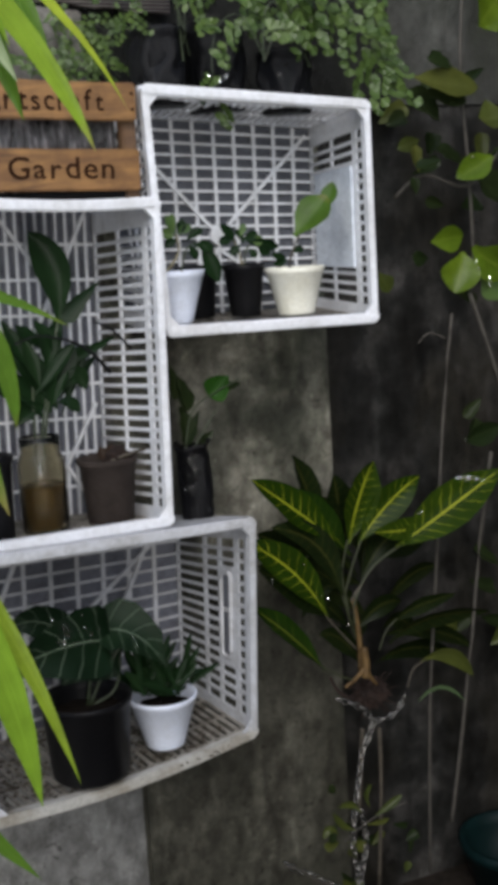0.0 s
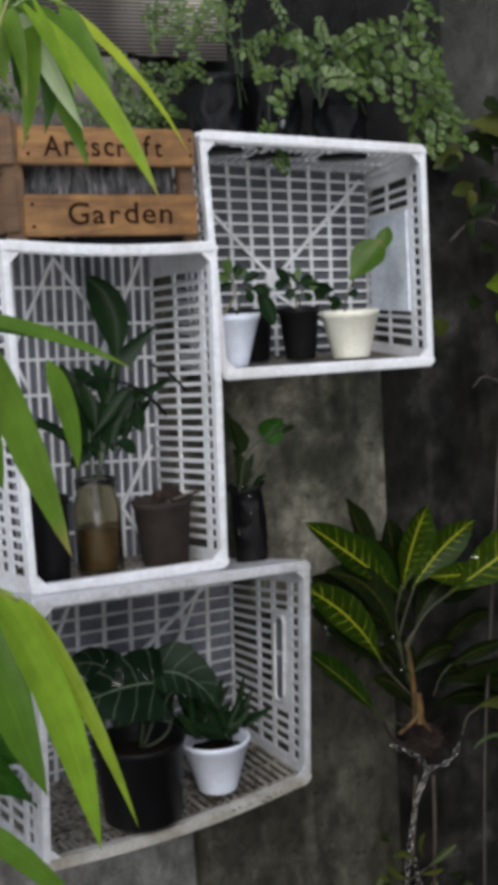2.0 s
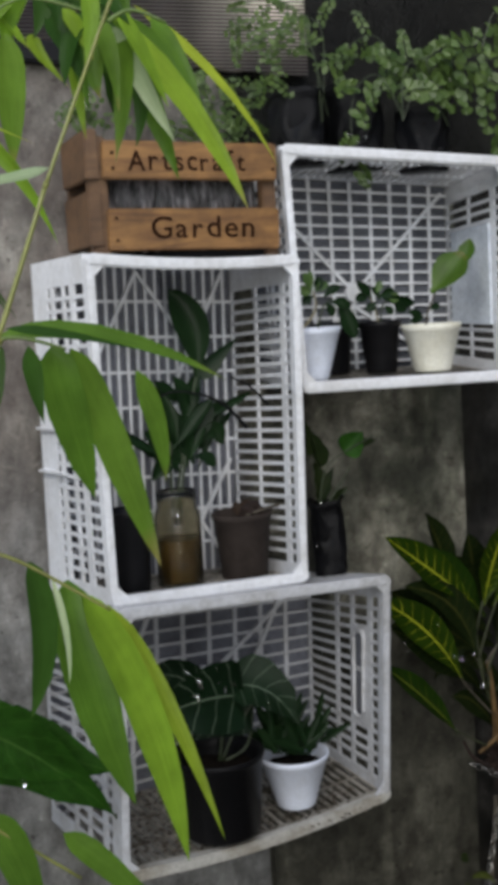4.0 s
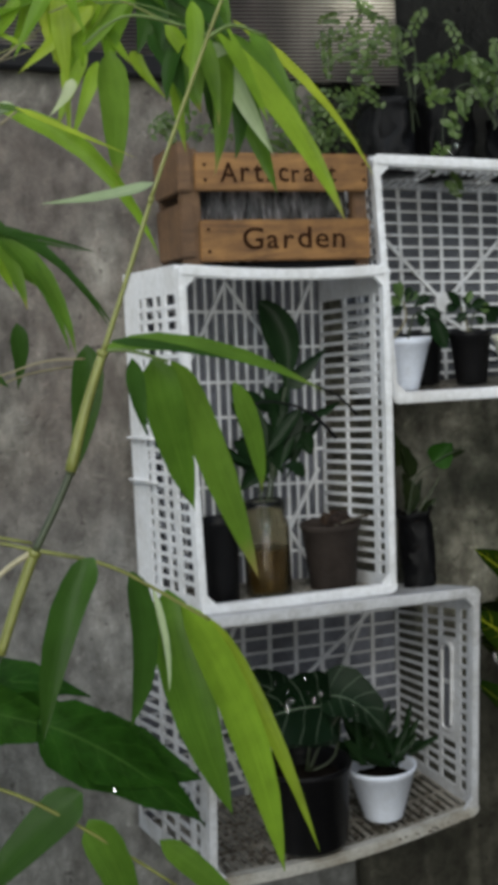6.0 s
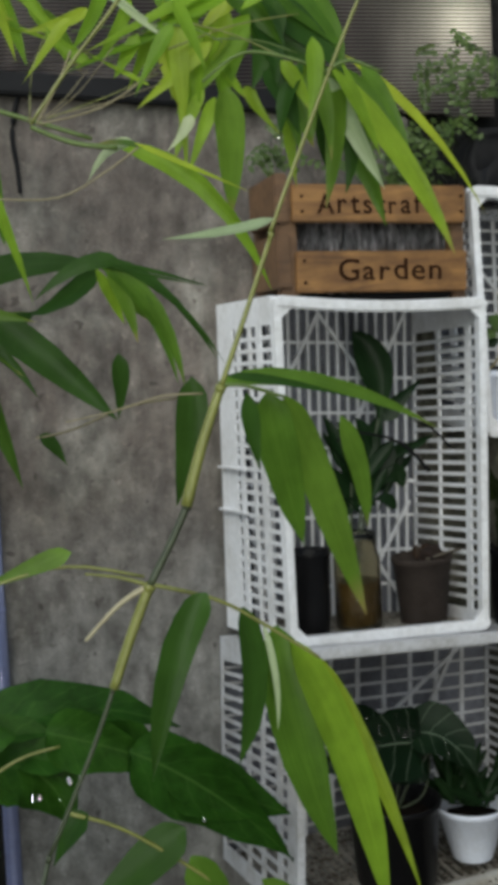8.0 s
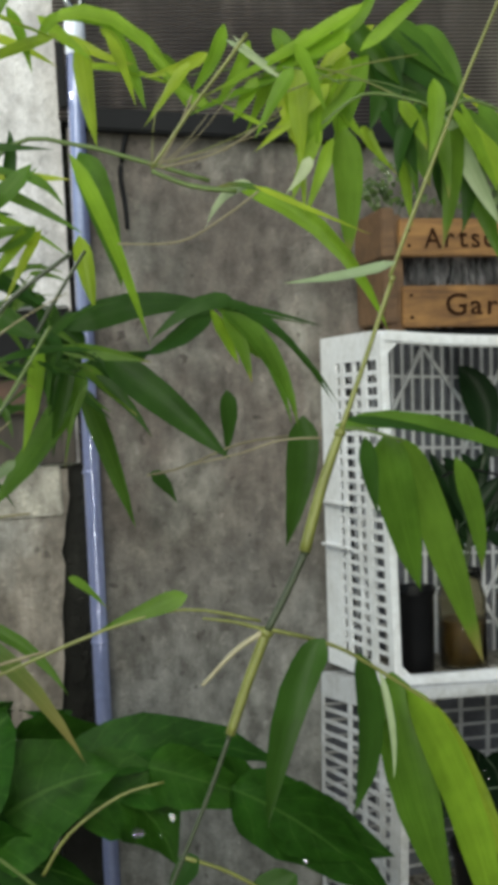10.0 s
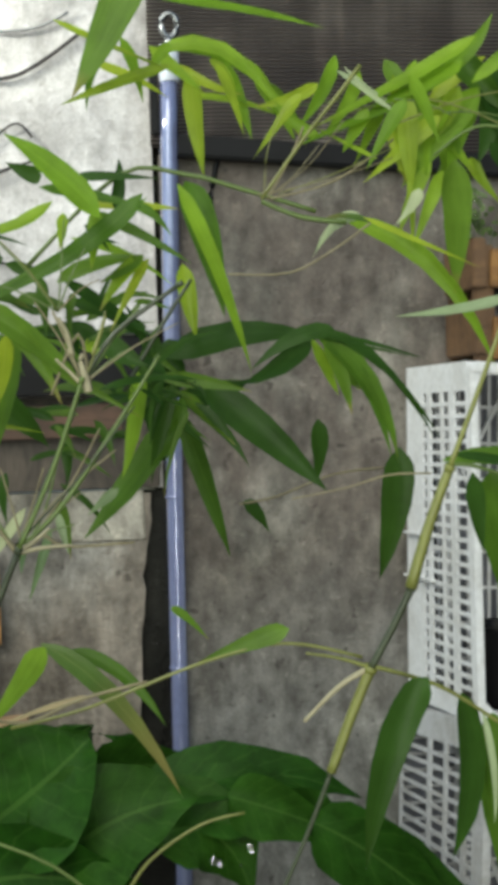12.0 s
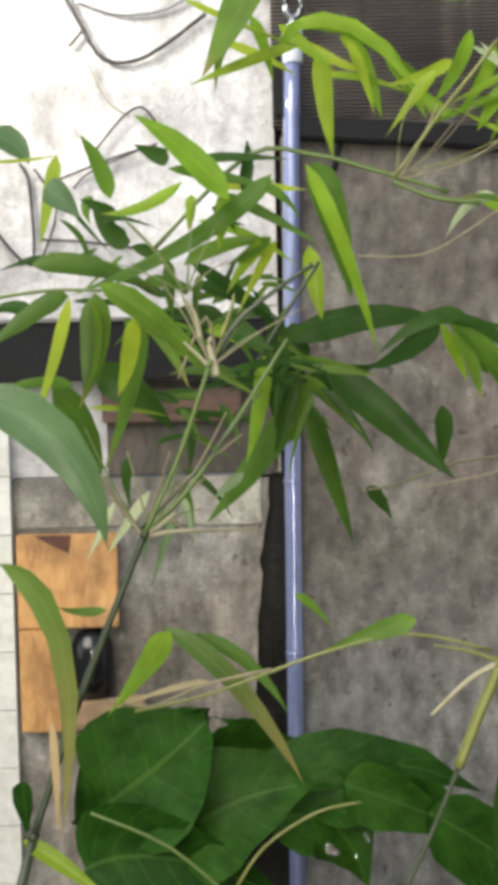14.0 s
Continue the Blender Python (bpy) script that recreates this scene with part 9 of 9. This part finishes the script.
leaf_on(white_pot_low, (0.300, 0.055, 0.747), (0.278, 0.055, 0.767), (0.256, 0.055, 0.774), 0.014, SMALL, "oval")
leaf_on(white_pot_low, (0.291, 0.006, 0.766), (0.287, 0.006, 0.812), (0.283, 0.006, 0.845), 0.014, SMALL, "oval")
leaf_on(white_pot_low, (0.309, 0.057, 0.745), (0.316, 0.057, 0.781), (0.324, 0.057, 0.805), 0.014, SMALL, "oval")
leaf_on(white_pot_low, (0.290, 0.009, 0.765), (0.258, 0.009, 0.796), (0.226, 0.009, 0.814), 0.014, SMALL, "oval")
leaf_on(white_pot_low, (0.317, 0.007, 0.760), (0.293, 0.007, 0.821), (0.268, 0.007, 0.869), 0.014, SMALL, "oval")
leaf_on(white_pot_low, (0.274, 0.037, 0.759), (0.302, 0.037, 0.811), (0.330, 0.037, 0.850), 0.014, SMALL, "oval")
leaf_on(white_pot_low, (0.305, 0.035, 0.753), (0.277, 0.035, 0.779), (0.248, 0.035, 0.793), 0.014, SMALL, "oval")
leaf_on(white_pot_low, (0.287, 0.052, 0.751), (0.305, 0.052, 0.776), (0.322, 0.052, 0.788), 0.014, SMALL, "oval")
leaf_on(white_pot_low, (0.294, 0.059, 0.747), (0.305, 0.059, 0.793), (0.314, 0.059, 0.826), 0.014, SMALL, "oval")
leaf_on(white_pot_low, (0.308, 0.020, 0.758), (0.314, 0.020, 0.789), (0.320, 0.020, 0.807), 0.014, SMALL, "oval")
leaf_on(white_pot_low, (0.282, 0.019, 0.763), (0.280, 0.019, 0.803), (0.277, 0.019, 0.830), 0.014, SMALL, "oval")
leaf_on(white_pot_low, (0.268, 0.047, 0.757), (0.236, 0.047, 0.793), (0.203, 0.047, 0.816), 0.014, SMALL, "oval")
leaf_on(white_pot_low, (0.312, 0.030, 0.753), (0.273, 0.030, 0.785), (0.233, 0.030, 0.804), 0.014, SMALL, "oval")
leaf_on(white_pot_low, (0.306, 0.026, 0.756), (0.323, 0.026, 0.789), (0.339, 0.026, 0.809), 0.014, SMALL, "oval")
leaf_on(white_pot_low, (0.280, 0.022, 0.763), (0.253, 0.022, 0.820), (0.224, 0.022, 0.864), 0.014, SMALL, "oval")
leaf_on(white_pot_low, (0.295, 0.010, 0.764), (0.322, 0.010, 0.787), (0.349, 0.010, 0.798), 0.014, SMALL, "oval")
leaf_on(white_pot_low, (0.268, 0.059, 0.753), (0.293, 0.059, 0.776), (0.316, 0.059, 0.787), 0.014, SMALL, "oval")
leaf_on(white_pot_low, (0.328, 0.036, 0.748), (0.294, 0.036, 0.800), (0.260, 0.036, 0.839), 0.014, SMALL, "oval")
leaf_on(white_pot_low, (0.267, 0.023, 0.765), (0.246, 0.023, 0.784), (0.225, 0.023, 0.790), 0.014, SMALL, "oval")
leaf_on(white_pot_low, (0.272, 0.008, 0.769), (0.290, 0.008, 0.828), (0.307, 0.008, 0.875), 0.014, SMALL, "oval")
leaf_on(white_pot_low, (0.262, 0.033, 0.763), (0.268, 0.033, 0.798), (0.274, 0.033, 0.821), 0.014, SMALL, "oval")
leaf_on(white_pot_low, (0.291, 0.042, 0.754), (0.305, 0.042, 0.782), (0.317, 0.042, 0.798), 0.014, SMALL, "oval")
leaf_on(white_pot_low, (0.311, 0.010, 0.761), (0.333, 0.010, 0.792), (0.356, 0.010, 0.812), 0.014, SMALL, "oval")
leaf_on(white_pot_low, (0.318, 0.030, 0.752), (0.344, 0.030, 0.798), (0.370, 0.030, 0.832), 0.014, SMALL, "oval")
leaf_on(white_pot_low, (0.285, 0.010, 0.766), (0.267, 0.010, 0.789), (0.248, 0.010, 0.801), 0.014, SMALL, "oval")
leaf_on(white_pot_low, (0.304, 0.013, 0.761), (0.314, 0.013, 0.792), (0.323, 0.013, 0.811), 0.014, SMALL, "oval")
leaf_on(white_pot_low, (0.289, 0.034, 0.757), (0.265, 0.034, 0.778), (0.240, 0.034, 0.786), 0.014, SMALL, "oval")
leaf_on(white_pot_low, (0.299, 0.057, 0.747), (0.294, 0.057, 0.785), (0.288, 0.057, 0.811), 0.014, SMALL, "oval")
leaf_on(white_pot_low, (0.267, 0.060, 0.753), (0.276, 0.060, 0.816), (0.284, 0.060, 0.868), 0.014, SMALL, "oval")
leaf_on(white_pot_low, (0.293, 0.032, 0.757), (0.326, 0.032, 0.780), (0.359, 0.032, 0.791), 0.014, SMALL, "oval")
leaf_on(white_pot_low, (0.302, 0.033, 0.755), (0.323, 0.033, 0.770), (0.344, 0.033, 0.773), 0.014, SMALL, "oval")
leaf_on(white_pot_low, (0.297, 0.006, 0.765), (0.280, 0.006, 0.818), (0.262, 0.006, 0.860), 0.014, SMALL, "oval")
leaf_on(white_pot_low, (0.293, 0.038, 0.755), (0.313, 0.038, 0.793), (0.332, 0.038, 0.820), 0.014, SMALL, "oval")
leaf_on(white_pot_low, (0.290, 0.053, 0.750), (0.256, 0.053, 0.782), (0.222, 0.053, 0.801), 0.014, SMALL, "oval")
leaf_on(white_pot_low, (0.310, 0.037, 0.751), (0.284, 0.037, 0.805), (0.257, 0.037, 0.846), 0.014, SMALL, "oval")
leaf_on(white_pot_low, (0.300, 0.037, 0.754), (0.320, 0.037, 0.771), (0.339, 0.037, 0.776), 0.014, SMALL, "oval")
leaf_on(white_pot_low, (0.253, 0.011, 0.772), (0.270, 0.011, 0.810), (0.286, 0.011, 0.836), 0.014, SMALL, "oval")
leaf_on(white_pot_low, (0.256, 0.021, 0.768), (0.266, 0.021, 0.803), (0.275, 0.021, 0.826), 0.014, SMALL, "oval")
leaf_on(white_pot_low, (0.262, 0.047, 0.758), (0.263, 0.047, 0.809), (0.263, 0.047, 0.847), 0.014, SMALL, "oval")
leaf_on(white_pot_low, (0.265, 0.057, 0.754), (0.250, 0.057, 0.812), (0.235, 0.057, 0.857), 0.014, SMALL, "oval")
leaf_on(white_pot_low, (0.333, 0.050, 0.742), (0.349, 0.050, 0.805), (0.364, 0.050, 0.855), 0.014, SMALL, "oval")
leaf_on(white_pot_low, (0.277, 0.047, 0.755), (0.252, 0.047, 0.786), (0.227, 0.047, 0.805), 0.014, SMALL, "oval")
leaf_on(white_pot_low, (0.254, 0.007, 0.773), (0.237, 0.007, 0.806), (0.219, 0.007, 0.826), 0.014, SMALL, "oval")
leaf_on(white_pot_low, (0.287, 0.044, 0.754), (0.334, 0.044, 0.775), (0.381, 0.044, 0.785), 0.014, SMALL, "oval")
leaf_on(white_pot_low, (0.284, 0.038, 0.757), (0.284, 0.038, 0.807), (0.284, 0.038, 0.845), 0.014, SMALL, "oval")
leaf_on(white_pot_low, (0.285, 0.012, 0.765), (0.269, 0.012, 0.801), (0.253, 0.012, 0.825), 0.014, SMALL, "oval")
leaf_on(white_pot_low, (0.248, 0.006, 0.775), (0.245, 0.006, 0.839), (0.241, 0.006, 0.890), 0.014, SMALL, "oval")
leaf_on(white_pot_low, (0.280, 0.051, 0.753), (0.298, 0.051, 0.775), (0.315, 0.051, 0.786), 0.014, SMALL, "oval")
leaf_on(white_pot_low, (0.254, 0.017, 0.770), (0.264, 0.017, 0.806), (0.273, 0.017, 0.830), 0.014, SMALL, "oval")
leaf_on(white_pot_low, (0.331, 0.047, 0.744), (0.312, 0.047, 0.801), (0.293, 0.047, 0.846), 0.014, SMALL, "oval")
leaf_on(white_pot_low, (0.327, 0.055, 0.742), (0.372, 0.055, 0.768), (0.417, 0.055, 0.783), 0.014, SMALL, "oval")
# pots of the upright crate, set on its tilted floor and stretched to fit the camera's view
jar_plant.location = (0.134, 0.105, 1.062)
brown_pot.location = (0.254, 0.112, 1.061)
brown_pot.scale = (1.07, 1.0, 1.07)
black_pot_mid.location.z = 1.066
# maidenhair fronds
frond(bags[1], "leaflets", [(0.577, 0.060, 1.841), (0.593, 0.060, 1.937), (0.694, 0.060, 1.939), (0.785, 0.060, 1.881), (0.832, 0.060, 1.786)], 112, 0.0180, 0.0190, 1)
frond(bags[1], "leaflets", [(0.592, 0.090, 1.845), (0.667, 0.090, 1.973), (0.759, 0.090, 1.955), (0.830, 0.090, 1.927), (0.845, 0.090, 1.835)], 96, 0.0170, 0.0240, 2)
frond(bags[1], "leaflets", [(0.577, 0.060, 1.850), (0.537, 0.060, 1.917), (0.493, 0.060, 1.897), (0.478, 0.060, 1.831), (0.490, 0.060, 1.750)], 48, 0.0120, 0.0110, 3)
frond(bags[1], "leaflets", [(0.608, 0.120, 1.859), (0.581, 0.120, 1.976), (0.537, 0.120, 1.995), (0.480, 0.120, 1.945)], 54, 0.0087, 0.0224, 4)
frond(bags[0], "leaflets", [(0.452, 0.120, 1.849), (0.439, 0.120, 1.973), (0.389, 0.120, 2.009), (0.334, 0.120, 1.970), (0.361, 0.120, 1.905)], 81, 0.0085, 0.0237, 5)
frond(bags[0], "leaflets", [(0.461, 0.140, 1.852), (0.470, 0.140, 1.997), (0.440, 0.140, 2.034), (0.378, 0.140, 2.050), (0.302, 0.140, 1.992)], 81, 0.0085, 0.0260, 6)
frond(bags[2], "leaflets", [(0.689, 0.100, 1.837), (0.647, 0.100, 1.925), (0.603, 0.100, 1.954), (0.558, 0.100, 1.943)], 63, 0.0107, 0.0246, 7)
frond(bags[0], "leaflets", [(0.490, 0.180, 1.868), (0.446, 0.180, 2.043), (0.363, 0.180, 2.068), (0.308, 0.180, 2.028)], 54, 0.0078, 0.0245, 8)
frond(bags[2], "leaflets", [(0.778, 0.120, 1.981), (0.805, 0.120, 2.042), (0.828, 0.120, 2.013)], 12, 0.0138, 0.0187, 9)
frond(planter, "leaflets", [(0.016, 0.100, 1.817), (0.034, 0.100, 1.872), (0.022, 0.100, 1.899), (-0.000, 0.100, 1.854)], 36, 0.0071, 0.0186, 10)
frond(planter, "leaflets", [(0.193, 0.200, 1.816), (0.239, 0.200, 1.894), (0.313, 0.200, 1.883), (0.364, 0.200, 1.832)], 54, 0.0085, 0.0299, 11)
frond(planter, "leaflets", [(0.131, 0.200, 1.828), (0.178, 0.200, 1.905), (0.252, 0.200, 1.923), (0.303, 0.200, 1.893)], 54, 0.0084, 0.0296, 12)
frond(planter, "leaflets", [(0.197, 0.240, 1.762), (0.226, 0.240, 1.869), (0.270, 0.240, 1.908), (0.308, 0.240, 1.849)], 54, 0.0085, 0.0260, 21)
frond(planter, "leaflets", [(0.223, 0.260, 1.764), (0.285, 0.260, 1.882), (0.341, 0.260, 1.912), (0.368, 0.260, 1.832)], 54, 0.0087, 0.0263, 22)
frond(planter, "leaflets", [(0.242, 0.220, 1.759), (0.289, 0.220, 1.817), (0.333, 0.220, 1.846), (0.372, 0.220, 1.787)], 54, 0.0085, 0.0240, 23)
frond(planter, "leaflets", [(0.247, 0.270, 1.764), (0.266, 0.270, 1.864), (0.314, 0.270, 1.943), (0.367, 0.270, 1.924)], 63, 0.0087, 0.0265, 24)
frond(planter, "leaflets", [(0.052, 0.100, 1.826), (0.064, 0.100, 1.890), (0.027, 0.100, 1.900), (0.006, 0.100, 1.855)], 45, 0.0079, 0.0202, 13)
for root, bm in leaflet_sets.values():
    tagged(part("fern_foliage", bm, FERN, root), "many small pale green fern leaflets", kind="stuff")
# root ball and twine under the croton
fibres(croton, (0.774, 0.130, 0.621), 0.036, 70, 3)
chain(croton, [(0.675, 0.080, 0.646), (0.702, 0.080, 0.632), (0.731, 0.080, 0.614), (0.751, 0.080, 0.583), (0.788, 0.080, 0.584), (0.812, 0.080, 0.595), (0.824, 0.080, 0.621)], 0.0155, TWINE)
chain(croton, [(0.757, 0.090, 0.576), (0.747, 0.090, 0.555), (0.728, 0.090, 0.523), (0.720, 0.090, 0.483), (0.710, 0.090, 0.429), (0.702, 0.090, 0.385), (0.697, 0.090, 0.325), (0.705, 0.090, 0.262), (0.699, 0.090, 0.189)], 0.0155, TWINE)
chain(croton, [(0.725, 0.100, 0.387), (0.733, 0.100, 0.341), (0.731, 0.100, 0.299), (0.718, 0.100, 0.253), (0.721, 0.100, 0.189)], 0.0155, TWINE)
chain(croton, [(0.533, 0.060, 0.351), (0.558, 0.060, 0.327), (0.585, 0.060, 0.315), (0.614, 0.060, 0.289), (0.643, 0.060, 0.268)], 0.0155, TWINE)
rod(croton, "stem", [(0.743, 0.090, 0.674), (0.745, 0.090, 0.703), (0.742, 0.090, 0.735)], 0.0089, 0.0067, ROOTWOOD)
rod(croton, "root", [(0.696, 0.090, 0.663), (0.723, 0.090, 0.678), (0.744, 0.090, 0.695)], 0.0033, 0.0050, ROOTWOOD)
rod(croton, "root", [(0.768, 0.090, 0.654), (0.754, 0.090, 0.672), (0.744, 0.090, 0.695)], 0.0028, 0.0050, ROOTWOOD)
rod(croton, "root", [(0.664, 0.090, 0.691), (0.681, 0.090, 0.658), (0.712, 0.090, 0.634)], 0.0033, 0.0044, COIR)
rod(croton, "twig", [(0.518, 0.050, 0.355), (0.554, 0.050, 0.338), (0.589, 0.050, 0.304), (0.626, 0.050, 0.281)], 0.0019, 0.0017, VINESTEM)
rod(croton, "twig", [(0.683, 0.100, 0.337), (0.750, 0.100, 0.367), (0.832, 0.100, 0.382)], 0.0016, 0.0014, VINESTEM)
rod(cable, "cable", [(-0.384, 0.295, 2.045), (-0.370, 0.295, 2.021), (-0.380, 0.295, 1.984), (-0.388, 0.295, 1.936), (-0.383, 0.295, 1.886), (-0.381, 0.295, 1.842)], 0.0052, 0.0036, BLACK)
# cables by the lamp
rod(cables, "cable", [(-0.861, 0.343, 2.303), (-0.824, 0.343, 2.234), (-0.781, 0.343, 2.169), (-0.707, 0.343, 2.173), (-0.601, 0.343, 2.244)], 0.0036, 0.0036, WIRE)
rod(cables, "cable", [(-0.833, 0.343, 2.273), (-0.764, 0.343, 2.247), (-0.685, 0.343, 2.250), (-0.624, 0.343, 2.278)], 0.0029, 0.0029, CHROME)
rod(cables, "cable", [(-0.816, 0.343, 2.175), (-0.778, 0.343, 2.096), (-0.739, 0.343, 2.070)], 0.0011, 0.0011, TWIG)
rod(cables, "cable", [(-0.814, 0.343, 2.224), (-0.843, 0.343, 2.193)], 0.0029, 0.0029, WIRE)
rod(cables, "cable", [(-0.994, 0.343, 1.889), (-0.921, 0.343, 1.812), (-0.920, 0.343, 1.951), (-0.936, 0.343, 1.991)], 0.0029, 0.0029, WIRE)
rod(cables, "cable", [(-0.900, 0.343, 1.857), (-0.815, 0.343, 1.850), (-0.696, 0.343, 1.832)], 0.0025, 0.0025, WIRE)
rod(cables, "cable", [(-0.911, 0.343, 1.981), (-0.873, 0.343, 1.911), (-0.906, 0.343, 1.812)], 0.0022, 0.0022, WIRE)
rod(cables, "cable", [(-0.800, 0.343, 2.013), (-0.754, 0.343, 2.066), (-0.719, 0.343, 2.085), (-0.695, 0.343, 2.060)], 0.0022, 0.0022, WIRE)
rod(cables, "cable", [(-0.872, 0.343, 1.960), (-0.771, 0.343, 1.997), (-0.691, 0.343, 2.020)], 0.0022, 0.0022, WIRE)
rod(cables, "cable", [(-0.842, 0.343, 1.945), (-0.812, 0.343, 1.973), (-0.721, 0.343, 2.011), (-0.691, 0.343, 2.020)], 0.0018, 0.0018, WIRE)
# raindrops, placed and turned to fit the camera's view
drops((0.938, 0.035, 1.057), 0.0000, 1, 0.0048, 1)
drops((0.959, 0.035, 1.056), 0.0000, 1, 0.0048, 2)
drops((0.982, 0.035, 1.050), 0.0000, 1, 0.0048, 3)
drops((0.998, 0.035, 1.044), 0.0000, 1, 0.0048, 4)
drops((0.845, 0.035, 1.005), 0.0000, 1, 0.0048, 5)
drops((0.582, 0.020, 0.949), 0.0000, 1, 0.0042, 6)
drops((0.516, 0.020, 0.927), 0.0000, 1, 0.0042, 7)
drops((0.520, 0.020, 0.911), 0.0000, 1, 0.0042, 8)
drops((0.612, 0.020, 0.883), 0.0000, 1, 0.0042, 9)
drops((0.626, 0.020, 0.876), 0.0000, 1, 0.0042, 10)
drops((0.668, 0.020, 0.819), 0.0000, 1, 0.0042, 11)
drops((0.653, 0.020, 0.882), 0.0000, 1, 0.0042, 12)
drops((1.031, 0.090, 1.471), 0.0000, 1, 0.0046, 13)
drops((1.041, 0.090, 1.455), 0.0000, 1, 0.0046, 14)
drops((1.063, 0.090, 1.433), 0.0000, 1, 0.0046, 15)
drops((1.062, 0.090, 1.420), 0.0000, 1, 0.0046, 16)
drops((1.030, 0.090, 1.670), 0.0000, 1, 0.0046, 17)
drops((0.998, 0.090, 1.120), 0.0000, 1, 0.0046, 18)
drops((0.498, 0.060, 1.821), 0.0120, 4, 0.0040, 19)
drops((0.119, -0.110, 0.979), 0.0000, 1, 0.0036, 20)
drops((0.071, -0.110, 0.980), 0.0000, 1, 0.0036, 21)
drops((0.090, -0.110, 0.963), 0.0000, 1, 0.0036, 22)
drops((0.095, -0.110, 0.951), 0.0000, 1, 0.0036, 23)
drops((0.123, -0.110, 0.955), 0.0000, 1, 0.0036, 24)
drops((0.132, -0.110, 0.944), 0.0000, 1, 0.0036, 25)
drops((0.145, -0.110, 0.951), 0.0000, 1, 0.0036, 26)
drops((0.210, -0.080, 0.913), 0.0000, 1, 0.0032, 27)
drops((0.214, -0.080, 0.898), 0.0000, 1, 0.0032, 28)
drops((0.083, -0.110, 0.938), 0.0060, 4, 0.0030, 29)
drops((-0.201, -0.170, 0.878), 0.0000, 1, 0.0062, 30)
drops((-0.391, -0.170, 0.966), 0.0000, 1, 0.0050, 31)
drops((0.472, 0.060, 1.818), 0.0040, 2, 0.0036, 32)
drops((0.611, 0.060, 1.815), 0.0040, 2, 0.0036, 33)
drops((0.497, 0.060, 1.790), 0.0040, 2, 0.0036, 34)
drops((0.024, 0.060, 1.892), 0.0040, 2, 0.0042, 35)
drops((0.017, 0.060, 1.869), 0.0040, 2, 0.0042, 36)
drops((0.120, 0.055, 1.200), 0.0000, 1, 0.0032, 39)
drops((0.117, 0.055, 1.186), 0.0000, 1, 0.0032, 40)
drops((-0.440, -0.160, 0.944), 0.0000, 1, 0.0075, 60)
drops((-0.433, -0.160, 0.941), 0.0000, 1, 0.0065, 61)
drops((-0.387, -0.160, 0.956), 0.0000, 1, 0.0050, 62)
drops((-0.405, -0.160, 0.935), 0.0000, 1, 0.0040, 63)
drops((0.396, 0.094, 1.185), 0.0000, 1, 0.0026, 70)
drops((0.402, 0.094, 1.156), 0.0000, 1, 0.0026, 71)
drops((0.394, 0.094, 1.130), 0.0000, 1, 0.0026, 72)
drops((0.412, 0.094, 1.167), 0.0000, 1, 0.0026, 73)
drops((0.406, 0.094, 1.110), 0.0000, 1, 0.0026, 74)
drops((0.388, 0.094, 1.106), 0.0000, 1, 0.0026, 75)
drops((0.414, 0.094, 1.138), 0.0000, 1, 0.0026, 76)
tagged(part("raindrops", rain, RAIN), "clear flat raindrops turned to glint at the camera", "raindrops", kind="stuff")
# bucket
part("shell", lathe([(0.095, 0.0), (0.124, 0.094), (0.131, 0.098), (0.133, 0.122), (0.124, 0.124), (0.118, 0.092), (0.09, 0.01)], 36, at=(1.228, 0.260, 0.0)), TEAL, bucket, smooth=True)
